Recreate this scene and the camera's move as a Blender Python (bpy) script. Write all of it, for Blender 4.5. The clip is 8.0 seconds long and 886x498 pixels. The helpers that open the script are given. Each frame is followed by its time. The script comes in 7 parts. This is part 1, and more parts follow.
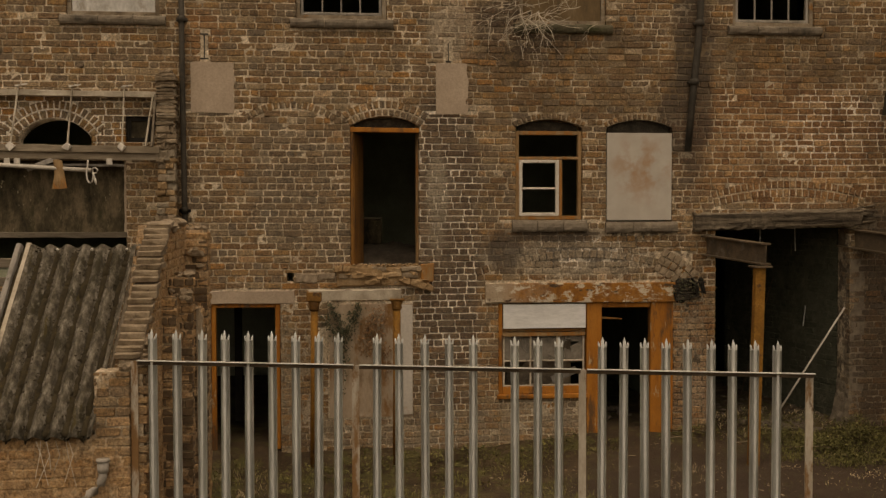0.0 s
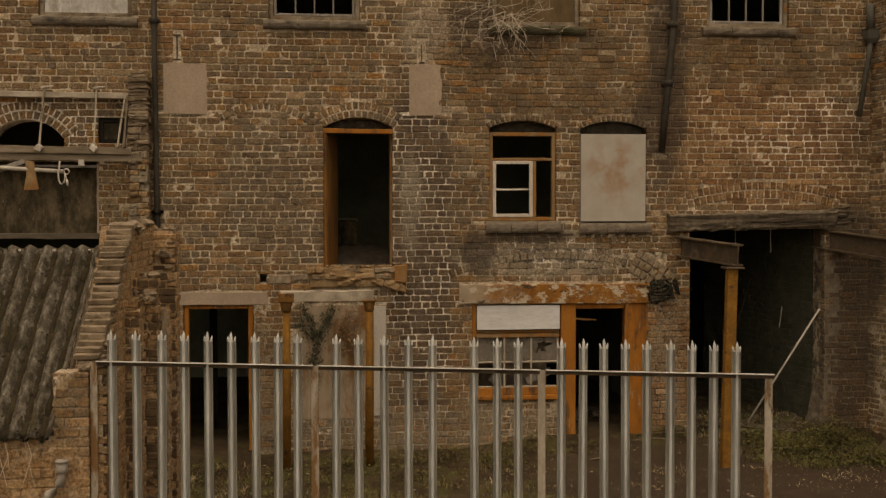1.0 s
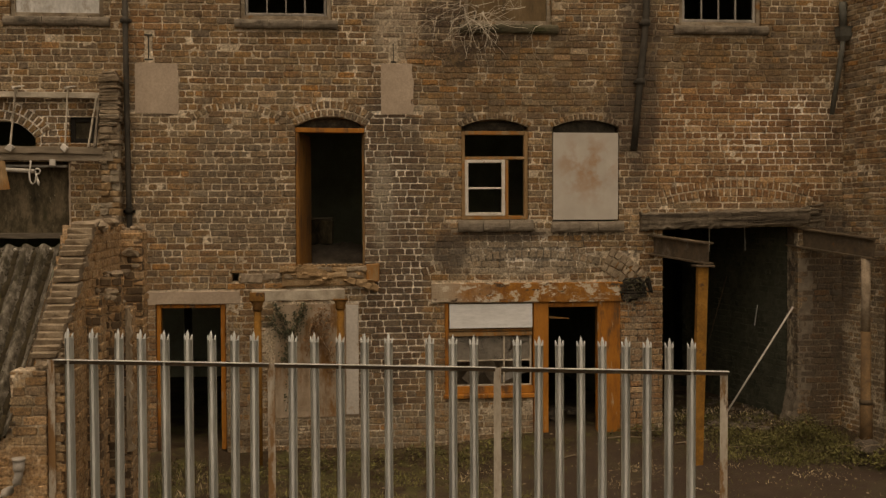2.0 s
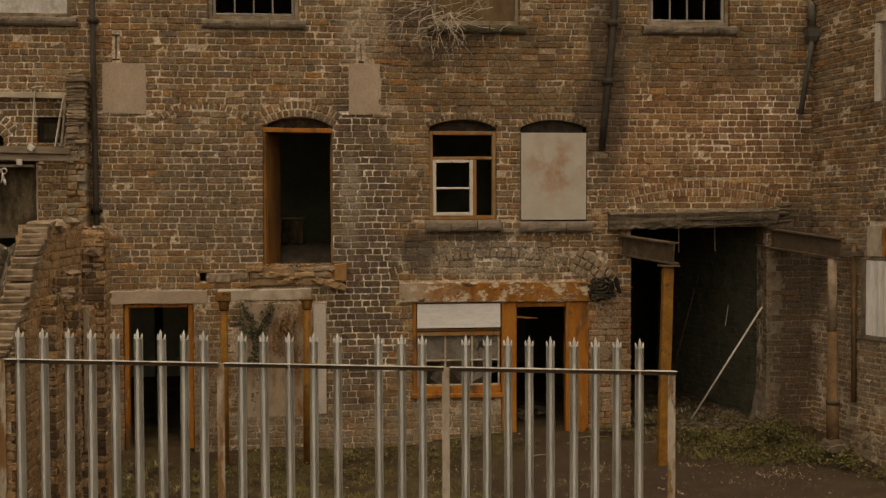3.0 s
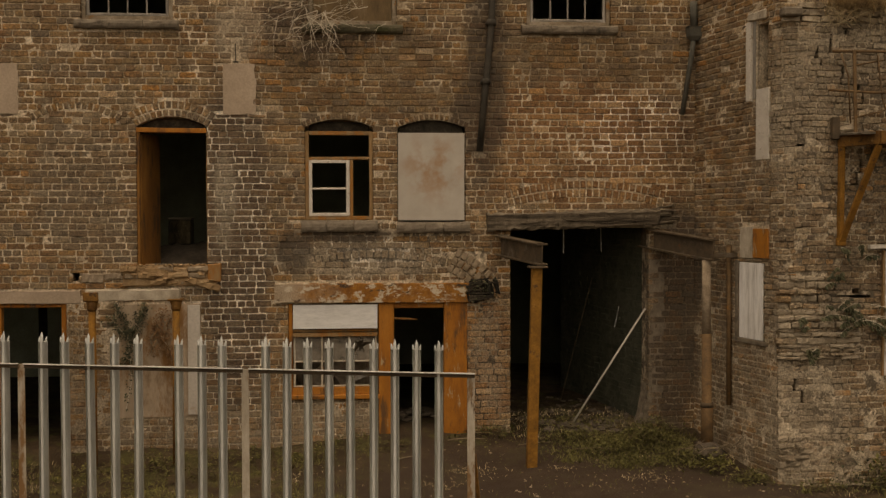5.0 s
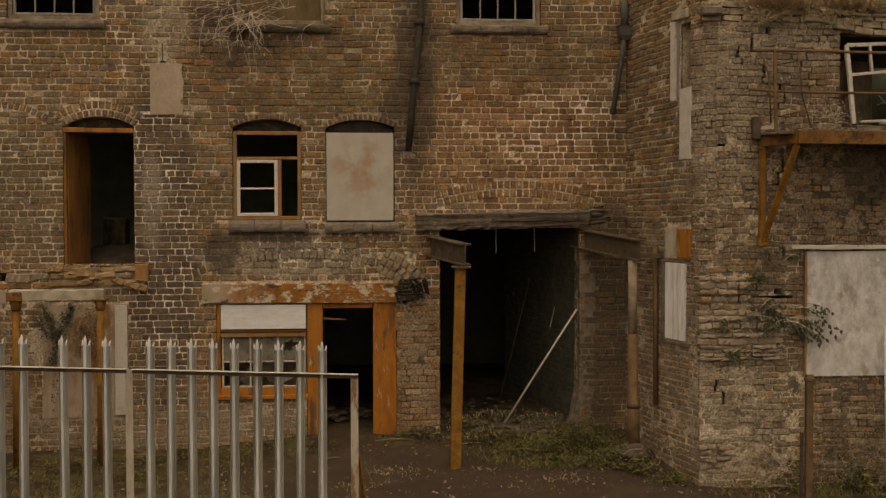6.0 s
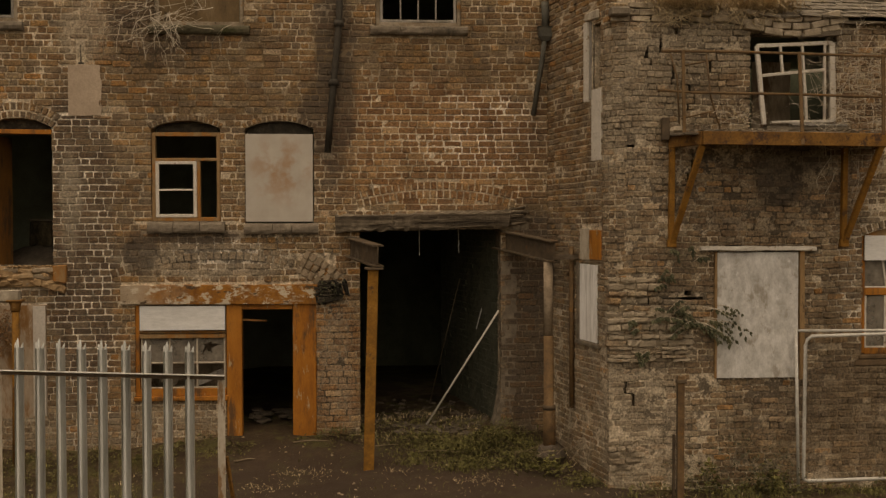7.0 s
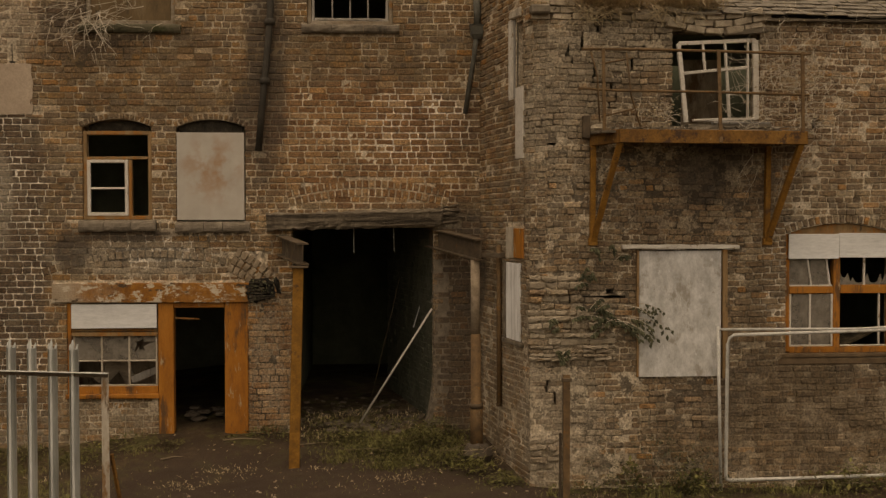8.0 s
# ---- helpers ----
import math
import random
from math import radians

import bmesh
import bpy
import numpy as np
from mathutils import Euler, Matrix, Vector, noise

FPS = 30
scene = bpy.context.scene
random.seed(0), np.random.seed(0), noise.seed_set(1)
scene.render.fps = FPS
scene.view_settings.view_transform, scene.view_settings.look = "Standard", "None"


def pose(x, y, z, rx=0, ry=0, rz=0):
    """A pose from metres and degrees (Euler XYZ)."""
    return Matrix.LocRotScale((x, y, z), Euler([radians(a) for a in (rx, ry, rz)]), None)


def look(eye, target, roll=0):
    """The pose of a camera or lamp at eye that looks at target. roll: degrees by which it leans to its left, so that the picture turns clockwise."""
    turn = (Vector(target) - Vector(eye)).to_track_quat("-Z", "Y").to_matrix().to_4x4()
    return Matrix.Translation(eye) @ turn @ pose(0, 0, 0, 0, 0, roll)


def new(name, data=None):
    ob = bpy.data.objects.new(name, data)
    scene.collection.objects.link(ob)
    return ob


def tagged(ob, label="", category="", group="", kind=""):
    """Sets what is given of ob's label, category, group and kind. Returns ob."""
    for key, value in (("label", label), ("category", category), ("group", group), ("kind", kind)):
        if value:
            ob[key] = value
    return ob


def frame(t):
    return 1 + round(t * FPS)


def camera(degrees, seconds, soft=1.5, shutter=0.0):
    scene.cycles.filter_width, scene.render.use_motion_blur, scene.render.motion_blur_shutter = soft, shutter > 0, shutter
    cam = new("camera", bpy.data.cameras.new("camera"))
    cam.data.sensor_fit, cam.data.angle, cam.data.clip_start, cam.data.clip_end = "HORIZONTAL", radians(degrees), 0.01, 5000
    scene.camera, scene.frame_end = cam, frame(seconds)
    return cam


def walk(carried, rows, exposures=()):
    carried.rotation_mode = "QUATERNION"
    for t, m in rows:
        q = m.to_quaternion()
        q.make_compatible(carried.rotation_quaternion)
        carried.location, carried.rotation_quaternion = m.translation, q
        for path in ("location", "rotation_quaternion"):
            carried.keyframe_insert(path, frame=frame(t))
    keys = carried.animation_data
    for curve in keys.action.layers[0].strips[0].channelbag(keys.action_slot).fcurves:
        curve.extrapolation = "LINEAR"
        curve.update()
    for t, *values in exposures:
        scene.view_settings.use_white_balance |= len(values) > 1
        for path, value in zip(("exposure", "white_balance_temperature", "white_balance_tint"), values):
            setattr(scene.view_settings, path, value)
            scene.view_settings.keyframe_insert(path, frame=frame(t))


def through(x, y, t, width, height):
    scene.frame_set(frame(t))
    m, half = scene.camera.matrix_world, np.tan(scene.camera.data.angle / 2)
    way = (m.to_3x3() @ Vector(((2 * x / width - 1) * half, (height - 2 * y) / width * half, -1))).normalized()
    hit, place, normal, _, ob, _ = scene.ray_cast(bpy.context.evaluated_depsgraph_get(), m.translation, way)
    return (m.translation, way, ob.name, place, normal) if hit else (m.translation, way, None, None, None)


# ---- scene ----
cam = camera(43.9, 8.0, soft=1.35)
PATH = [
    (0, (-0.035, -14.326, 3.24), (0.176, -12.338, 3.178), -0.1),
    (0.5, (0.131, -14.343, 3.231), (0.343, -12.355, 3.171), -0.1),
    (1, (0.311, -14.356, 3.226), (0.522, -12.368, 3.168), -0.1),
    (1.5, (0.522, -14.381, 3.207), (0.73, -12.392, 3.15), -0.2),
    (3, (1.165, -14.485, 3.199), (1.366, -12.496, 3.142), -0.2),
    (3.5, (1.542, -14.506, 3.219), (1.738, -12.517, 3.159), -0.2),
    (4, (2.029, -14.539, 3.226), (2.221, -12.549, 3.164), -0.1),
    (4.5, (2.497, -14.566, 3.212), (2.682, -12.575, 3.154), -0.1),
    (6, (3.993, -14.637, 3.201), (4.16, -12.645, 3.144), -0.1),
    (6.5, (4.564, -14.669, 3.209), (4.725, -12.676, 3.153), -0.1),
    (7, (5.17, -14.71, 3.194), (5.322, -12.717, 3.14), -0.1),
    (7.5, (5.753, -14.744, 3.207), (5.899, -12.75, 3.149), -0.1),
    (8, (6.25, -14.78, 3.185), (6.379, -12.785, 3.129), -0.1),
]
walk(cam, [(t, look(eye, target, roll)) for t, eye, target, roll in PATH], [(0.0, -0.06, 9500, 15), (8.0, -0.04, 9500, 15)])

# ---- light ----
world = bpy.data.worlds.new("world")
scene.world = world
world.use_nodes = True
wn = world.node_tree
sky = wn.nodes.new("ShaderNodeTexSky")
sky.sky_type = "NISHITA"
sky.sun_disc = False
sky.sun_elevation, sky.sun_rotation = radians(74), radians(190)
sky.air_density, sky.dust_density, sky.ozone_density = 1.0, 4.0, 0.6
grey = wn.nodes.new("ShaderNodeHueSaturation")
grey.inputs["Saturation"].default_value = 0.35
wn.links.new(sky.outputs[0], grey.inputs["Color"])
wn.links.new(grey.outputs[0], wn.nodes["Background"].inputs[0])
wn.nodes["Background"].inputs[1].default_value = 0.155
sun = new("sun", bpy.data.lights.new("sun", "SUN"))
sun.data.energy, sun.data.angle, sun.data.color = 0.3, radians(90), (1.0, 0.95, 0.88)
sun.matrix_world = look((-2.5, -14, 16), (0, 0, 0))


# ---- materials ----
def socket(nt, a, b):
    if b is None:
        return
    if isinstance(b, (int, float)):
        a.default_value = b
    elif isinstance(b, tuple):
        a.default_value = (*b, 1.0) if len(b) == 3 and len(a.default_value) == 4 else b
    else:
        nt.links.new(b, a)


class Nodes:
    """Shortcuts for building a node material."""

    def __init__(self, name, rough=0.85, metal=0.0, spec=0.3):
        self.m = bpy.data.materials.new(name)
        self.m.use_nodes = True
        self.t = self.m.node_tree
        self.b = self.t.nodes["Principled BSDF"]
        self.b.inputs["Roughness"].default_value = rough
        self.b.inputs["Metallic"].default_value = metal
        self.b.inputs["Specular IOR Level"].default_value = spec
        self.rag = None
        self.pos = self.t.nodes.new("ShaderNodeNewGeometry").outputs["Position"]

    def noise(self, scale, detail=4, rough=0.6, stretch=None, lo=None, hi=None, ofs=0.0):
        p = self.pos
        if stretch or ofs:
            n = self.t.nodes.new("ShaderNodeMapping")
            n.inputs["Scale"].default_value = stretch or (1, 1, 1)
            n.inputs["Location"].default_value = (ofs, ofs * 0.7, ofs * 1.3)
            self.t.links.new(p, n.inputs["Vector"])
            p = n.outputs[0]
        n = self.t.nodes.new("ShaderNodeTexNoise")
        n.inputs["Scale"].default_value, n.inputs["Detail"].default_value, n.inputs["Roughness"].default_value = scale, detail, rough
        self.t.links.new(p, n.inputs["Vector"])
        return n.outputs["Fac"] if lo is None else self.step(n.outputs["Fac"], lo, hi)

    def step(self, v, lo, hi, a=0.0, b=1.0):
        n = self.t.nodes.new("ShaderNodeMapRange")
        n.interpolation_type = "SMOOTHSTEP"
        for i, x in enumerate((v, lo, hi, a, b)):
            socket(self.t, n.inputs[i], x)
        return n.outputs[0]

    def math(self, op, a, b=None, clamp=False):
        n = self.t.nodes.new("ShaderNodeMath")
        n.operation, n.use_clamp = op, clamp
        socket(self.t, n.inputs[0], a)
        socket(self.t, n.inputs[1], b)
        return n.outputs[0]

    def mix(self, f, a, b, mode="MIX"):
        n = self.t.nodes.new("ShaderNodeMix")
        n.data_type, n.blend_type = "RGBA", mode
        socket(self.t, n.inputs[0], f)
        socket(self.t, n.inputs[6], a)
        socket(self.t, n.inputs[7], b)
        return n.outputs[2]

    def ramp(self, v, stops, const=False):
        n = self.t.nodes.new("ShaderNodeValToRGB")
        r = n.color_ramp
        r.interpolation = "CONSTANT" if const else "LINEAR"
        while len(r.elements) < len(stops):
            r.elements.new(0.5)
        for e, (p, c) in zip(r.elements, stops):
            e.position, e.color = p, (*c, 1)
        socket(self.t, n.inputs[0], v)
        return n.outputs[0]

    def patch(self, c, r, soft=0.55):
        """A ragged stain of its own shape round c, with half sizes r."""
        n = self.t.nodes.new("ShaderNodeMapping")
        n.vector_type = "TEXTURE"
        n.inputs["Location"].default_value, n.inputs["Scale"].default_value = c, r
        self.t.links.new(self.pos, n.inputs["Vector"])
        g = self.t.nodes.new("ShaderNodeVectorMath")
        g.operation = "LENGTH"
        self.t.links.new(n.outputs[0], g.inputs[0])
        if self.rag is None:
            self.rag = self.math("MULTIPLY", self.math("SUBTRACT", self.noise(2.6, 5, 0.7), 0.5), 1.1)
        d = self.math("ADD", g.outputs["Value"], self.rag)
        return self.step(d, 1.0 - soft * 0.5, 1.0 + soft * 0.5, 1.0, 0.0)

    def any(self, masks):
        v = masks[0]
        for m in masks[1:]:
            v = self.math("MAXIMUM", v, m)
        return v

    def bump(self, h, dist=0.004, strength=0.6):
        n = self.t.nodes.new("ShaderNodeBump")
        n.inputs["Distance"].default_value, n.inputs["Strength"].default_value = dist, strength
        self.t.links.new(h, n.inputs["Height"])
        self.t.links.new(n.outputs[0], self.b.inputs["Normal"])

    def color(self, c):
        socket(self.t, self.b.inputs["Base Color"], c)
        return self.m


def random_of(n, islands):
    if islands:
        return n.t.nodes.new("ShaderNodeNewGeometry").outputs["Random Per Island"]
    return n.t.nodes.new("ShaderNodeObjectInfo").outputs["Random"]


BIG = 9.0
# soot, passage shade, lime and colour fields of the old walls: middle, half sizes
JOINT_SOOT = [((3.3, 0, 5.2), (1.6, BIG, 0.8)), ((6.2, 0, 5.4), (1.3, BIG, 0.5))]
# the field at (6.8, 1.9, 1.6) paints the passage's shade, the others are soot
SOOT_SHADE = [((3.0, 0, 2.98), (0.75, 0.5, 0.1)), ((2.3, 0, 2.78), (0.22, 0.5, 0.3)), ((4.85, 0, 5.2), (0.28, BIG, 1.5)), ((4.65, 0, 4.45), (0.3, BIG, 0.5)),
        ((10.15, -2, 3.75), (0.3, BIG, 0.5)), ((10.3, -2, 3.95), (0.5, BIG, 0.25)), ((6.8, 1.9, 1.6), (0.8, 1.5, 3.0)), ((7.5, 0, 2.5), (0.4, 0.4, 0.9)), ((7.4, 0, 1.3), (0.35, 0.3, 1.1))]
DARK = [((2.55, 0, 5.75), (0.75, BIG, 0.45)), ((1.55, 0, 2.9), (0.45, BIG, 2.3)), ((7.2, 0, 4.4), (0.5, BIG, 0.4)), ((11.2, -2, 1.0), (1.3, BIG, 0.5))]
ORANGE = [((6.1, 0, 4.3), (1.5, BIG, 0.8)), ((6.2, 0, 3.6), (1.3, BIG, 0.25)), ((-1.6, 0, 5.55), (0.3, BIG, 0.3)), ((1.65, 0, 5.6), (0.25, BIG, 0.5)),
          ((4.85, 0, 1.3), (0.3, 0.5, 1.0)), ((-1.72, 0, 1.2), (0.3, 0.5, 0.95)), ((9.15, -2, 2.0), (0.4, 0.5, 0.12)), ((12.3, -2, 1.15), (0.3, 0.5, 0.12)), ((11.7, -2, 4.6), (1.2, BIG, 0.9))]
OCHRE = [((-2.9, -4.7, 0.75), (1.5, 0.35, 0.8)), ((-1.6, -2.6, 1.5), (0.8, 1.9, 2.6))]
FADED = [((-0.45, 0, 3.65), (0.62, BIG, 0.85)), ((0.05, 0, 3.0), (0.4, BIG, 0.4))]
PALE_JOINTS = [((11.2, -2, 2.5), (0.4, 0.5, 0.7)), ((12.4, -2, 1.2), (0.6, 0.5, 0.3)), ((6.9, 0, 4.4), (0.7, BIG, 0.55)), ((1.5, 0, 2.6), (0.5, BIG, 2.4)), ((-3.4, 0, 4.4), (0.9, BIG, 0.4)), ((3.4, 0, 2.75), (0.8, BIG, 0.2))]
GREY = [((6.8, 1.8, 1.5), (0.7, 1.4, 2.5)), ((10.9, -2.3, 3.0), (3.4, 2.1, 3.6))]
TAN_JOINTS = [((4.88, 0, 1.25), (0.3, 0.5, 1.15)), ((-1.05, 0, 1.0), (1.0, 0.5, 1.15)), ((-1.7, -2.4, 1.4), (0.4, 2.5, 1.9)), ((-3.2, -4.7, 0.8), (1.8, 0.3, 0.9)), ((11.4, -2, 0.8), (1.6, 0.4, 0.75)), ((10.1, -2, 3.4), (1.0, 0.4, 0.55))]
PALE = [((8.9, -2, 5.2), (0.75, 0.5, 0.45)), ((9.8, -2, 5.38), (0.5, 0.5, 0.18)), ((8.45, -2, 0.75), (0.5, 0.5, 0.8)), ((1.6, 0, 5.6), (0.26, 0.5, 0.42)), ((1.42, 0, 3.5), (0.13, 0.5, 0.5)), ((3.1, 0, 2.68), (1.0, 0.5, 0.24)), ((8.3, -2, 4.4), (0.3, 0.5, 0.5))]
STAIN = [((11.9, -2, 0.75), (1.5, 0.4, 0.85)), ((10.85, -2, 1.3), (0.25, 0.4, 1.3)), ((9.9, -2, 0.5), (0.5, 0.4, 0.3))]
RAKED = [((4.85, 0, 1.25), (0.3, 0.4, 1.1)), ((4.85, 0, 1.3), (0.3, 0.4, 1.1)), ((9.5, -2.1, 3.2), (1.7, 0.9, 3.2)), ((2.5, 0, 5.6), (0.7, 0.5, 0.5)), ((3.5, 0, 2.8), (1.4, 0.5, 0.35)), ((7.2, 0.3, 1.6), (0.5, 1.0, 1.6))]
LIME = [((-1.85, -3.2, 2.75), (0.25, 2.0, 0.9)), ((12.0, -2, 0.8), (0.6, BIG, 0.3))]

WASH = [((4.86, 0, 1.2), (0.22, 0.4, 0.9)), ((-2.02, -0.25, 4.0), (0.25, 0.25, 1.3)), ((2.8, 0, 0.5), (0.8, 0.5, 0.4)), ((1.0, 0, 0.42), (1.3, 0.5, 0.28)), ((7.09, 0.2, 1.6), (0.07, 0.5, 1.3)),
        ((8.45, -2, 0.9), (0.6, 0.8, 1.0)), ((8.5, -2, 4.5), (0.55, 0.8, 1.3)), ((8.6, -2, 1.9), (0.6, 0.8, 0.5)), ((7.9, -1.0, 1.4), (0.5, 1.2, 1.7)),
        ((-1.0, 0, 1.0), (0.5, BIG, 0.8)), ((1.6, 0, 5.65), (0.32, BIG, 0.4)), ((1.4, 0, 3.4), (0.14, BIG, 0.7)), ((3.3, 0, 2.66), (1.1, BIG, 0.24)), ((9.2, -2, 5.3), (0.9, 0.8, 0.4)), ((10.3, -2, 5.35), (0.8, 0.8, 0.2))]


def weather(n, c):
    """What lies over bricks and joints alike: smeared lime, grime, ochre lichen, washed patches."""
    c = n.mix(n.math("MULTIPLY", n.any([n.patch(*p) for p in OCHRE]), 0.62), c, n.ramp(n.noise(10, 5, 0.75), [(0.3, (0.271, 0.150, 0.067)), (0.5, (0.489, 0.291, 0.143)), (0.7, (0.678, 0.489, 0.284))]))
    far = n.noise(1.15, 4, 0.65, lo=0.42, hi=0.6, ofs=9.0)
    c = n.mix(n.math("MULTIPLY", n.math("MULTIPLY", n.noise(6.5, 6, 0.78, lo=0.54, hi=0.64, ofs=1.0), far), 0.4), c, (0.35, 0.285, 0.20))
    c = n.mix(n.math("MULTIPLY", n.noise(8.0, 6, 0.76, lo=0.54, hi=0.66, ofs=12.0), 0.55), c, (0.052, 0.041, 0.028))
    c = n.mix(n.math("MULTIPLY", n.noise(4.2, 5, 0.72, lo=0.58, hi=0.7, ofs=15.0), 0.4), c, (0.225, 0.118, 0.036))
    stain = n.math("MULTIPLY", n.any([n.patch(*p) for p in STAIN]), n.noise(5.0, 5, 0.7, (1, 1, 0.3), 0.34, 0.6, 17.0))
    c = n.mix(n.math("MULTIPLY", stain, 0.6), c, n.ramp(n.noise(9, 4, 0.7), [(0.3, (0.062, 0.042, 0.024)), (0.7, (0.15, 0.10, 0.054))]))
    wash = n.math("MULTIPLY", n.any([n.patch(*p) for p in WASH]), n.noise(5.0, 6, 0.76, lo=0.36, hi=0.58, ofs=21.0))
    c = n.mix(n.math("MULTIPLY", wash, 0.55), c, n.ramp(n.noise(13, 4, 0.7), [(0.3, (0.21, 0.17, 0.118)), (0.7, (0.39, 0.322, 0.232))]))
    return n.mix(0.7, c, n.ramp(n.noise(36, 3, 0.65), [(0.33, (0.36, 0.35, 0.33)), (0.5, (1, 1, 1)), (0.67, (1.6, 1.56, 1.5))]), "MULTIPLY")


def brick_material(name, islands):
    n = Nodes(name, 0.92, spec=0.2)
    r = random_of(n, islands)
    c = n.ramp(r, [(0.0, (0.154, 0.106, 0.066)), (0.12, (0.210, 0.118, 0.056)), (0.24, (0.180, 0.130, 0.084)), (0.36, (0.240, 0.144, 0.070)), (0.48, (0.192, 0.126, 0.070)),
                   (0.6, (0.158, 0.120, 0.084)), (0.7, (0.270, 0.154, 0.065)), (0.8, (0.222, 0.154, 0.086)), (0.88, (0.204, 0.151, 0.096)), (0.94, (0.300, 0.218, 0.132)), (0.972, (0.324, 0.156, 0.050)), (1.0, (0.456, 0.372, 0.264))])
    dark = n.any([n.patch(*p) for p in DARK])
    c = n.mix(n.math("MULTIPLY", dark, 0.75), c, n.ramp(r, [(0.0, (0.07, 0.052, 0.040)), (0.5, (0.105, 0.075, 0.052)), (1.0, (0.135, 0.108, 0.082))]))
    c = n.mix(n.math("MULTIPLY", n.any([n.patch(*p) for p in ORANGE]), 0.65), c, n.ramp(r, [(0.0, (0.19, 0.092, 0.042)), (0.6, (0.28, 0.143, 0.062)), (1.0, (0.40, 0.245, 0.125))]))
    c = n.mix(n.math("MULTIPLY", n.any([n.patch(*p) for p in FADED]), 0.6), c, n.ramp(r, [(0.0, (0.105, 0.088, 0.066)), (0.5, (0.155, 0.122, 0.086)), (1.0, (0.185, 0.155, 0.118))]))
    # mottling inside each brick and over the wall
    c = n.mix(0.55, c, n.ramp(n.noise(85, 4, 0.8), [(0.34, (0.02, 0.018, 0.015)), (0.5, (1, 1, 1)), (0.66, (2.3, 2.2, 2.0))]), "MULTIPLY")
    c = n.mix(n.math("MULTIPLY", n.any([n.patch(*p) for p in GREY]), 0.55), c, n.ramp(r, [(0.0, (0.118, 0.092, 0.065)), (0.3, (0.222, 0.170, 0.115)), (0.55, (0.170, 0.136, 0.100)), (0.8, (0.300, 0.234, 0.162)), (0.94, (0.372, 0.306, 0.216)), (0.96, (0.324, 0.150, 0.043)), (1.0, (0.456, 0.372, 0.264))]))
    c = n.mix(0.5, c, n.ramp(n.noise(15, 3, 0.6), [(0.3, (0.5, 0.47, 0.44)), (0.5, (1, 1, 1)), (0.7, (1.5, 1.42, 1.3))]), "MULTIPLY")
    c = n.mix(0.5, c, n.ramp(n.noise(1.7, 4, 0.65), [(0.3, (0.55, 0.53, 0.52)), (0.7, (1.35, 1.3, 1.22))]), "MULTIPLY")
    c = n.mix(n.math("MULTIPLY", n.any([n.patch(*p) for p in PALE]), 0.6), c, n.ramp(r, [(0.0, (0.17, 0.135, 0.095)), (0.5, (0.27, 0.218, 0.155)), (1.0, (0.40, 0.335, 0.25))]))
    lime = n.math("MULTIPLY", n.any([n.patch(*p) for p in LIME]), n.noise(9, 5, 0.75, lo=0.42, hi=0.66))
    lime = n.math("MAXIMUM", lime, n.math("MULTIPLY", n.noise(5.5, 6, 0.75, lo=0.64, hi=0.76, ofs=3.0), 0.5))
    lime = n.math("MAXIMUM", lime, n.math("MULTIPLY", n.noise(24, 5, 0.75, lo=0.55, hi=0.68, ofs=6.0), 0.5))
    c = n.mix(n.math("MULTIPLY", lime, 0.6), c, (0.36, 0.29, 0.205))
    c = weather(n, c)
    # soot on the outer walls, painted shade inside the passage
    soot = n.any([n.patch(*p) for p in SOOT_SHADE])
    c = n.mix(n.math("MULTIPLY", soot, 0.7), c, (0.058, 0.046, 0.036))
    c = n.mix(n.math("MULTIPLY", n.any([n.patch(*p) for p in JOINT_SOOT]), 0.2), c, (0.09, 0.06, 0.036))
    n.bump(n.math("ADD", n.noise(75, 5, 0.75), n.noise(20, 3, 0.6)), 0.012, 1.0)
    return n.color(c)


def mortar_material(name):
    n = Nodes(name, 0.95, spec=0.15)
    c = n.ramp(n.noise(3.1, 5, 0.7), [(0.28, (0.30, 0.225, 0.15)), (0.5, (0.53, 0.425, 0.30)), (0.72, (0.78, 0.66, 0.50))])
    c = n.mix(n.math("MULTIPLY", n.any([n.patch(*p) for p in PALE_JOINTS]), 0.85), c, (0.82, 0.73, 0.60))
    c = n.mix(n.math("MULTIPLY", n.any([n.patch(*p) for p in GREY]), 0.5), c, (0.43, 0.355, 0.258))
    c = n.mix(n.math("MULTIPLY", n.any([n.patch(*p) for p in TAN_JOINTS]), 0.8), c, (0.21, 0.158, 0.104))
    c = n.mix(0.55, c, n.ramp(n.noise(48, 4, 0.75), [(0.3, (0.25, 0.23, 0.2)), (0.5, (1, 1, 1)), (0.7, (1.5, 1.45, 1.4))]), "MULTIPLY")
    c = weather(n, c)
    c = n.mix(n.math("MULTIPLY", n.any([n.patch(*p) for p in SOOT_SHADE]), 0.72), c, (0.085, 0.064, 0.044))
    c = n.mix(n.math("MULTIPLY", n.any([n.patch(*p) for p in JOINT_SOOT]), n.noise(3.0, 4, 0.7, lo=0.66, hi=0.4, ofs=33.0)), c, (0.17, 0.115, 0.062))
    c = n.mix(n.noise(1.1, 5, 0.7, lo=0.58, hi=0.74, ofs=5.0), c, (0.16, 0.115, 0.08))
    # joints that have lost their mortar
    bare = n.math("MULTIPLY", n.any([n.patch(*p) for p in RAKED]), n.noise(4.5, 5, 0.75, lo=0.47, hi=0.55, ofs=30.0))
    c = n.mix(n.math("MULTIPLY", bare, 0.8), c, (0.045, 0.033, 0.022))
    n.bump(n.math("ADD", n.noise(90, 5, 0.8), n.noise(22, 4, 0.7)), 0.008, 0.9)
    return n.color(c)


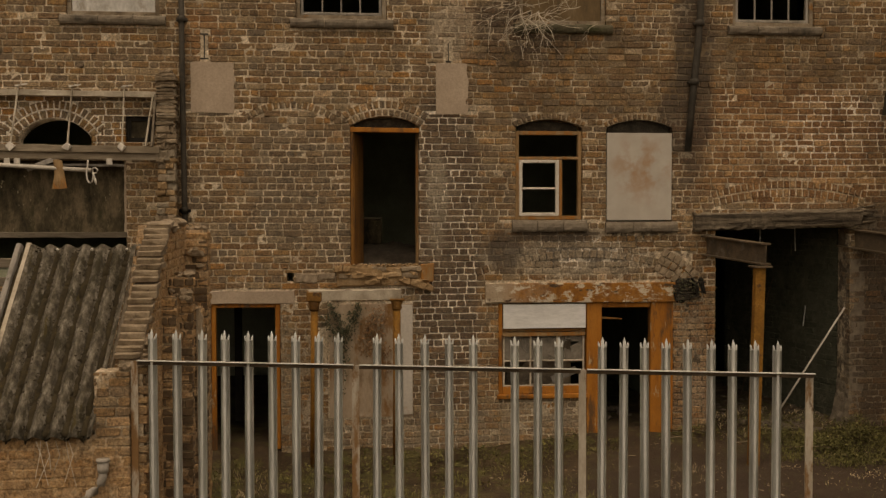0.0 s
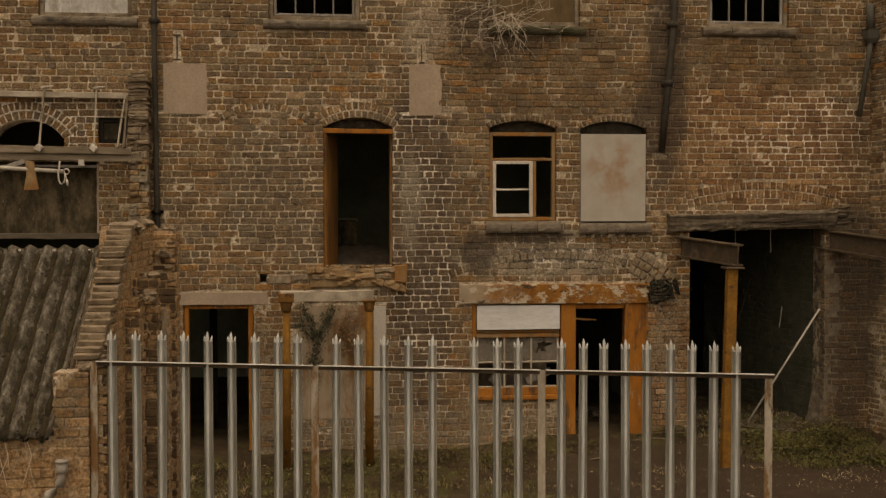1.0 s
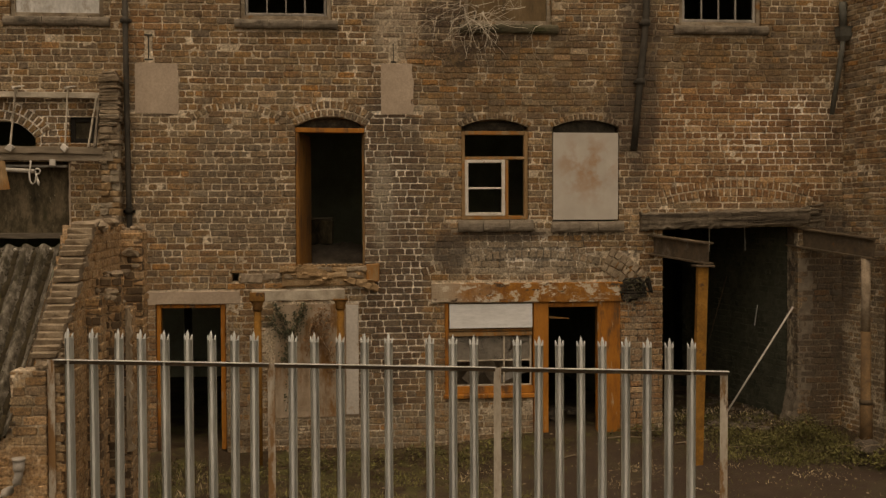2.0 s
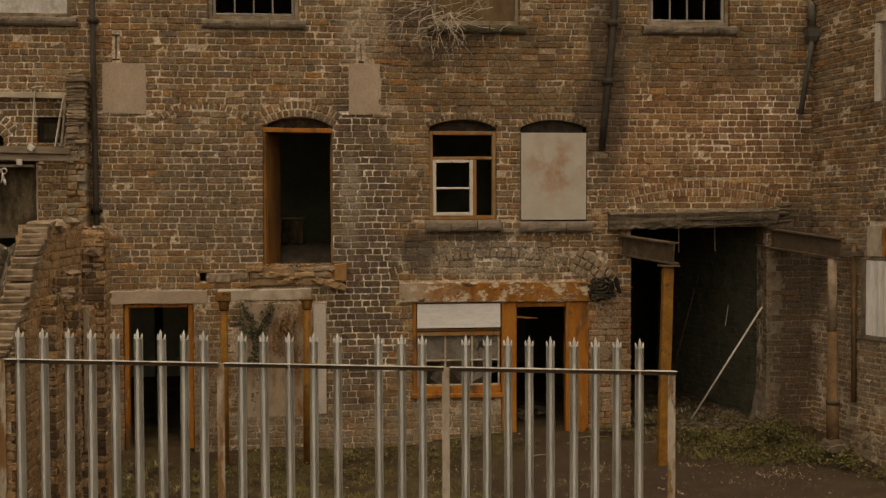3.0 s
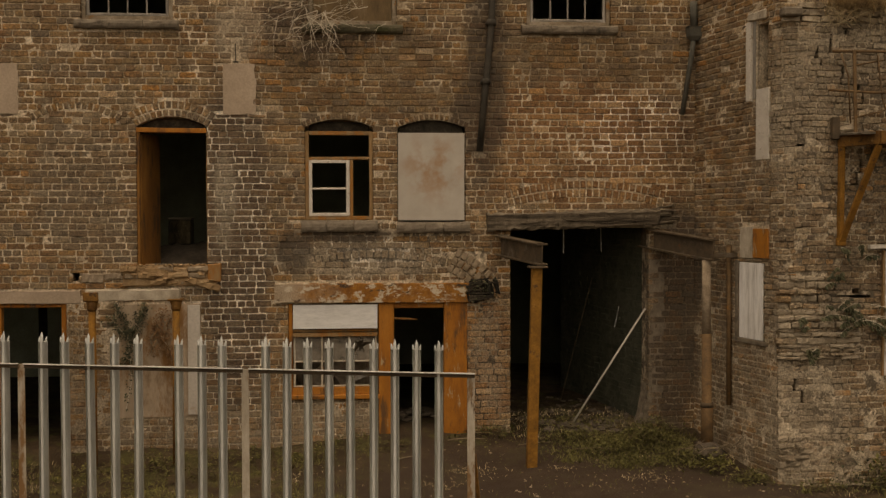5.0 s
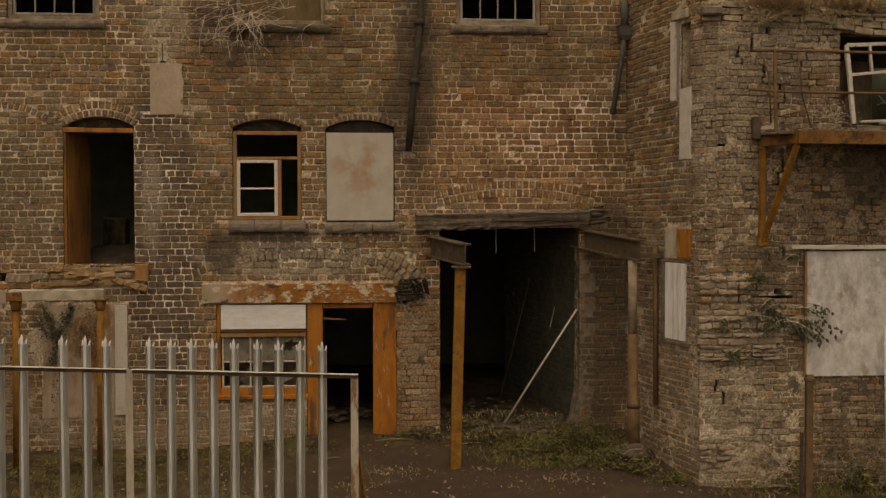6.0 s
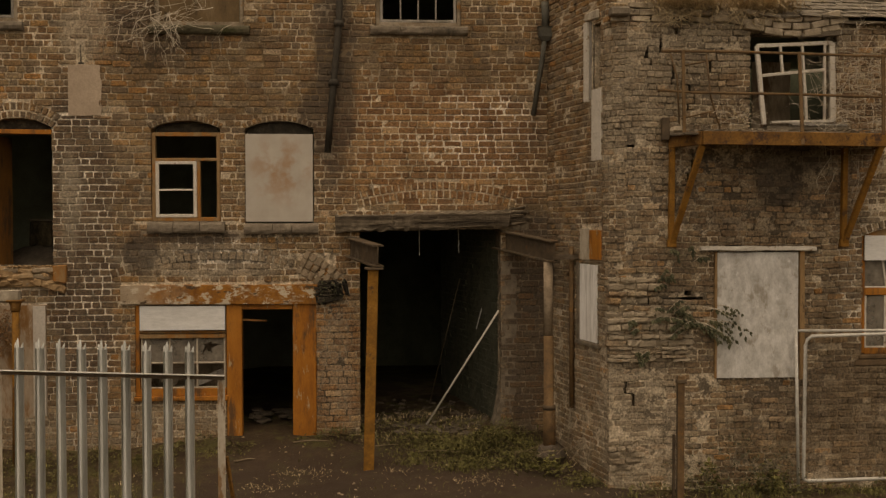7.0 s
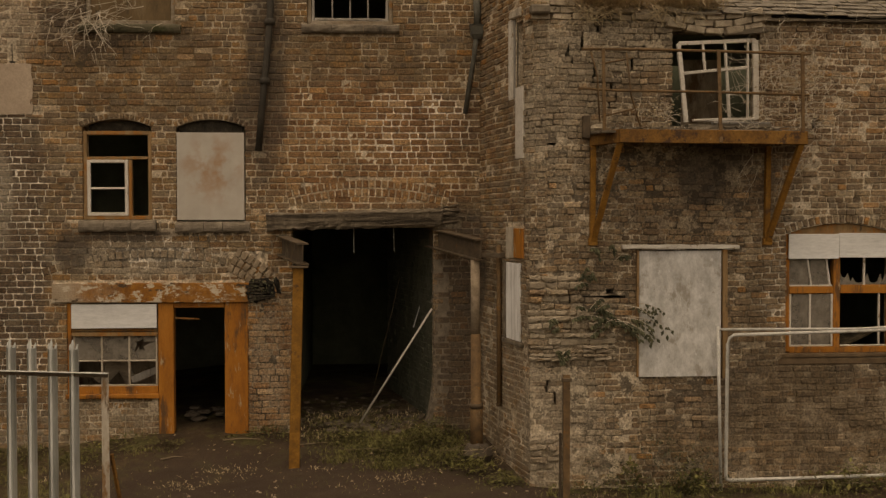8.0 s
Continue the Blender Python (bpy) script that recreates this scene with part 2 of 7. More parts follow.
def speckled(name, stops, scale=6, rough=0.9, fine=60, bump=0.004, stretch=None, over=None, metal=0.0, spec=0.25):
    """stops: a ramp over coarse noise. over: (colour, scale, lo, hi) of a second layer."""
    n = Nodes(name, rough, metal, spec)
    c = n.ramp(n.noise(scale, 6, 0.68, stretch), stops)
    c = n.mix(0.4, c, n.ramp(n.noise(fine, 5, 0.75, stretch), [(0.28, (0.45, 0.44, 0.42)), (0.55, (1, 1, 1)), (0.8, (1.35, 1.3, 1.25))]), "MULTIPLY")
    for col, s, lo, hi in over or ():
        c = n.mix(n.noise(s, 6, 0.72, stretch, lo, hi, 2.0 + s), c, col)
    n.bump(n.math("ADD", n.noise(fine, 6, 0.75, stretch), n.noise(scale * 2, 4, 0.6, stretch)), bump, 0.8)
    return n.color(c)


def glass_material(name, dirt=0.5):
    n = Nodes(name, 0.08, spec=0.5)
    n.b.inputs["Transmission Weight"].default_value = 1.0
    n.b.inputs["IOR"].default_value = 1.45
    clean = n.b
    grime = n.t.nodes.new("ShaderNodeBsdfPrincipled")
    grime.inputs["Roughness"].default_value = 0.9
    socket(n.t, grime.inputs["Base Color"], n.ramp(n.noise(7, 5, 0.7), [(0.3, (0.09, 0.075, 0.055)), (0.7, (0.26, 0.22, 0.17))]))
    mx = n.t.nodes.new("ShaderNodeMixShader")
    socket(n.t, mx.inputs[0], n.step(n.noise(4, 6, 0.7), 0.2, 0.75, dirt * 0.5, min(1.0, dirt * 1.5)))
    n.t.links.new(clean.outputs[0], mx.inputs[1])
    n.t.links.new(grime.outputs[0], mx.inputs[2])
    n.t.links.new(mx.outputs[0], n.t.nodes["Material Output"].inputs[0])
    return n.m


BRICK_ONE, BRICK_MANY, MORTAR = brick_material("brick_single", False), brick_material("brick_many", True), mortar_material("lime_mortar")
RUST = speckled("rusty_steel", [(0.3, (0.085, 0.038, 0.012)), (0.55, (0.21, 0.098, 0.022)), (0.8, (0.30, 0.155, 0.042))], 5, 0.8, 40, 0.004, None, [((0.06, 0.03, 0.016), 8, 0.53, 0.63), ((0.30, 0.19, 0.085), 14, 0.62, 0.7)], 0.05)
RAILRUST = speckled("dull_brown_rust", [(0.3, (0.07, 0.042, 0.022)), (0.55, (0.15, 0.088, 0.04)), (0.8, (0.23, 0.145, 0.072))], 7, 0.85, 40, 0.003, None, [((0.22, 0.10, 0.025), 6, 0.58, 0.68)])
RUSTOCHRE = speckled("bright_ochre_rust", [(0.3, (0.140, 0.062, 0.012)), (0.55, (0.252, 0.114, 0.019)), (0.8, (0.347, 0.168, 0.038))], 5, 0.82, 40, 0.004, None, [((0.084, 0.041, 0.018), 7, 0.56, 0.68), ((0.358, 0.224, 0.095), 14, 0.64, 0.72)], 0.0)
RUSTDARK = speckled("rusty_dark_steel", [(0.3, (0.05, 0.036, 0.024)), (0.6, (0.115, 0.08, 0.048)), (0.8, (0.17, 0.115, 0.068))], 6, 0.8, 50, 0.003, None, [((0.16, 0.135, 0.105), 4, 0.56, 0.72), ((0.15, 0.07, 0.025), 7, 0.6, 0.7)], 0.1)
ORANGEPAINT = speckled("peeling_orange_paint", [(0.25, (0.190, 0.065, 0.011)), (0.5, (0.358, 0.129, 0.018)), (0.8, (0.448, 0.185, 0.034))], 3.5, 0.75, 60, 0.003, (1, 1, 0.25), [((0.112, 0.054, 0.022), 5, 0.5, 0.64), ((0.381, 0.269, 0.157), 13, 0.6, 0.67)])
DOORPAINT = speckled("dull_worn_orange_paint", [(0.25, (0.10, 0.042, 0.012)), (0.5, (0.20, 0.085, 0.018)), (0.8, (0.29, 0.135, 0.032))], 3.0, 0.8, 50, 0.003, (1, 1, 0.25), [((0.07, 0.036, 0.017), 4, 0.5, 0.62)])
GREYSTEEL = speckled("galvanised_steel", [(0.3, (0.385, 0.378, 0.337)), (0.7, (0.684, 0.674, 0.617))], 11, 0.4, 60, 0.001, (1, 1, 0.15), [((0.258, 0.206, 0.146), 3.0, 0.62, 0.78)], 0.25, 0.5)
TUBEGREY = speckled("dull_galvanised_tube", [(0.3, (0.38, 0.355, 0.305)), (0.7, (0.60, 0.57, 0.505))], 9, 0.6, 50, 0.001, None, [((0.22, 0.15, 0.09), 6, 0.6, 0.72)], 0.15)
POSTSTEEL = speckled("rust_streaked_white_post", [(0.3, (0.28, 0.225, 0.16)), (0.7, (0.50, 0.435, 0.345))], 6, 0.75, 45, 0.002, (1, 1, 0.3), [((0.20, 0.105, 0.042), 4.5, 0.49, 0.6), ((0.09, 0.05, 0.026), 8, 0.6, 0.68)], 0.05)
IRON = speckled("weathered_cast_iron", [(0.3, (0.03, 0.026, 0.019)), (0.7, (0.075, 0.062, 0.046))], 6, 0.8, 40, 0.003, None, [((0.105, 0.062, 0.034), 5, 0.58, 0.7)], 0.1)
STONE = speckled("weathered_sandstone", [(0.3, (0.10, 0.078, 0.055)), (0.55, (0.19, 0.152, 0.11)), (0.8, (0.28, 0.228, 0.165))], 7, 0.95, 50, 0.008, None, [((0.055, 0.045, 0.033), 3, 0.55, 0.72)])
CONCRETE = speckled("tan_cement_render", [(0.3, (0.335, 0.252, 0.178)), (0.7, (0.45, 0.345, 0.25))], 2.5, 0.95, 40, 0.003, None, [((0.24, 0.19, 0.14), 2.2, 0.6, 0.8)])
GREYWOOD = speckled("weathered_grey_timber", [(0.3, (0.085, 0.066, 0.046)), (0.55, (0.19, 0.152, 0.108)), (0.8, (0.31, 0.255, 0.19))], 8, 0.92, 60, 0.008, (0.12, 1, 1), [((0.05, 0.04, 0.03), 6, 0.58, 0.7)])
GREYPOST = speckled("weathered_grey_upright_timber", [(0.3, (0.16, 0.14, 0.115)), (0.55, (0.28, 0.25, 0.21)), (0.8, (0.40, 0.365, 0.31))], 5, 0.92, 45, 0.005, (1, 1, 0.15), [((0.07, 0.055, 0.04), 6, 0.58, 0.7)])
LEANWOOD = speckled("brown_weathered_rail", [(0.3, (0.13, 0.098, 0.064)), (0.55, (0.24, 0.188, 0.13)), (0.8, (0.38, 0.31, 0.225))], 8, 0.92, 50, 0.006, (0.15, 1, 1), [((0.06, 0.045, 0.03), 6, 0.6, 0.7)])
PALEWOOD = speckled("bleached_pale_timber", [(0.3, (0.20, 0.16, 0.112)), (0.48, (0.40, 0.335, 0.25)), (0.72, (0.58, 0.50, 0.39))], 6, 0.92, 40, 0.008, (0.35, 1, 0.35), [((0.08, 0.06, 0.04), 7, 0.57, 0.68)])
ROUGHRENDER = speckled("broken_tan_render", [(0.3, (0.17, 0.122, 0.078)), (0.55, (0.30, 0.228, 0.155)), (0.8, (0.40, 0.32, 0.23))], 8, 0.95, 45, 0.008)
PANELRENDER = speckled("streaked_pale_render", [(0.28, (0.18, 0.11, 0.058)), (0.45, (0.35, 0.26, 0.175)), (0.72, (0.48, 0.38, 0.28))], 4, 0.95, 30, 0.005, (1, 1, 0.35), [((0.22, 0.11, 0.04), 3.2, 0.5, 0.64), ((0.12, 0.09, 0.06), 7, 0.62, 0.7)])
MOSSSTONE = speckled("dark_mossy_sandstone", [(0.3, (0.05, 0.045, 0.024)), (0.55, (0.10, 0.084, 0.052)), (0.8, (0.19, 0.15, 0.10))], 6, 0.95, 50, 0.008, None, [((0.04, 0.04, 0.015), 4, 0.5, 0.64)])
OLDBOARD = speckled("damp_brown_board", [(0.3, (0.07, 0.045, 0.022)), (0.55, (0.15, 0.098, 0.048)), (0.8, (0.25, 0.185, 0.115))], 3, 0.92, 40, 0.006, (1, 1, 0.3), [((0.045, 0.034, 0.02), 4, 0.56, 0.68)])
PIERBRICK = speckled("brown_pier_brick", [(0.3, (0.075, 0.047, 0.026)), (0.55, (0.135, 0.088, 0.05)), (0.8, (0.22, 0.14, 0.075))], 6, 0.95, 50, 0.01)
PIERJOINT = speckled("dull_pier_mortar", [(0.3, (0.17, 0.12, 0.07)), (0.7, (0.33, 0.25, 0.155))], 5, 0.95, 40, 0.008)
# charred or black timber; on the inner door post it stands for shade
BLACKWOOD = speckled("blackened_and_shaded_wood", [(0.3, (0.008, 0.007, 0.005)), (0.7, (0.026, 0.021, 0.015))], 9, 0.9, 50, 0.004)
DARKBEAM = speckled("charred_oak_beam", [(0.33, (0.022, 0.017, 0.011)), (0.46, (0.085, 0.064, 0.043)), (0.58, (0.19, 0.15, 0.105)), (0.72, (0.33, 0.27, 0.195))], 9, 0.95, 50, 0.015, (0.09, 1, 1.3))
OLDWHITE = speckled("flaking_white_paint", [(0.3, (0.48, 0.42, 0.345)), (0.7, (0.64, 0.585, 0.50))], 7, 0.85, 50, 0.002, None, [((0.24, 0.16, 0.09), 14, 0.58, 0.68)])
TANFRAME = speckled("bare_softwood_frame", [(0.3, (0.20, 0.115, 0.05)), (0.7, (0.34, 0.215, 0.105))], 7, 0.85, 40, 0.003, (1, 1, 0.3), [((0.30, 0.125, 0.03), 5, 0.48, 0.6), ((0.09, 0.06, 0.035), 12, 0.6, 0.68)])
WORNFRAME = speckled("half_bare_window_timber", [(0.3, (0.12, 0.085, 0.052)), (0.5, (0.24, 0.185, 0.125)), (0.72, (0.38, 0.32, 0.24))], 8, 0.9, 45, 0.005, (0.6, 1, 0.6), [((0.26, 0.125, 0.04), 5, 0.56, 0.64), ((0.06, 0.045, 0.03), 11, 0.6, 0.68)])
BOARD = speckled("stained_grey_board", [(0.3, (0.47, 0.415, 0.345)), (0.7, (0.56, 0.505, 0.43))], 2.0, 0.85, 30, 0.001, None, [((0.36, 0.25, 0.16), 2.6, 0.60, 0.72)])
WHITEBOARD = speckled("weathered_white_board", [(0.3, (0.36, 0.335, 0.295)), (0.5, (0.50, 0.475, 0.43)), (0.65, (0.63, 0.605, 0.56))], 7, 0.85, 30, 0.002, (1, 1, 0.6), [((0.31, 0.275, 0.225), 4.2, 0.53, 0.66), ((0.62, 0.60, 0.56), 9, 0.6, 0.68), ((0.2, 0.16, 0.115), 13, 0.66, 0.72)])
WHITESTREAK = speckled("streaked_white_board", [(0.32, (0.42, 0.39, 0.34)), (0.48, (0.70, 0.67, 0.62)), (0.65, (0.84, 0.82, 0.78))], 9, 0.85, 40, 0.002, (1, 1, 0.12), [((0.26, 0.22, 0.17), 5, 0.6, 0.7)])
CLEANBOARD = speckled("white_board", [(0.3, (0.56, 0.54, 0.50)), (0.6, (0.66, 0.645, 0.61))], 2, 0.8, 40, 0.001, (0.2, 1, 1), [((0.40, 0.33, 0.24), 3, 0.66, 0.78)])
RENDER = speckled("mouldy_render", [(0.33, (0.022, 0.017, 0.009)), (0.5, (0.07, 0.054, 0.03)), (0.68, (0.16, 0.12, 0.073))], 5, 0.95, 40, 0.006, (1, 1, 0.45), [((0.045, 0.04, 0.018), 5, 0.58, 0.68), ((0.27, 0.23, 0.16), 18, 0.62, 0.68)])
LEADGREY = speckled("dull_grey_lead", [(0.3, (0.06, 0.056, 0.043)), (0.7, (0.125, 0.118, 0.094))], 7, 0.8, 40, 0.003, None, [((0.15, 0.10, 0.055), 5, 0.6, 0.7)])
# dark plaster whose colour stands in for the shade deep inside
SHADEWALL = speckled("shade_dark_plaster", [(0.3, (0.062, 0.068, 0.04)), (0.7, (0.14, 0.148, 0.095))], 2, 0.95, 30, 0.006)
PALERENDER = speckled("stained_pale_render", [(0.3, (0.15, 0.105, 0.065)), (0.5, (0.29, 0.22, 0.145)), (0.72, (0.44, 0.36, 0.265))], 5, 0.95, 30, 0.005, (1, 1, 0.4), [((0.15, 0.085, 0.042), 4, 0.53, 0.64), ((0.42, 0.35, 0.26), 9, 0.62, 0.7)])
PLASTER = speckled("sooty_plaster", [(0.3, (0.25, 0.26, 0.175)), (0.7, (0.41, 0.42, 0.30))], 2, 0.95, 30, 0.004)
ASBESTOS = speckled("lichened_fibre_cement", [(0.34, (0.037, 0.030, 0.020)), (0.47, (0.086, 0.071, 0.049)), (0.58, (0.156, 0.133, 0.100)), (0.7, (0.295, 0.261, 0.205))], 22, 0.95, 50, 0.008, (1, 0.5, 0.5), [((0.037, 0.030, 0.016), 7, 0.52, 0.62), ((0.061, 0.045, 0.016), 5, 0.6, 0.66)])
SLATE = speckled("mossy_slate", [(0.3, (0.10, 0.082, 0.06)), (0.7, (0.25, 0.208, 0.152))], 12, 0.9, 40, 0.004, None, [((0.18, 0.14, 0.075), 9, 0.55, 0.68)])
PVC = speckled("grey_plastic", [(0.3, (0.30, 0.26, 0.21)), (0.7, (0.38, 0.335, 0.28))], 9, 0.6, 60, 0.0005)
LANDING = speckled("broken_brown_stone", [(0.3, (0.149, 0.090, 0.044)), (0.55, (0.310, 0.198, 0.101)), (0.8, (0.437, 0.322, 0.196))], 6, 0.95, 40, 0.01)
COPING = speckled("tan_coping_brick", [(0.3, (0.15, 0.105, 0.064)), (0.55, (0.28, 0.21, 0.138)), (0.8, (0.42, 0.335, 0.235))], 9, 0.95, 40, 0.008, None, [((0.08, 0.055, 0.035), 7, 0.58, 0.68)])
EARTHSTONE = speckled("earthy_stone", [(0.3, (0.055, 0.042, 0.03)), (0.7, (0.14, 0.11, 0.08))], 6, 0.95, 40, 0.008)


def lintel_paint():
    n = Nodes("flaking_lintel_paint", 0.9)
    c = n.ramp(n.noise(6, 5, 0.7, (0.3, 1, 1)), [(0.3, (0.30, 0.215, 0.135)), (0.7, (0.46, 0.36, 0.25))])
    worn = n.math("MULTIPLY", n.patch((3.75, 0, 2.2), (1.25, BIG, 0.6), 0.7), n.noise(6, 6, 0.75, (0.5, 1, 1), 0.36, 0.46))
    c = n.mix(worn, c, n.ramp(n.noise(9, 5, 0.7), [(0.3, (0.16, 0.06, 0.014)), (0.7, (0.40, 0.165, 0.028))]))
    c = n.mix(n.noise(11, 5, 0.7, (0.4, 1, 1), 0.57, 0.64, 3.0), c, (0.075, 0.045, 0.025))
    c = n.mix(n.noise(9, 6, 0.75, (0.6, 1, 1), 0.53, 0.57, 7.0), c, (0.54, 0.45, 0.33))
    n.bump(n.math("ADD", n.noise(60, 5, 0.75), n.noise(11, 5, 0.7)), 0.015, 1.0)
    return n.color(c)


# the passage's shade, put into the colour of its bricks and joints
SHADEBRICK = speckled("shade_dark_brick", [(0.3, (0.042, 0.044, 0.028)), (0.6, (0.086, 0.085, 0.057)), (0.8, (0.143, 0.130, 0.090))], 5, 0.95, 50, 0.008)
SHADEJOINT = speckled("shade_dark_mortar", [(0.3, (0.048, 0.048, 0.032)), (0.7, (0.116, 0.114, 0.078))], 4, 0.95, 40, 0.008)
# near-black, for charred splinters and for the boards in the arch heads
NEARBLACK = speckled("near_black_char_and_boards", [(0.3, (0.014, 0.011, 0.008)), (0.55, (0.05, 0.04, 0.027)), (0.75, (0.12, 0.095, 0.065))], 11, 0.9, 50, 0.012)
LINTELPAINT = lintel_paint()


def ground_material():
    n = Nodes("damp_earth", 0.95, spec=0.2)
    c = n.ramp(n.noise(1.3, 6, 0.7), [(0.3, (0.031, 0.018, 0.009)), (0.5, (0.058, 0.037, 0.019)), (0.62, (0.098, 0.066, 0.036)), (0.8, (0.162, 0.119, 0.068))])
    c = n.mix(0.6, c, n.ramp(n.noise(26, 6, 0.75), [(0.3, (0.4, 0.4, 0.4)), (0.55, (1, 1, 1)), (0.75, (1.7, 1.6, 1.5))]), "MULTIPLY")
    c = n.mix(n.math("MULTIPLY", n.noise(2.6, 6, 0.7, lo=0.5, hi=0.62, ofs=4.0), 0.75), c, (0.085, 0.078, 0.026))
    c = n.mix(n.math("MULTIPLY", n.patch((5.5, -2.0, 0.1), (3.1, 1.7, BIG)), 0.75), c, (0.055, 0.036, 0.024))
    dirt = n.math("MULTIPLY", n.any([n.patch((1.6, -3.3, 0.0), (2.6, 1.1, BIG)), n.patch((7.6, -3.4, 0.0), (2.2, 0.7, BIG))]), n.noise(3.4, 6, 0.72, lo=0.38, hi=0.6, ofs=8.0))
    c = n.mix(n.math("MULTIPLY", dirt, 0.7), c, n.ramp(n.noise(18, 5, 0.75), [(0.3, (0.085, 0.056, 0.03)), (0.7, (0.235, 0.17, 0.105))]))
    n.bump(n.math("ADD", n.noise(40, 6, 0.75), n.noise(9, 5, 0.7)), 0.03, 0.8)
    return n.color(c)


SOIL = ground_material()


def leaf_material(name, a, b):
    n = Nodes(name, 0.75, spec=0.3)
    return n.color(n.ramp(random_of(n, True), [(0.0, a), (1.0, b)]))


LEAF = leaf_material("dark_green_leaf", (0.032, 0.034, 0.016), (0.085, 0.08, 0.038))
GRASS = leaf_material("yellow_green_grass", (0.085, 0.078, 0.022), (0.21, 0.185, 0.062))
WEED = leaf_material("weed_leaf", (0.060, 0.054, 0.015), (0.153, 0.136, 0.043))
DEADLEAF = leaf_material("withered_leaf", (0.13, 0.065, 0.025), (0.28, 0.15, 0.065))
STRAW = leaf_material("dry_grass", (0.30, 0.22, 0.125), (0.58, 0.46, 0.29))
TWIG = leaf_material("bare_twig", (0.34, 0.285, 0.21), (0.62, 0.53, 0.41))
BRAMBLE = leaf_material("brown_bramble_stem", (0.12, 0.085, 0.05), (0.27, 0.205, 0.135))
TOPBRICK = speckled("bleached_grey_brick", [(0.3, (0.195, 0.153, 0.104)), (0.55, (0.390, 0.315, 0.224)), (0.8, (0.572, 0.481, 0.351))], 8, 0.95, 60, 0.01, None, [((0.078, 0.060, 0.042), 9, 0.6, 0.68)])
PALESTONE = speckled("pale_layered_stone", [(0.3, (0.19, 0.145, 0.095)), (0.55, (0.33, 0.265, 0.185)), (0.8, (0.43, 0.36, 0.265))], 9, 0.95, 60, 0.012, (0.5, 1, 1), [((0.23, 0.12, 0.045), 4, 0.62, 0.7), ((0.09, 0.07, 0.05), 8, 0.6, 0.7)])
MOSS = speckled("dark_moss", [(0.3, (0.022, 0.016, 0.009)), (0.6, (0.05, 0.037, 0.018)), (0.8, (0.12, 0.085, 0.03))], 14, 1.0, 70, 0.01)
DIRTGLASS = glass_material("grimy_glass", 0.85)


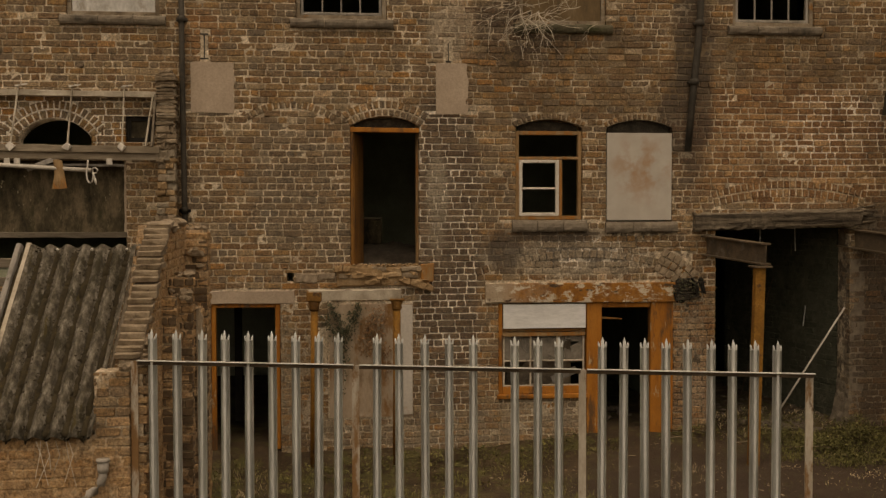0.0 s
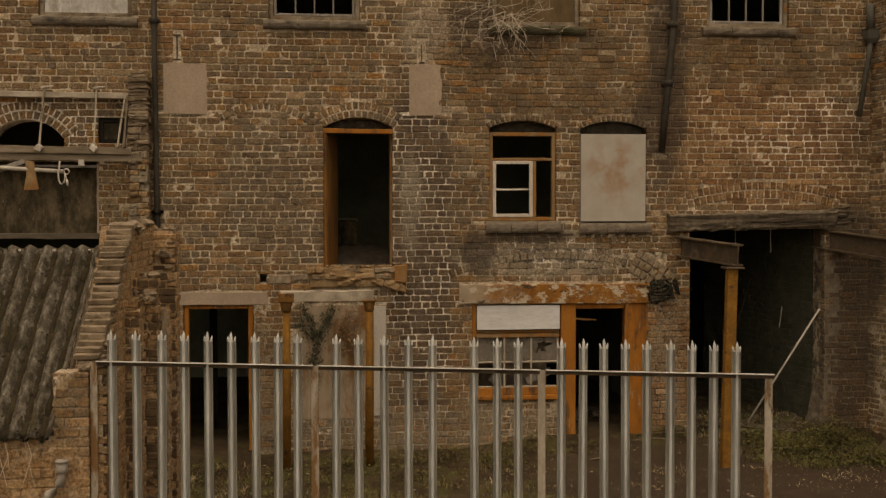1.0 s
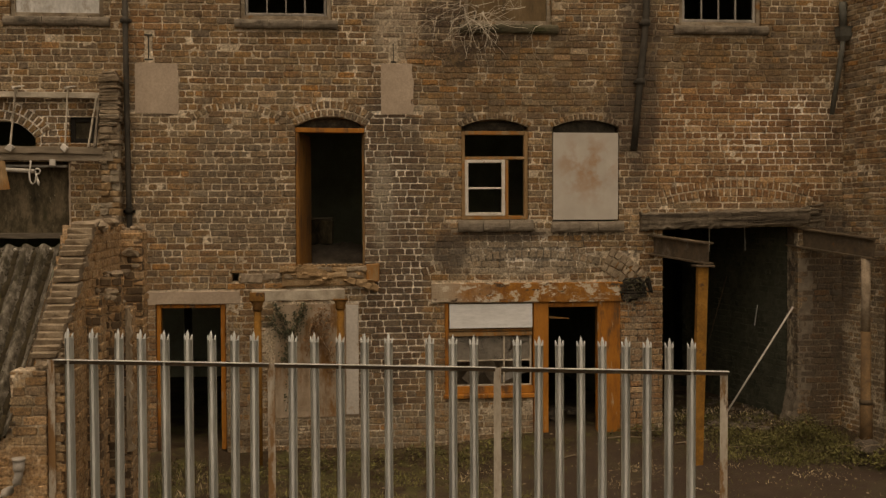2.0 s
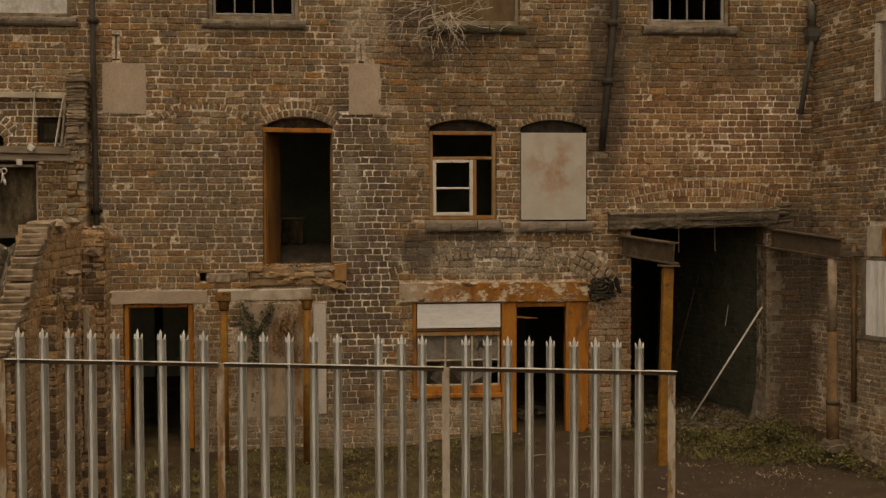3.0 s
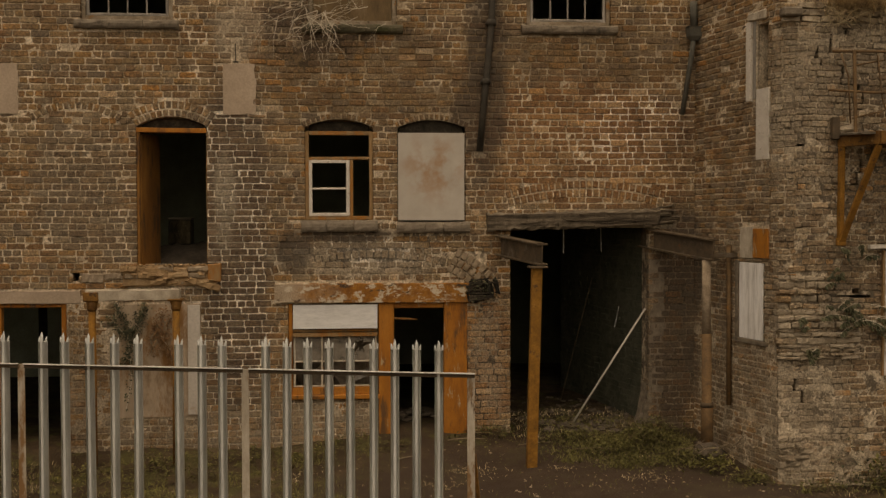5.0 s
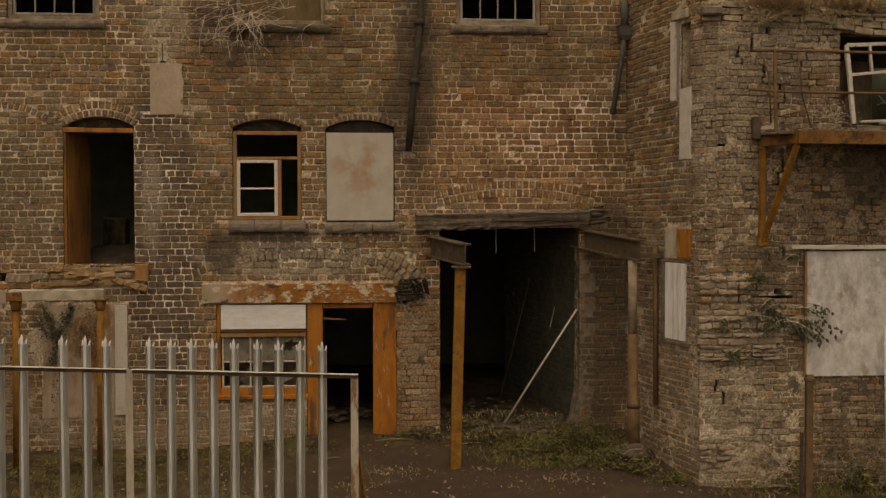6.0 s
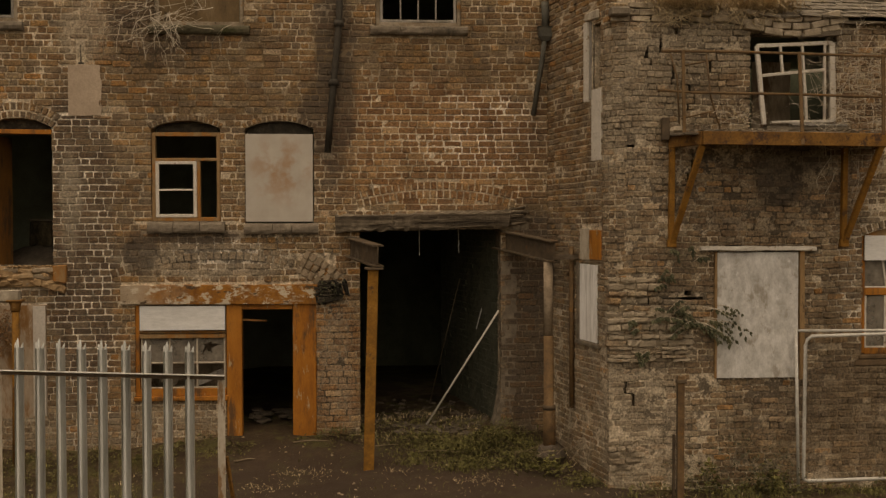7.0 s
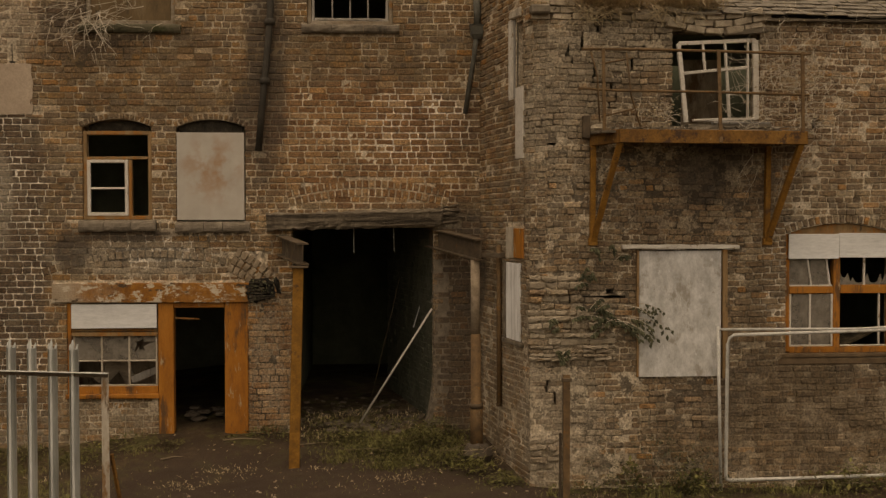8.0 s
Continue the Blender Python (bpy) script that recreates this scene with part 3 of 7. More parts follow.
# ---- mesh tools ----
class Shape:
    """Gathers vertices and faces of one mesh."""

    def __init__(self):
        self.v, self.f, self.soft = [], [], False

    def add(self, verts, faces):
        k = len(self.v)
        self.v += [tuple(p) for p in verts]
        self.f += [tuple(i + k for i in f) for f in faces]
        return self

    def box(self, x0, x1, y0, y1, z0, z1, c=0.004, m=None, jit=0.0):
        """A box with chamfered edges."""
        c = min(c, (x1 - x0) * 0.4, (y1 - y0) * 0.4, (z1 - z0) * 0.4)
        lo, hi, ids, vs = (x0, y0, z0), (x1, y1, z1), {}, []
        for sx in (0, 1):
            for sy in (0, 1):
                for sz in (0, 1):
                    s = (sx, sy, sz)
                    j = [random.uniform(-jit, jit) for _ in range(3)]
                    for a in range(3):
                        p = [((hi[k] if s[k] else lo[k]) if k == a else (hi[k] - c if s[k] else lo[k] + c)) + j[k] for k in range(3)]
                        ids[s, a] = len(vs)
                        vs.append(p)
        fs = []
        for a in range(3):
            b, d = (a + 1) % 3, (a + 2) % 3
            for s in (0, 1):
                q = []
                for t, u in ((0, 0), (1, 0), (1, 1), (0, 1)):
                    k = [0, 0, 0]
                    k[a], k[b], k[d] = s, t, u
                    q.append(ids[tuple(k), a])
                fs.append(q if s else q[::-1])
            for t in (0, 1):
                for u in (0, 1):
                    k0, k1 = [0, 0, 0], [0, 0, 0]
                    k0[b] = k1[b] = t
                    k0[d] = k1[d] = u
                    k1[a] = 1
                    q = [ids[tuple(k0), b], ids[tuple(k1), b], ids[tuple(k1), d], ids[tuple(k0), d]]
                    fs.append(q if (t + u) % 2 else q[::-1])
        for sx in (0, 1):
            for sy in (0, 1):
                for sz in (0, 1):
                    q = [ids[(sx, sy, sz), a] for a in range(3)]
                    fs.append(q if (sx + sy + sz) % 2 else q[::-1])
        if m is not None:
            vs = [m @ Vector(p) for p in vs]
        return self.add(vs, fs)

    def beam(self, p0, p1, w, h, segs=1, jit=0.0, c=0.006, up=(0, 0, 1), taper=1.0):
        """A bar of section w (across) by h (along up) from p0 to p1, chamfered, with worn sides."""
        p0, p1 = Vector(p0), Vector(p1)
        d = (p1 - p0).normalized()
        side = d.cross(Vector(up))
        side = side.normalized() if side.length > 1e-4 else Vector((1, 0, 0))
        u = side.cross(d).normalized()
        a, b = w / 2, h / 2
        c = min(c, a * 0.5, b * 0.5)
        prof = [(a - c, b), (-a + c, b), (-a, b - c), (-a, -b + c), (-a + c, -b), (a - c, -b), (a, -b + c), (a, b - c)]
        vs, fs = [], []
        for i in range(segs + 1):
            t = i / segs
            s = 1 + (taper - 1) * t
            for x, y in prof:
                vs.append(p0.lerp(p1, t) + side * (x * s + random.uniform(-jit, jit)) + u * (y * s + random.uniform(-jit, jit)) + d * random.uniform(-jit, jit) * 0.5)
        for i in range(segs):
            for k in range(8):
                fs.append((i * 8 + k, i * 8 + (k + 1) % 8, i * 8 + 8 + (k + 1) % 8, i * 8 + 8 + k))
        fs += [tuple(range(7, -1, -1)), tuple(segs * 8 + k for k in range(8))]
        return self.add(vs, fs)

    def tube(self, pts, r, n=8):
        """A round bar along pts; r is one radius or one for each point."""
        pts = [Vector(p) for p in pts]
        rs = r if isinstance(r, (list, tuple)) else [r] * len(pts)
        vs, fs = [], []
        ref = Vector((0.31, 0.17, 0.94))
        for i, p in enumerate(pts):
            d = (pts[min(i + 1, len(pts) - 1)] - pts[max(i - 1, 0)]).normalized()
            a = d.cross(ref if abs(d.dot(ref)) < 0.95 else Vector((1, 0, 0))).normalized()
            b = d.cross(a)
            for k in range(n):
                w = 2 * math.pi * k / n
                vs.append(p + (a * math.cos(w) + b * math.sin(w)) * rs[i])
        for i in range(len(pts) - 1):
            for k in range(n):
                fs.append((i * n + k, i * n + (k + 1) % n, i * n + n + (k + 1) % n, i * n + n + k))
        if n > 3:
            fs += [tuple(range(n - 1, -1, -1)), tuple((len(pts) - 1) * n + k for k in range(n))]
        self.soft = n > 5
        return self.add(vs, fs)

    def sheet(self, grid, thick):
        """A closed sheet from rows of points, thickened along thick."""
        rows, cols, th = len(grid), len(grid[0]), Vector(thick)
        vs = [Vector(p) for r in grid for p in r]
        n = len(vs)
        vs += [p + th for p in vs]
        fs = []
        for i in range(rows - 1):
            for j in range(cols - 1):
                a = i * cols + j
                fs.append((a, a + 1, a + cols + 1, a + cols))
                fs.append((n + a, n + a + cols, n + a + cols + 1, n + a + 1))
        edge = [j for j in range(cols)] + [i * cols + cols - 1 for i in range(1, rows)] + [(rows - 1) * cols + j for j in range(cols - 2, -1, -1)] + [i * cols for i in range(rows - 2, 0, -1)]
        for k, a in enumerate(edge):
            b = edge[(k + 1) % len(edge)]
            fs.append((a, n + a, n + b, b))
        return self.add(vs, fs)

    def rock(self, c, r, flat=0.6, jit=0.25):
        """An uneven stone."""
        c = Vector(c)
        vs, fs = [], []
        for i in range(1, 4):
            for k in range(6):
                th, ph = math.pi * i / 4, 2 * math.pi * (k + 0.5 * i) / 6
                s = r * (1 + random.uniform(-jit, jit))
                vs.append(c + Vector((math.sin(th) * math.cos(ph) * s, math.sin(th) * math.sin(ph) * s, math.cos(th) * s * flat)))
        vs += [c + Vector((0, 0, r * flat)), c - Vector((0, 0, r * flat))]
        for i in range(2):
            for k in range(6):
                fs += [(i * 6 + k, i * 6 + 6 + k, i * 6 + (k + 1) % 6), (i * 6 + (k + 1) % 6, i * 6 + 6 + k, i * 6 + 6 + (k + 1) % 6)]
        for k in range(6):
            fs += [(18, k, (k + 1) % 6), (19, 12 + (k + 1) % 6, 12 + k)]
        return self.add(vs, fs)

    def leaf(self, p, d, size, wide=0.45, up=(0, 0, 1)):
        """A pointed leaf at p along d, folded at its midrib."""
        p, d = Vector(p), Vector(d).normalized()
        s = d.cross(Vector(up))
        s = s.normalized() if s.length > 1e-3 else Vector((1, 0, 0))
        n = s.cross(d) * size * 0.12
        a, b = p + d * size * 0.45, s * size * wide * 0.5
        return self.add([p, a + b + n, p + d * size, a - b + n, a], [(0, 4, 1), (4, 2, 1), (0, 3, 4), (4, 3, 2)])

    def blade(self, p, d, size, w):
        """A grass blade that bends over."""
        p, d = Vector(p), Vector(d)
        s = d.cross(Vector((0, 0, 1)))
        s = (s.normalized() if s.length > 1e-3 else Vector((1, 0, 0))) * w * 0.5
        q = p + d * size * 0.55
        r = p + d * size + Vector((d.x, d.y, -0.35)) * size * 0.25
        return self.add([p - s, p + s, q + s * 0.8, q - s * 0.8, r], [(0, 1, 2, 3), (3, 2, 4)])

    def mesh(self, name, mat):
        me = bpy.data.meshes.new(name)
        me.from_pydata(self.v, [], self.f)
        me.materials.append(mat)
        if self.soft:
            me.shade_smooth()
        me.update()
        return me


def thing(name, at, label, category="", group="", kind=""):
    ob = new(name)
    ob.location = at
    ob.empty_display_size = 0.1
    return tagged(ob, label, category, group, kind)


def part(name, shape, mat, parent, label=""):
    """One mesh, in world places, as a part of parent."""
    ob = new(name, shape.mesh(name, mat))
    ob.parent = parent
    ob.matrix_parent_inverse = Matrix.Translation(-world_place(parent))
    return tagged(ob, label)


def world_place(ob):
    p = Vector((0, 0, 0))
    while ob is not None:
        p += ob.location
        ob = None if ob.type == "MESH" else ob.parent
    return p


def solid(name, shape, mat, label, category="", group="", kind=""):
    return tagged(new(name, shape.mesh(name, mat)), label, category, group, kind)


# ---- brickwork ----
COURSE, STRETCH, JOINT = 0.0855, 0.231, 0.014
PHASE = 5.404


def rect(u0, u1, z0, z1):
    return {"z": (z0, z1), "edges": (z0, z1), "at": lambda z: (u0, u1)}


def segment(cx, half, spring, rise, foot=0.0):
    """The part of a segmental arch's opening above its springing."""
    r = (half * half + rise * rise) / (2 * rise)
    cz = spring + rise - r
    return {"z": (spring - foot, spring + rise), "edges": (), "at": lambda z: (cx - half, cx + half) if z < spring else (cx - math.sqrt(max(0, r * r - (z - cz) ** 2)), cx + math.sqrt(max(0, r * r - (z - cz) ** 2)))}


def above(profile):
    """All that lies over a line (u, z), which falls towards its first end."""
    zs = [z for _, z in profile]

    def at(z):
        for (a, za), (b, zb) in zip(profile, profile[1:]):
            if za <= z <= zb:
                return (-99, a + (b - a) * (z - za) / max(1e-6, zb - za))
        return (-99, 99) if z > zs[-1] else (0, 0)
    return {"z": (zs[0], 99), "edges": (), "at": at}


def free_spans(u0, u1, z, holes):
    spans = [(u0, u1)]
    for h in holes:
        if h["z"][0] < z < h["z"][1]:
            cut = h["at"](z)
            for a, b in (cut if isinstance(cut, list) else [cut]):
                spans = [q for s, e in spans for q in ((s, min(e, a)), (max(s, b), e)) if q[1] - q[0] > 0.004]
    return spans


def brick_shape(x0, x1, z0, z1, depth=0.06, wear=0.006, out=0.0, m=None, shape=None):
    s = shape or Shape()
    c = 0.004 + random.uniform(0, wear) * 0.5
    j = lambda: random.uniform(-wear, wear) * 0.5
    tilt = random.uniform(-wear, wear) * 0.5
    rc = min(0.2 * min(x1 - x0, z1 - z0), 0.005 + random.uniform(0, 1.6 * wear))
    ring = [(x0 + rc, z0), (x1 - rc, z0), (x1, z0 + rc), (x1, z1 - rc), (x1 - rc, z1), (x0 + rc, z1), (x0, z1 - rc), (x0, z0 + rc)]
    ring = [(x + j(), z + j()) for x, z in ring]
    xm, zm = (x0 + x1) / 2, (z0 + z1) / 2
    kx, kz = 1 - 2 * c / (x1 - x0), 1 - 2 * c / (z1 - z0)
    vs = [(xm + (x - xm) * kx, -out + tilt * (1 if x < xm else -1), zm + (z - zm) * kz) for x, z in ring] + [(x, -out + c, z) for x, z in ring] + [(x, -out + depth, z) for x, z in ring]
    if m is not None:
        vs = [m @ Vector(p) for p in vs]
    fs = [tuple(range(8))] + [(8 + i, 8 + (i + 1) % 8, (i + 1) % 8, i) for i in range(8)] + [(16 + i, 16 + (i + 1) % 8, 8 + (i + 1) % 8, 8 + i) for i in range(8)]
    return s.add(vs, fs)


SHARED = {}


def shared_brick(w, h, wear):
    key = (round(w, 2), round(h, 3), wear, random.randrange(6))
    if key not in SHARED:
        SHARED[key] = brick_shape(-key[0] / 2, key[0] / 2, -h / 2, h / 2, 0.06, wear).mesh("brick", BRICK_ONE)
    return SHARED[key]


def brick_wall(name, label, m, u0, u1, z0, z1, open_, skip, thick, pick=None, wear=0.006, loose=0.004, wave=0.0, missing=0.0, joint=JOINT, course=COURSE, long_=STRETCH, kind="structure", category="wall", smear=None, rough=1.0, mats=None):
    """A wall of coursed bricks over a lime-mortar core: open_ goes through it, skip is left free of bricks. pick: the stretch whose whole bricks are parts of their own."""
    wall = thing(name, (0, 0, 0), label, category, "", kind)
    core = Shape()
    cuts = {z0, z1}
    for h in open_:
        cuts |= {z for z in h["edges"] if z0 < z < z1}
        if not h["edges"]:
            a, b = max(z0, h["z"][0]), min(z1, h["z"][1])
            cuts |= {a + (b - a) * i / 14 for i in range(15)}
    cuts = sorted(cuts)
    for a, b in zip(cuts, cuts[1:]):
        if b - a < 1e-4:
            continue
        for s, e in free_spans(u0, u1, (a + b) / 2, open_):
            s, e = s + 0.008, e - 0.008
            # rough face of the mortar: sunk in places, smeared flush in others
            nu, nv = max(1, round((e - s) / 0.045)), max(1, round((b - a) / 0.045))
            grid = []
            for j in range(nv + 1):
                for i in range(nu + 1):
                    u, z = s + (e - s) * i / nu, a + (b - a) * j / nv
                    y = 0.004 + loose + rough * (0.016 * noise.noise((u * 4.3, 1.7, z * 4.3)) + 0.009 * noise.noise((u * 15, 4.1, z * 15)))
                    grid.append(m @ Vector((u, y - (smear(u, z) if smear else 0.0), z)))
            core.add(grid, [(j * (nu + 1) + i, j * (nu + 1) + i + 1, (j + 1) * (nu + 1) + i + 1, (j + 1) * (nu + 1) + i) for j in range(nv) for i in range(nu)])
            k = max(1, int((e - s) / 0.6))
            for i in range(k):
                p, q = s + (e - s) * i / k, s + (e - s) * (i + 1) / k
                y = 0.028 + loose
                vs = [(p, y, a), (q, y, a), (q, y, b), (p, y, b), (p, thick, a), (q, thick, a), (q, thick, b), (p, thick, b)]
                core.add([m @ Vector(v) for v in vs], [(0, 1, 2, 3), (5, 4, 7, 6), (4, 0, 3, 7), (1, 5, 6, 2), (3, 2, 6, 7), (4, 5, 1, 0)])
    part("wall_core", core, mats[1] if mats else MORTAR, wall)
    rest, n_own = Shape(), 0
    holes = open_ + skip
    k0, k1 = math.floor((z0 - PHASE) / course), math.ceil((z1 - PHASE) / course)
    for k in range(k0, k1 + 1):
        za, zb = PHASE + (k - 0.5) * course, PHASE + (k + 0.5) * course
        zc = (za + zb) / 2
        for s, e in free_spans(u0, u1, zc, holes):
            step = long_ if k % 2 == 0 else long_ / 2
            x = s - ((s - u0 + (k % 4) * 0.058 + 0.03 * math.sin(k * 1.7)) % step)
            while x < e:
                w = step
                if k % 2 and random.random() < 0.22:
                    w = long_
                elif not k % 2 and random.random() < 0.08:
                    w = long_ / 2
                w *= random.uniform(0.96, 1.04)
                p, q = max(x, s), min(x + w, e)
                if 0 < e - (x + w) < 0.05:
                    q, w = e, e - x
                cut = p > x + 0.004 or q < x + w - 0.004
                x += w
                if q - p < 0.03 or random.random() < missing:
                    continue
                ea, eb = max(za, z0), min(zb, z1)
                for h in holes:
                    if h["edges"] and h["z"][0] < eb and h["z"][1] > ea:
                        l, r = h["at"](zc)
                        if l < q - 0.01 and r > p + 0.01:
                            if h["z"][0] > zc:
                                eb = min(eb, h["z"][0])
                            elif h["z"][1] < zc:
                                ea = max(ea, h["z"][1])
                if eb - ea < 0.03:
                    continue
                cut |= eb - ea < course * 0.97
                g = joint / 2 + random.uniform(-0.002, 0.002)
                gl, gr = (0 if p <= s + 1e-6 else g), (0 if q >= e - 1e-6 else g)
                cut |= gl == 0 or gr == 0
                out = random.uniform(-loose, loose) + 0.001
                if random.random() < 0.05:
                    out *= 2.2
                dz = wave * (math.sin((p + q) * 0.9 + k * 0.05) + 0.5 * math.sin((p + q) * 2.3)) + random.uniform(-0.002, 0.002)
                um, zm = (p + q) / 2, (ea + eb) / 2
                if pick and not cut and n_own < 290 and pick[0] < um < pick[1] and pick[2] < zm < pick[3]:
                    ob = new("brick", shared_brick(q - p - 2 * g, eb - ea - 2 * g, wear))
                    ob.parent = wall
                    ob.matrix_basis = m @ Matrix.Translation((um, -out, zm + dz)) @ Matrix.Rotation(random.uniform(-0.008, 0.008), 4, "Y")
                    n_own += 1
                else:
                    brick_shape(p + gl, q - gr, ea + g + dz, eb - g + dz, 0.05 if gl and gr else min(thick, random.choice((0.11, 0.22))), wear, out, m, rest)
    ob = part("brickwork", rest, mats[0] if mats else BRICK_MANY, wall)
    ob["kind"] = "stuff"
    return wall


def arch_ring(wall, m, cx, half, spring, rise, depth, n, out=0.004, through=0.07, lo=0.0, hi=1.0):
    """One ring of voussoirs over a segmental arch."""
    r = (half * half + rise * rise) / (2 * rise)
    cz, full = spring + rise - r, math.asin(min(1, half / r))
    da = 2 * full / n
    g = 0.0105
    w0, w1 = r * da / 2 - g, (r + depth) * da / 2 - g
    meshes = []
    for _ in range(3):
        s, c = Shape(), 0.007
        j = lambda: random.uniform(-0.003, 0.003)
        ring = [(-w0, r + g), (w0, r + g), (w1, r + depth - g), (-w1, r + depth - g)]
        inner = [(-w0 + c, r + g + c), (w0 - c, r + g + c), (w1 - c, r + depth - g - c), (-w1 + c, r + depth - g - c)]
        vs = [(x + j(), 0, z + j()) for x, z in inner] + [(x, c, z) for x, z in ring] + [(x, through, z) for x, z in ring]
        s.add(vs, [(0, 1, 2, 3)] + [(4 + i, 4 + (i + 1) % 4, (i + 1) % 4, i) for i in range(4)] + [(8 + i, 8 + (i + 1) % 4, 4 + (i + 1) % 4, 4 + i) for i in range(4)])
        meshes.append(s.mesh("brick", BRICK_ONE))
    for i in range(n):
        if lo <= (i + 0.5) / n <= hi:
            ob = new("brick", meshes[i % 3])
            ob.parent = wall
            ob.matrix_basis = m @ Matrix.Translation((cx, -out - random.uniform(0, 0.005), cz)) @ Matrix.Rotation(-full + (i + 0.5) * da, 4, "Y")


FRONT = Matrix.Identity(4)


class Bend:
    """Carries a wall's plane round an upright quoin: u runs along the arc, from the angle a0."""

    def __init__(self, cx, cy, r, a0):
        self.cx, self.cy, self.r, self.a0 = cx, cy, r, a0

    def __matmul__(self, p):
        a = self.a0 + p.x / self.r
        return Vector((self.cx + (self.r - p.y) * math.cos(a), self.cy + (self.r - p.y) * math.sin(a), p.z))


# ---- ground ----
def ground_z(x, y):
    k = [(-60, -0.05), (-5, -0.05), (-3, -0.01), (-1.9, 0.05), (-1.1, 0.11), (-0.3, 0.27), (0.3, 0.36), (2, 0.42), (60, 0.42)]
    for (a, za), (b, zb) in zip(k, k[1:]):
        if a <= y <= b:
            z = za + (zb - za) * (y - a) / (b - a)
            break
    else:
        z = k[0][1] if y < 0 else k[-1][1]
    z -= 0.09 * max(0.0, min(1.0, (x - 7.9) / 0.8)) * max(0.0, min(1.0, (-1.2 - y) / 0.6)) * max(0.0, min(1.0, (y + 5.0) / 1.5))
    z -= 0.14 * max(0.0, min(1.0, (3.4 - x) / 1.2)) * max(0.0, min(1.0, (y + 2.2) / 1.4))
    if -8 < x < 15 and -9 < y < 6:
        z += 0.035 * noise.noise((x * 0.9, y * 0.9, 0)) + 0.018 * noise.noise((x * 3.7, y * 3.7, 4)) + 0.007 * noise.noise((x * 11, y * 11, 9))
    return z


def build_ground():
    xs = [-900, -200, -60, -20, -8] + [-5 + 0.11 * i for i in range(172)] + [16, 25, 60, 200, 900]
    ys = [-900, -200, -60, -25, -12, -8] + [-6.6 + 0.11 * i for i in range(88)] + [4, 6, 9, 20, 60, 200, 900]
    s = Shape()
    vs = [(x, y, ground_z(x, y)) for y in ys for x in xs]
    n = len(xs)
    s.add(vs, [(j * n + i, j * n + i + 1, j * n + n + i + 1, j * n + n + i) for j in range(len(ys) - 1) for i in range(n - 1)])
    s.soft = True
    solid("ground", s, SOIL, "bare trodden brown earth of the yard", "ground", kind="structure")


build_ground()

# ---- main building ----
ARCHES = [  # middle, half width, springing, rise, rings of (depth, voussoirs)
    (0.735, 0.46, 4.385, 0.14, ((0.095, 13), (0.115, 14))),
    (-0.485, 0.54, 4.44, 0.17, ((0.11, 16),)),
    (2.895, 0.47, 4.385, 0.115, ((0.085, 15),)),
    (4.125, 0.47, 4.385, 0.115, ((0.085, 15),)),
    (6.21, 1.05, 3.33, 0.14, ((0.12, 24), (0.115, 26))),
    (-3.44, 0.46, 4.215, 0.25, ((0.115, 14), (0.115, 20))),
    (3.35, 1.42, 2.42, 0.24, ((0.12, 30),)),
]


def ring_hole(cx, half, spring, rise, rings):
    """The band of an arch's rings alone."""
    d = sum(r[0] for r in rings)
    r = (half * half + rise * rise) / (2 * rise)
    cz = spring + rise - r
    f = (r + d) / r
    h2, s2 = half * f, cz + (spring - cz) * f

    def at(z):
        o = math.sqrt(max(0, (r + d) ** 2 - (z - cz) ** 2))
        i = math.sqrt(max(0, r * r - (z - cz) ** 2)) if z < cz + r else 0
        k = half + (h2 - half) * max(0, min(1, (z - spring) / max(1e-6, s2 - spring))) if z < s2 else o
        o = min(o, max(k, i))
        return [(cx - o, cx - i), (cx + i, cx + o)] if i > 0 else (cx - o, cx + o)
    return {"z": (spring, cz + r + d), "edges": (), "at": at}


DOOR_D, WIN_E, WIN_F, DOOR_G = (0.279, 1.175, 2.575, 4.39), (2.45, 3.344, 3.17, 4.39), (3.67, 4.57, 3.145, 4.39), (-1.515, -0.633, 0.0, 2.1)
FRONTJ, PASSAGE = (2.223, 4.594, 0.0, 2.07), (5.18, 7.07, 0.0, 3.06)
WINS = {"L": (-3.275, -2.13, 5.77, 6.95), "A": (-0.41, 0.755, 5.77, 6.95), "B": (2.5, 3.66, 5.75, 6.95), "C": (5.4, 6.54, 5.77, 6.95)}
LOBBY, LWIN = (-4.9, -2.56, 2.4, 3.94), (-2.56, -2.236, 4.17, 4.5)
GAPS = [rect(*r) for r in (DOOR_D, WIN_E, WIN_F, DOOR_G, FRONTJ, PASSAGE, LOBBY, LWIN, (-0.54, -0.465, 2.385, 2.49), *WINS.values())]
GAPS += [segment(0.735, 0.46, 4.385, 0.14), segment(2.895, 0.47, 4.385, 0.115), segment(4.125, 0.47, 4.385, 0.115), segment(-3.44, 0.46, 4.215, 0.25, 0.1)]
SOLIDS = [rect(-1.744, -1.2, 4.552, 5.195), rect(1.395, 1.78, 4.555, 5.215), rect(4.86, 7.46, 3.06, 3.235), rect(2.05, 4.95, 2.07, 2.345), rect(-1.9, -0.45, 2.1, 2.262),
          rect(-0.02, 1.09, 0.6, 2.1), rect(0.15, 1.3, 2.3, 2.575), rect(-1.62, -1.52, 5.22, 5.6), rect(1.5, 1.62, 5.22, 5.55), rect(4.34, 4.86, 2.42, 2.74)]
for v in WINS.values():
    SOLIDS.append(rect(v[0] - 0.075, v[1] + 0.085, v[2] - 0.12, v[2]))
SOLIDS += [rect(2.4, 3.405, 3.02, 3.17), rect(3.65, 4.635, 3.0, 3.145)]
SOLIDS += [ring_hole(*a) for a in ARCHES]
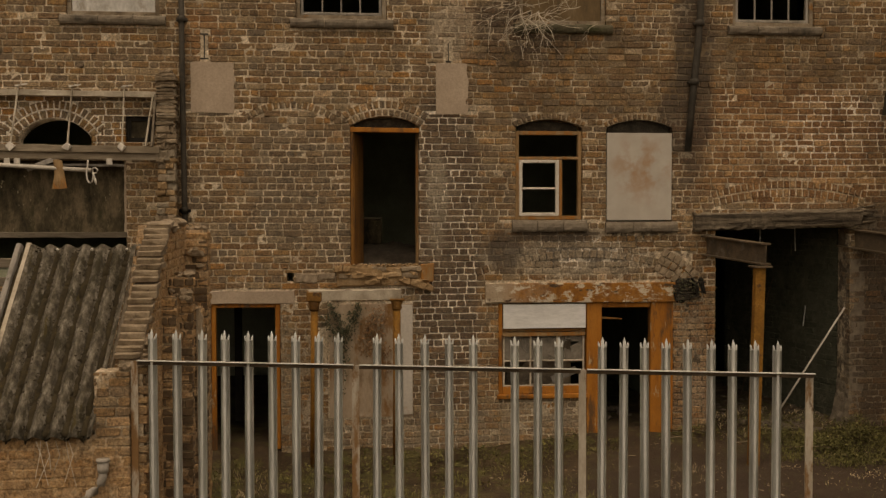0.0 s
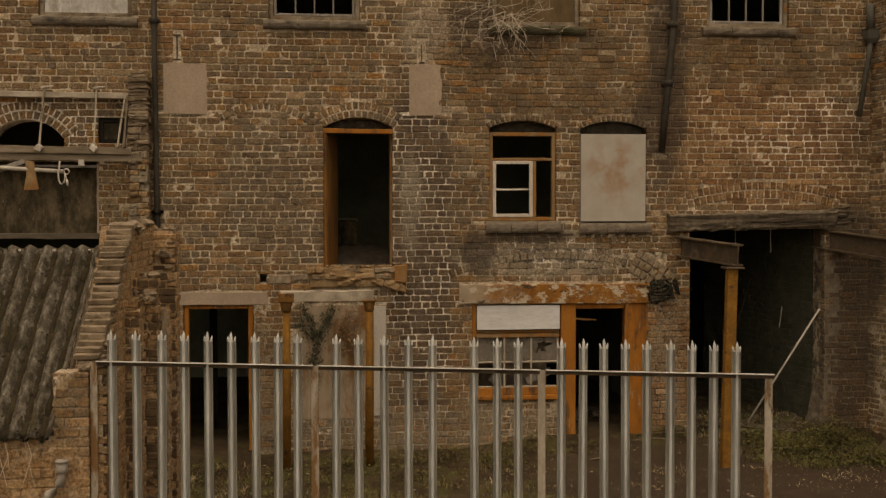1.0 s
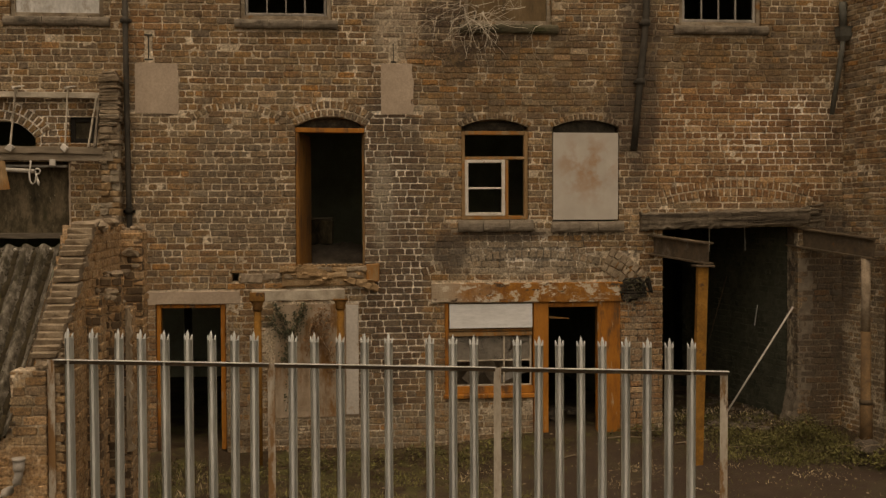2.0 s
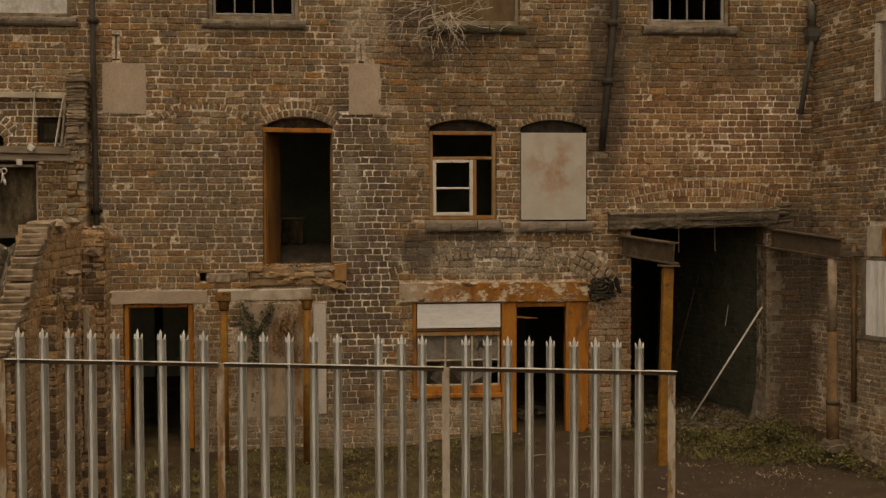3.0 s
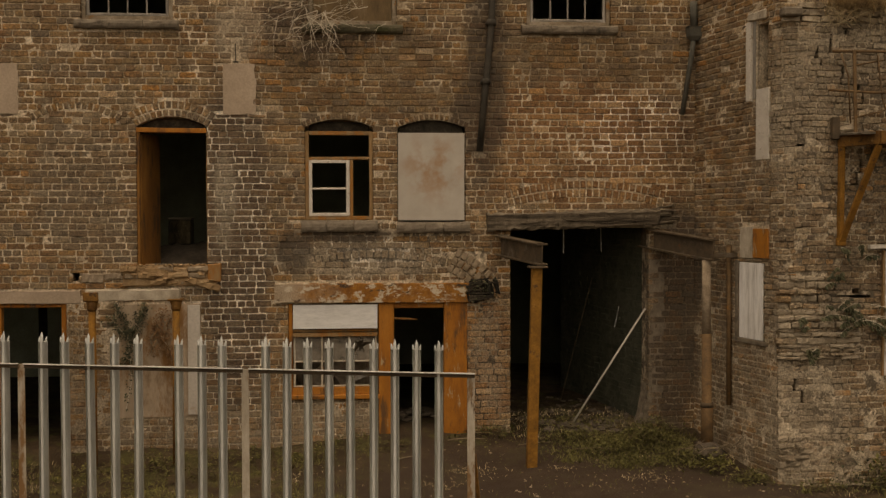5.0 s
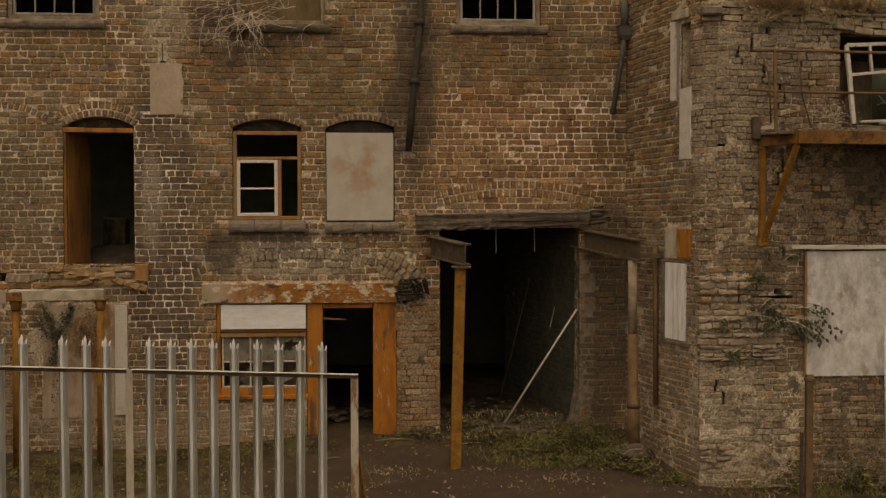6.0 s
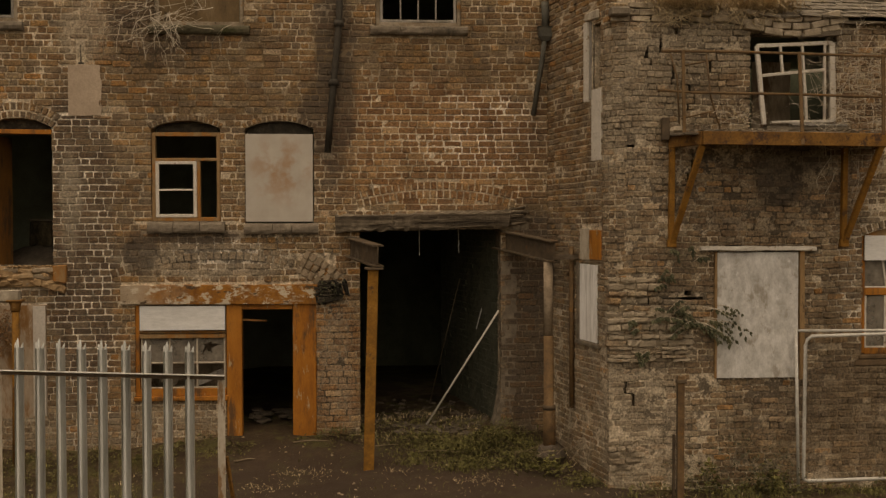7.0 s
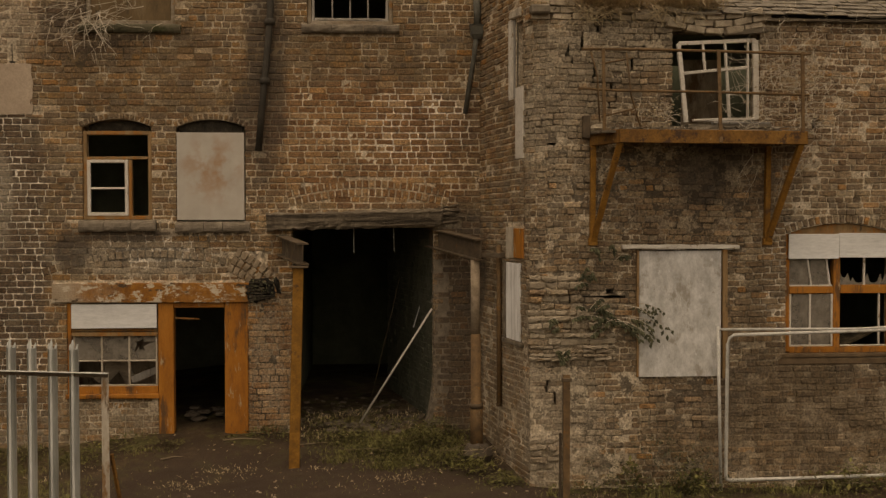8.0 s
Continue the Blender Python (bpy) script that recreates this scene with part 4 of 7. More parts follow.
wall_main = brick_wall("wall_main", "tall soot-stained brown brick facade of a derelict works", FRONT, -6.0, 7.75, -0.3, 7.3, GAPS, SOLIDS, 0.36, (1.15, 2.25, 1.0, 6.0), wave=0.003, rough=0.75, smear=lambda u, z: -0.005 if 1.0 < u < 2.3 and z < 5 else 0.006 if -0.65 < u < 0.0 and z < 2.2 else 0.0)
for a in ARCHES:
    half, spring, rise = a[1], a[2], a[3]
    r = (half * half + rise * rise) / (2 * rise)
    cz, d0 = spring + rise - r, 0
    for depth, count in a[4]:
        f = (r + d0) / r
        s2 = cz + (spring - cz) * f
        arch_ring(wall_main, FRONT, a[0], half * f, s2, r + d0 - (s2 - cz), depth, count)
        d0 += depth

# inside: floors, cross walls and back wall
inside = Shape()
inside.box(-6, 5.12, 0.36, 5.5, 2.38, 2.55, 0.01).box(5.12, 7.75, 0.36, 6.2, 3.12, 3.3, 0.01).box(-6, 7.75, 0.36, 5.5, 5.15, 5.32, 0.01)
solid("floor", inside, PLASTER, "dusty boarded upper floors of the works", "floor", kind="structure")
solid("wall_back", Shape().box(-6.3, 7.75, 6.2, 6.5, -0.3, 7.3, 0.01), PLASTER, "grimy plastered back wall", "wall", kind="structure")
# out of view; openings invented so that skylight reaches the rooms
s = Shape().box(-6.3, -6.0, 0.0, 2.0, -0.3, 7.3, 0.01).box(-6.3, -6.0, 3.8, 4.3, -0.3, 7.3, 0.01).box(-6.3, -6.0, 5.9, 6.2, -0.3, 7.3, 0.01).box(-6.3, -6.0, 2.0, 5.9, 5.0, 7.3, 0.01).box(-6.3, -6.0, 2.0, 5.9, 2.3, 2.9, 0.01).box(-6.3, -6.0, 2.0, 5.9, -0.3, 0.5, 0.01)
solid("wall_left", s, PLASTER, "unseen plastered end wall, its openings added to let light in", "wall", kind="structure")
# invented partition: blocks light from the end wall behind the arch
solid("wall_partition", Shape().box(-6.0, -2.1, 1.5, 1.6, -0.3, 7.3, 0.005), SHADEWALL, "added partition that keeps light off the blocked bay", "wall", kind="structure")
# the hidden opening here is made up, to brighten the upper rooms
s = Shape().box(7.75, 8.0, 0.36, 3.5, 2.9, 7.35, 0.01).box(7.75, 8.0, 5.6, 6.5, 2.9, 7.35, 0.01).box(7.75, 8.0, 3.48, 5.62, 2.9, 3.6, 0.01).box(7.75, 8.0, 3.48, 5.62, 5.1, 7.35, 0.01)
solid("wall_right", s, PLASTER, "plastered cross wall with an unseen opening added for light", "wall", kind="structure")
solid("wall_passage", Shape().box(4.85, 5.12, 0.36, 6.2, -0.3, 3.12, 0.01), SHADEWALL, "wall along the covered passage, coloured dark for its shade", "wall", kind="structure")
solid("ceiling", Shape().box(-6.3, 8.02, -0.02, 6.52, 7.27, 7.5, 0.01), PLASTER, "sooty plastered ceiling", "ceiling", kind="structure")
# extra dark panel before the back wall, in place of shade
solid("wall_passage_back", Shape().box(5.12, 7.3, 6.1, 6.2, -0.3, 3.12, 0.005), SHADEWALL, "added dark panel standing in for shade at the passage's back", "wall", kind="structure")
brick_wall("wall_passage_brick", "brick side wall running back into the passage, shade put into its colour", Matrix.Translation((6.5, 3.2, 0)) @ Matrix.Rotation(radians(-78.6), 4, "Z"), 0.0, 2.88, -0.2, 3.11, [], [], 0.2, None, 0.008, 0.008, smear=lambda u, z: 0.009, mats=(SHADEBRICK, SHADEJOINT))
# dark for shade; an invented hidden opening lights the passage's far end
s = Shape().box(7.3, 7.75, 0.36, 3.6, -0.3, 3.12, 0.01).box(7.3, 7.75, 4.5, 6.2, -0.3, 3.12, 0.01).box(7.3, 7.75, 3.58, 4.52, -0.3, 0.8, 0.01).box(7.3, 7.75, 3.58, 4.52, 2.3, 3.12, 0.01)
solid("wall_passage_side", s, SHADEWALL, "rough passage side wall, shade-dark, with an unseen opening added for light", "wall", kind="structure")


# ---- windows and doors of the main building ----
def sill(x0, x1, z0, z1, y=-0.07, cuts=2, mat=STONE):
    xs = [x0 + (x1 - x0) * i / (cuts + 1) + (random.uniform(-0.06, 0.06) if 0 < i <= cuts else 0) for i in range(cuts + 2)]
    ob = thing("window_sill", (x0, 0, z0), "rounded weathered sandstone window sill", "sill", kind="structure")
    for a, b in zip(xs, xs[1:]):
        s = Shape()
        prof = [(0.12, z0), (y + 0.02, z0), (y, z0 + 0.025), (y - 0.004, z0 + 0.06), (y + 0.005, (z0 + z1) / 2 + 0.03), (y + 0.03, z1 - 0.012), (y + 0.07, z1), (0.12, z1 + 0.004)]
        m = 5
        vs = [(a + 0.003 + (b - a - 0.006) * i / m, py + random.uniform(-0.006, 0.006), pz + random.uniform(-0.006, 0.006)) for i in range(m + 1) for py, pz in prof]
        k = len(prof)
        fs = [(i * k + j, i * k + k + j, i * k + k + (j + 1) % k, i * k + (j + 1) % k) for i in range(m) for j in range(k)] + [tuple(range(k)), tuple(m * k + j for j in range(k - 1, -1, -1))]
        part("stone", s.add(vs, fs), mat, ob)
    return ob


def frame_bars(ob, x0, x1, z0, z1, y0, y1, w, mat, name="frame_bar", label=""):
    for a, b, c, d in ((x0, x0 + w, z0, z1), (x1 - w, x1, z0, z1)):
        part(name, Shape().beam(((a + b) / 2, (y0 + y1) / 2, c), ((a + b) / 2, (y0 + y1) / 2, d), b - a, y1 - y0, 6, 0.0015, 0.005, (0, 1, 0)), mat, ob, label)
    for c, d in ((z0, z0 + w), (z1 - w, z1)):
        part(name, Shape().beam((x0 + w, (y0 + y1) / 2, (c + d) / 2), (x1 - w, (y0 + y1) / 2, (c + d) / 2), y1 - y0, d - c, 6, 0.0015, 0.005), mat, ob, label)


def pane(ob, x0, x1, z0, z1, y, mat, broken=False):
    s = Shape()
    if broken:
        k = [(x0, z0), (x1, z0)] + [(x1 - (x1 - x0) * i / 9, z0 + (z1 - z0) * random.choice((0.06, 0.12, 0.25, 0.4, 0.1))) for i in range(10)]
        n = len(k)
        s.add([(x, y, z) for x, z in k] + [(x, y + 0.004, z) for x, z in k], [tuple(range(n)), tuple(range(2 * n - 1, n - 1, -1))] + [(i, n + i, n + (i + 1) % n, (i + 1) % n) for i in range(n)])
    else:
        s.box(x0, x1, y, y + 0.004, z0, z1, 0.0005)
    p = part("pane", s, mat, ob, "broken glass" if broken else "")
    p.visible_shadow = False
    return p


def top_window(key, label, boarded=None):
    x0, x1, z0, z1 = WINS[key]
    ob = thing("window_" + {"L": "1", "A": "2", "B": "3", "C": "4"}[key], (x0, 0.1, z0), label, "window", kind="structure")
    frame_bars(ob, x0, x1, z0, z1, 0.05, 0.13, 0.055, WORNFRAME)
    if boarded:
        part("board", Shape().box(x0 + 0.06, x1 - 0.06, 0.075, 0.095, z0 + 0.05, z1 - 0.06, 0.003), boarded, ob)
    else:
        frame_bars(ob, x0 + 0.06, x1 - 0.06, z0 + 0.06, z1 - 0.06, 0.07, 0.11, 0.035, GREYPOST, "sash_bar")
        for i in range(1, 4):
            x = x0 + 0.095 + (x1 - x0 - 0.19) * i / 4
            part("glazing_bar", Shape().beam((x, 0.09, z0 + 0.09), (x, 0.09, z1 - 0.09), 0.02, 0.03, 4, 0.001, 0.004, (0, 1, 0)), GREYPOST, ob)
    sill(x0 - 0.075, x1 + 0.085, z0 - 0.12, z0, mat=MOSSSTONE if boarded == OLDBOARD else STONE)


top_window("L", "upper window boarded with pale stained sheet", WHITEBOARD)
top_window("A", "upper sash window with bare wooden frame and broken panes")
top_window("B", "upper window closed with mottled brown boards behind twigs", OLDBOARD)
top_window("C", "upper sash window with weathered frame and dark panes")

# first-floor doorway without a door
door = thing("door_1", (0.727, 0.1, 2.575), "open first-floor doorway with orange-painted timber lining", "doorway", kind="structure")
part("frame_head", Shape().beam((0.28, 0.06, 4.348), (1.172, 0.06, 4.342), 0.12, 0.06, 6, 0.003), ORANGEPAINT, door)
part("fanlight_board", Shape().box(0.33, 1.13, 0.13, 0.15, 4.38, 4.5, 0.003), NEARBLACK, door)
part("door_leaf", Shape().box(0, 0.62, -0.022, 0.022, 2.58, 4.31, 0.006, Matrix.Translation((0.31, 0.07, 0)) @ Matrix.Rotation(radians(77), 4, "Z")), DOORPAINT, door, "dull orange door leaf folded back inside")
part("jamb_post", Shape().beam((0.30, 0.06, 2.56), (0.298, 0.06, 4.32), 0.04, 0.1, 8, 0.003, 0.006, (0, 1, 0)), DOORPAINT, door)
part("jamb_lining", Shape().beam((1.165, 0.27, 2.56), (1.168, 0.27, 4.32), 0.03, 0.22, 8, 0.004, 0.006, (0, 1, 0)), TANFRAME, door)
part("threshold", Shape().beam((0.27, 0.16, 2.56), (1.19, 0.16, 2.555), 0.36, 0.05, 8, 0.006), LANDING, door, "worn threshold covered in grit")
s = Shape()
for _ in range(60):
    s.rock((random.uniform(0.33, 1.1), random.uniform(0.02, 0.5), 2.59), random.uniform(0.006, 0.02))
solid("grit", s, STONE, "pale grit and glass scattered on the doorway threshold", "debris", kind="stuff")
crate = thing("crate", (0.6, 1.7, 2.82), "dusty grey box lying on debris inside the upper doorway", "box")
part("body", Shape().box(0.44, 0.76, 1.5, 1.85, 2.82, 3.18, 0.02, None, 0.012), RENDER, crate)
part("lid", Shape().box(0.43, 0.77, 1.49, 1.87, 3.18, 3.205, 0.008, None, 0.006), GREYWOOD, crate)
s = Shape()
rows = [[(-0.4 + 2.4 * j / 20, 0.9 + 2.4 * i / 16, 2.55 + 0.29 * math.sin(math.pi * j / 20) * math.sin(math.pi * min(1, i / 10)) ** 0.7 * (1 + 0.3 * noise.noise((j * 0.7, i * 0.7, 3))) if 0 < i < 16 else 2.55) for j in range(21)] for i in range(17)]
s.sheet(rows, (0, 0, -0.02))
s.soft = True
solid("debris_heap", s, EARTHSTONE, "dusty heap of debris inside the upper doorway", "debris", kind="stuff")

# first-floor casement window
win = thing("window_5", (2.9, 0.08, 3.17), "empty casement window with flaking cream frame and ochre surround", "window", kind="structure")
frame_bars(win, 2.45, 3.344, 3.175, 4.345, 0.03, 0.12, 0.05, TANFRAME)
part("transom", Shape().beam((2.5, 0.07, 3.985), (3.294, 0.07, 3.99), 0.08, 0.04, 5, 0.002), TANFRAME, win)
part("mullion", Shape().beam((3.06, 0.07, 3.225), (3.06, 0.07, 3.967), 0.045, 0.08, 5, 0.002, 0.005, (0, 1, 0)), TANFRAME, win)
for a, b, c, d in ((2.5, 2.545, 3.225, 3.965), (2.99, 3.036, 3.225, 3.965), (2.545, 2.99, 3.225, 3.268), (2.545, 2.99, 3.925, 3.965), (2.545, 2.99, 3.575, 3.6)):
    part("sash_bar", Shape().box(a, b, 0.02, 0.06, c, d, 0.005, None, 0.002), OLDWHITE, win, "flaking cream paint")
part("arch_board", Shape().box(2.5, 3.3, 0.13, 0.15, 4.33, 4.47, 0.003), NEARBLACK, win)
sill(2.397, 3.407, 3.02, 3.17)

# boarded window beside it
win = thing("window_6", (4.12, 0.05, 3.145), "arched window boarded flush with a rust-stained sheet", "window", kind="structure")
n = Nodes("sheet_with_rust_stain", 0.85)
c = n.ramp(n.noise(2.2, 5, 0.6), [(0.3, (0.36, 0.315, 0.255)), (0.7, (0.46, 0.41, 0.345))])
c = n.mix(n.math("MULTIPLY", n.math("MULTIPLY", n.patch((4.15, 0, 3.85), (0.34, BIG, 0.36), 1.2), n.noise(3.5, 4, 0.6, None, 0.42, 0.62)), 0.8), c, (0.33, 0.19, 0.1))
c = n.mix(n.math("MULTIPLY", n.noise(5, 5, 0.7, (1, 1, 0.2), 0.55, 0.75), 0.3), c, (0.34, 0.27, 0.2))
n.bump(n.noise(30, 4, 0.7), 0.001, 0.5)
STAINSHEET = n.color(c)
part("board", Shape().box(3.675, 4.56, -0.012, 0.008, 3.165, 4.325, 0.003, None, 0.002), STAINSHEET, win)
part("arch_board", Shape().box(3.7, 4.54, 0.09, 0.11, 3.2, 4.49, 0.003), NEARBLACK, win)
sill(3.652, 4.634, 3.0, 3.145)

# ground-floor doorway
door = thing("door_2", (-1.07, 0.05, 0.3), "open ground-floor doorway with orange-brown timber frame", "doorway", kind="structure")
for a, b, c, d in ((-1.515, -1.455, 0.2, 2.1), (-0.7, -0.637, 0.2, 2.1), (-1.455, -0.7, 2.045, 2.098)):
    part("frame_bar", Shape().box(a, b, 0.03, 0.14, c, d, 0.006, None, 0.002), ORANGEPAINT, door)
solid("lintel", Shape().beam((-1.86, 0.1, 2.184), (-0.45, 0.1, 2.178), 0.22, 0.165, 10, 0.006), CONCRETE, "tan rendered lintel over the ground-floor doorway", "lintel", kind="structure")
# post coloured near-black in place of the shade inside the doorway
part("inner_post", Shape().beam((-1.27, 1.3, 0.35), (-1.27, 1.3, 2.3), 0.1, 0.1, 4, 0.003, 0.006, (0, 1, 0)), BLACKWOOD, door)

# shopfront: long lintel, window, posts and doorway
lint = thing("shopfront_lintel", (3.4, 0, 2.07), "long timber lintel with flaking cream and orange paint", "lintel", kind="structure")
part("beam", Shape().beam((2.045, 0.07, 2.21), (4.66, 0.07, 2.198), 0.22, 0.262, 26, 0.007, 0.012), LINTELPAINT, lint)
part("rotten_end", Shape().beam((4.58, 0.05, 2.2), (5.02, 0.07, 2.28), 0.2, 0.29, 12, 0.04, 0.03, (0, 0, 1), 0.75), BLACKWOOD, lint, "charred rotten beam end")
s = Shape()
for k in range(7):
    z = 2.1 + 0.045 * k
    s.beam((4.6 + random.uniform(-0.06, 0.04), -0.06, z), (4.83 + random.uniform(0, 0.2), -0.045, z + random.uniform(0, 0.05)), 0.03, 0.035, 4, 0.008, 0.006, (0, 0, 1), 0.4)
part("splinter", s, NEARBLACK, lint, "charred splinters of the beam end")
s = Shape()
for _ in range(80):
    s.leaf((random.gauss(4.78, 0.13), -0.06 - random.random() * 0.05, random.gauss(2.27, 0.09)), (random.gauss(0, 0.6), -0.5, random.gauss(-0.5, 0.4)), random.uniform(0.02, 0.042), 0.75)
solid("lintel_ivy", s, LEAF, "small dark ivy on the charred lintel end", "ivy", kind="stuff")
front = thing("window_7", (2.8, 0.05, 0.85), "grimy six-pane shop window with orange frame and white board", "window", kind="structure")
for a, b, c, d in ((2.223, 2.275, 0.85, 2.068), (2.275, 3.405, 0.86, 0.955), (2.275, 3.4, 1.625, 1.68)):
    part("frame_bar", Shape().box(a, b, 0.02, 0.13, c, d, 0.006, None, 0.003), ORANGEPAINT if d < 1.6 or d > 2 else TANFRAME, front)
part("sill_board", Shape().box(2.2, 3.43, -0.03, 0.14, 0.8, 0.862, 0.008, None, 0.004), ORANGEPAINT, front)
part("board", Shape().box(2.282, 3.395, -0.012, 0.006, 1.735, 2.055, 0.003, None, 0.003), CLEANBOARD, front, "clean white board")
part("upper_rail", Shape().box(2.275, 3.4, 0.05, 0.11, 1.69, 1.72, 0.004), TANFRAME, front)
for i in range(4):
    x = 2.3 + 1.08 * i / 3
    part("glazing_bar", Shape().box(x - 0.012, x + 0.012, 0.05, 0.085, 0.955, 1.63, 0.004, None, 0.001), PALEWOOD, front)
part("glazing_bar", Shape().box(2.3, 3.38, 0.05, 0.085, 1.285, 1.307, 0.004), PALEWOOD, front)
part("glazing_bar", Shape().box(2.3, 3.38, 0.05, 0.085, 0.957, 0.975, 0.004), PALEWOOD, front)
for i in range(2):
    x = 2.3 + 0.36 * i
    pane(front, x + 0.012, x + 0.348, 1.307, 1.625, 0.066, DIRTGLASS)
# third pane, with a jagged hole
x0, x1, z0, z1, cx, cz = 3.032, 3.368, 1.307, 1.625, 3.17, 1.52
star = [(a, r * 1.35) for a, r in ((0.15, 0.15), (0.45, 0.05), (0.9, 0.06), (1.8, 0.03), (2.7, 0.085), (3.05, 0.035), (3.5, 0.045), (4.1, 0.13), (4.4, 0.05), (4.75, 0.07), (5.0, 0.05), (5.2, 0.1), (5.65, 0.04))]
star = sorted(star + [(math.atan2(z - cz, x - cx) % (2 * math.pi), 0.042) for x in (x0, x1) for z in (z0, z1)])
s = Shape()
inner, outer = [], []
for a, r in star:
    c, d = math.cos(a), math.sin(a)
    far = min((x1 - cx) / c if c > 0 else (x0 - cx) / c if c < 0 else 9, (z1 - cz) / d if d > 0 else (z0 - cz) / d if d < 0 else 9)
    r = min(r, far * 0.85)
    inner.append((cx + c * r, 0.066, cz + d * r))
    outer.append((cx + c * far, 0.066, cz + d * far))
k = len(star)
s.add(inner + outer + [(x, 0.07, z) for x, _, z in inner + outer],
      [(i, (i + 1) % k, k + (i + 1) % k, k + i) for i in range(k)] + [(2 * k + i, 3 * k + i, 3 * k + (i + 1) % k, 2 * k + (i + 1) % k) for i in range(k)] + [(i, 2 * k + i, 2 * k + (i + 1) % k, (i + 1) % k) for i in range(k)])
part("pane", s, DIRTGLASS, front, "pane with a jagged hole").visible_shadow = False
for x, z, l, a in ((2.55, 0.98, 0.7, 50), (3.0, 0.98, 0.55, 125)):
    s = Shape().beam((x, 0.35, z - 0.02), (x + l * math.cos(radians(a)), 0.5, z + l * math.sin(radians(a))), 0.02, 0.2, 3, 0.002)
    solid("plank", s, GREYWOOD, "loose plank leaning behind the shop window", "plank")
solid("plank", Shape().beam((3.0, 0.3, 1.0), (3.34, 0.3, 1.14), 0.02, 0.1, 2, 0.002), GREYPOST, "pale offcut lying behind the shop window", "plank")
solid("shop_wall", Shape().box(2.0, 3.42, 1.0, 1.05, 0.3, 2.3, 0.005), PALERENDER, "dim boarded partition behind the shop window", "partition", kind="structure")
post = thing("door_3", (3.95, 0.05, 0.3), "shop doorway between broad orange-painted boards", "doorway", kind="structure")
part("post", Shape().beam((3.512, 0.07, 0.24), (3.515, 0.07, 2.068), 0.205, 0.14, 8, 0.003, 0.008, (0, 1, 0)), ORANGEPAINT, post)
part("post", Shape().beam((4.435, 0.07, 0.22), (4.44, 0.07, 2.068), 0.31, 0.14, 8, 0.003, 0.008, (0, 1, 0)), ORANGEPAINT, post)
part("door_head", Shape().box(3.615, 4.28, 0.02, 0.13, 2.0, 2.066, 0.005, None, 0.002), ORANGEPAINT, post)
part("broken_slat", Shape().beam((3.6, 0.1, 1.86), (3.93, 0.16, 1.835), 0.015, 0.03, 4, 0.003, 0.004, (0, 0, 1), 0.4), TANFRAME, post)
brick_wall("stall_riser", "low brick wall under the shop window", Matrix.Translation((0, 0.02, 0)), 2.2, 3.41, -0.2, 0.8, [], [], 0.3, (2.2, 3.4, 0.2, 0.8), wear=0.006)
s = Shape()
for i in range(22):
    s.rock((random.uniform(3.65, 4.25), random.uniform(0.6, 1.5), 0.39 + random.uniform(0, 0.06)), random.uniform(0.03, 0.11), 0.35, 0.35)
solid("rubble_heap", s, EARTHSTONE, "grey rubble heap inside the shop doorway", "rubble", kind="stuff")

# render patches and steel stubs over the first floor
for x0, x1, z0, z1 in ((-1.744, -1.2, 4.552, 5.195), (1.395, 1.8, 4.555, 5.215)):
    s, k = Shape(), 12
    rows = []
    for i in range(k + 1):
        row = []
        for j in range(k + 1):
            x, z = x0 + (x1 - x0) * j / k, z0 + (z1 - z0) * i / k
            if j == k:
                x += 0.03 * noise.noise((z * 9, 1, x0)) + (0.02 if x0 > 0 else 0)
            if i in (0, k):
                z += 0.015 * noise.noise((x * 11, 2, z0))
            row.append((x, -0.008 + 0.003 * noise.noise((x * 5, z * 5, 0)), z))
        rows.append(row)
    solid("render_patch", s.sheet(rows, (0, 0.03, 0)), CONCRETE, "smooth tan cement patch on the brickwork", "patch", "cement patches")
for x, z0, z1, w in ((-1.57, 5.23, 5.56, 0.05), (1.56, 5.23, 5.5, 0.035), (3.26, 5.37, 5.52, 0.035)):
    s = Shape().box(x - w * 0.16, x + w * 0.16, 0.0, 0.2, z0 + 0.02, z1 - 0.02, 0.002).box(x - w, x + w, 0.0, 0.2, z0, z0 + 0.02, 0.002)
    if x != 1.56:
        s.box(x - w, x + w, 0.0, 0.2, z1 - 0.02, z1, 0.002)
    solid("steel_stub", s, IRON, "sawn-off rusty steel joist end set in the wall", "steel", "joist ends")


# downpipes
def downpipe(pts, r, label, collars=()):
    ob = thing("downpipe", pts[-1], label, "pipe")
    part("pipe", Shape().tube(pts, r, 10), IRON, ob)
    for z in collars:
        for a, b in zip(pts, pts[1:]):
            if min(a[2], b[2]) <= z <= max(a[2], b[2]) and a[2] != b[2]:
                t = (z - a[2]) / (b[2] - a[2])
                p = Vector(a).lerp(Vector(b), t)
                collar = part("collar", Shape().tube([p - Vector((0, 0, 0.04)), p + Vector((0, 0, 0.04))], r * 1.35, 10), IRON, ob)
                part("bracket", Shape().box(p.x - 0.07, p.x + 0.07, p.y, 0.0, z - 0.02, z + 0.02, 0.004), IRON, collar)
    return ob


downpipe([(-1.85, -0.07, 7.3), (-1.84, -0.07, 5.0), (-1.825, -0.07, 3.3), (-1.8, -0.07, 2.3)], 0.035, "black cast-iron downpipe with collars on the facade", (5.72, 3.3))
downpipe([(4.95, -0.08, 7.3), (4.92, -0.08, 5.9), (4.9, -0.08, 5.6), (4.83, -0.08, 4.9), (4.755, -0.08, 4.08)], 0.045, "sooty cast-iron downpipe ending in mid-wall", (5.78, 5.0))
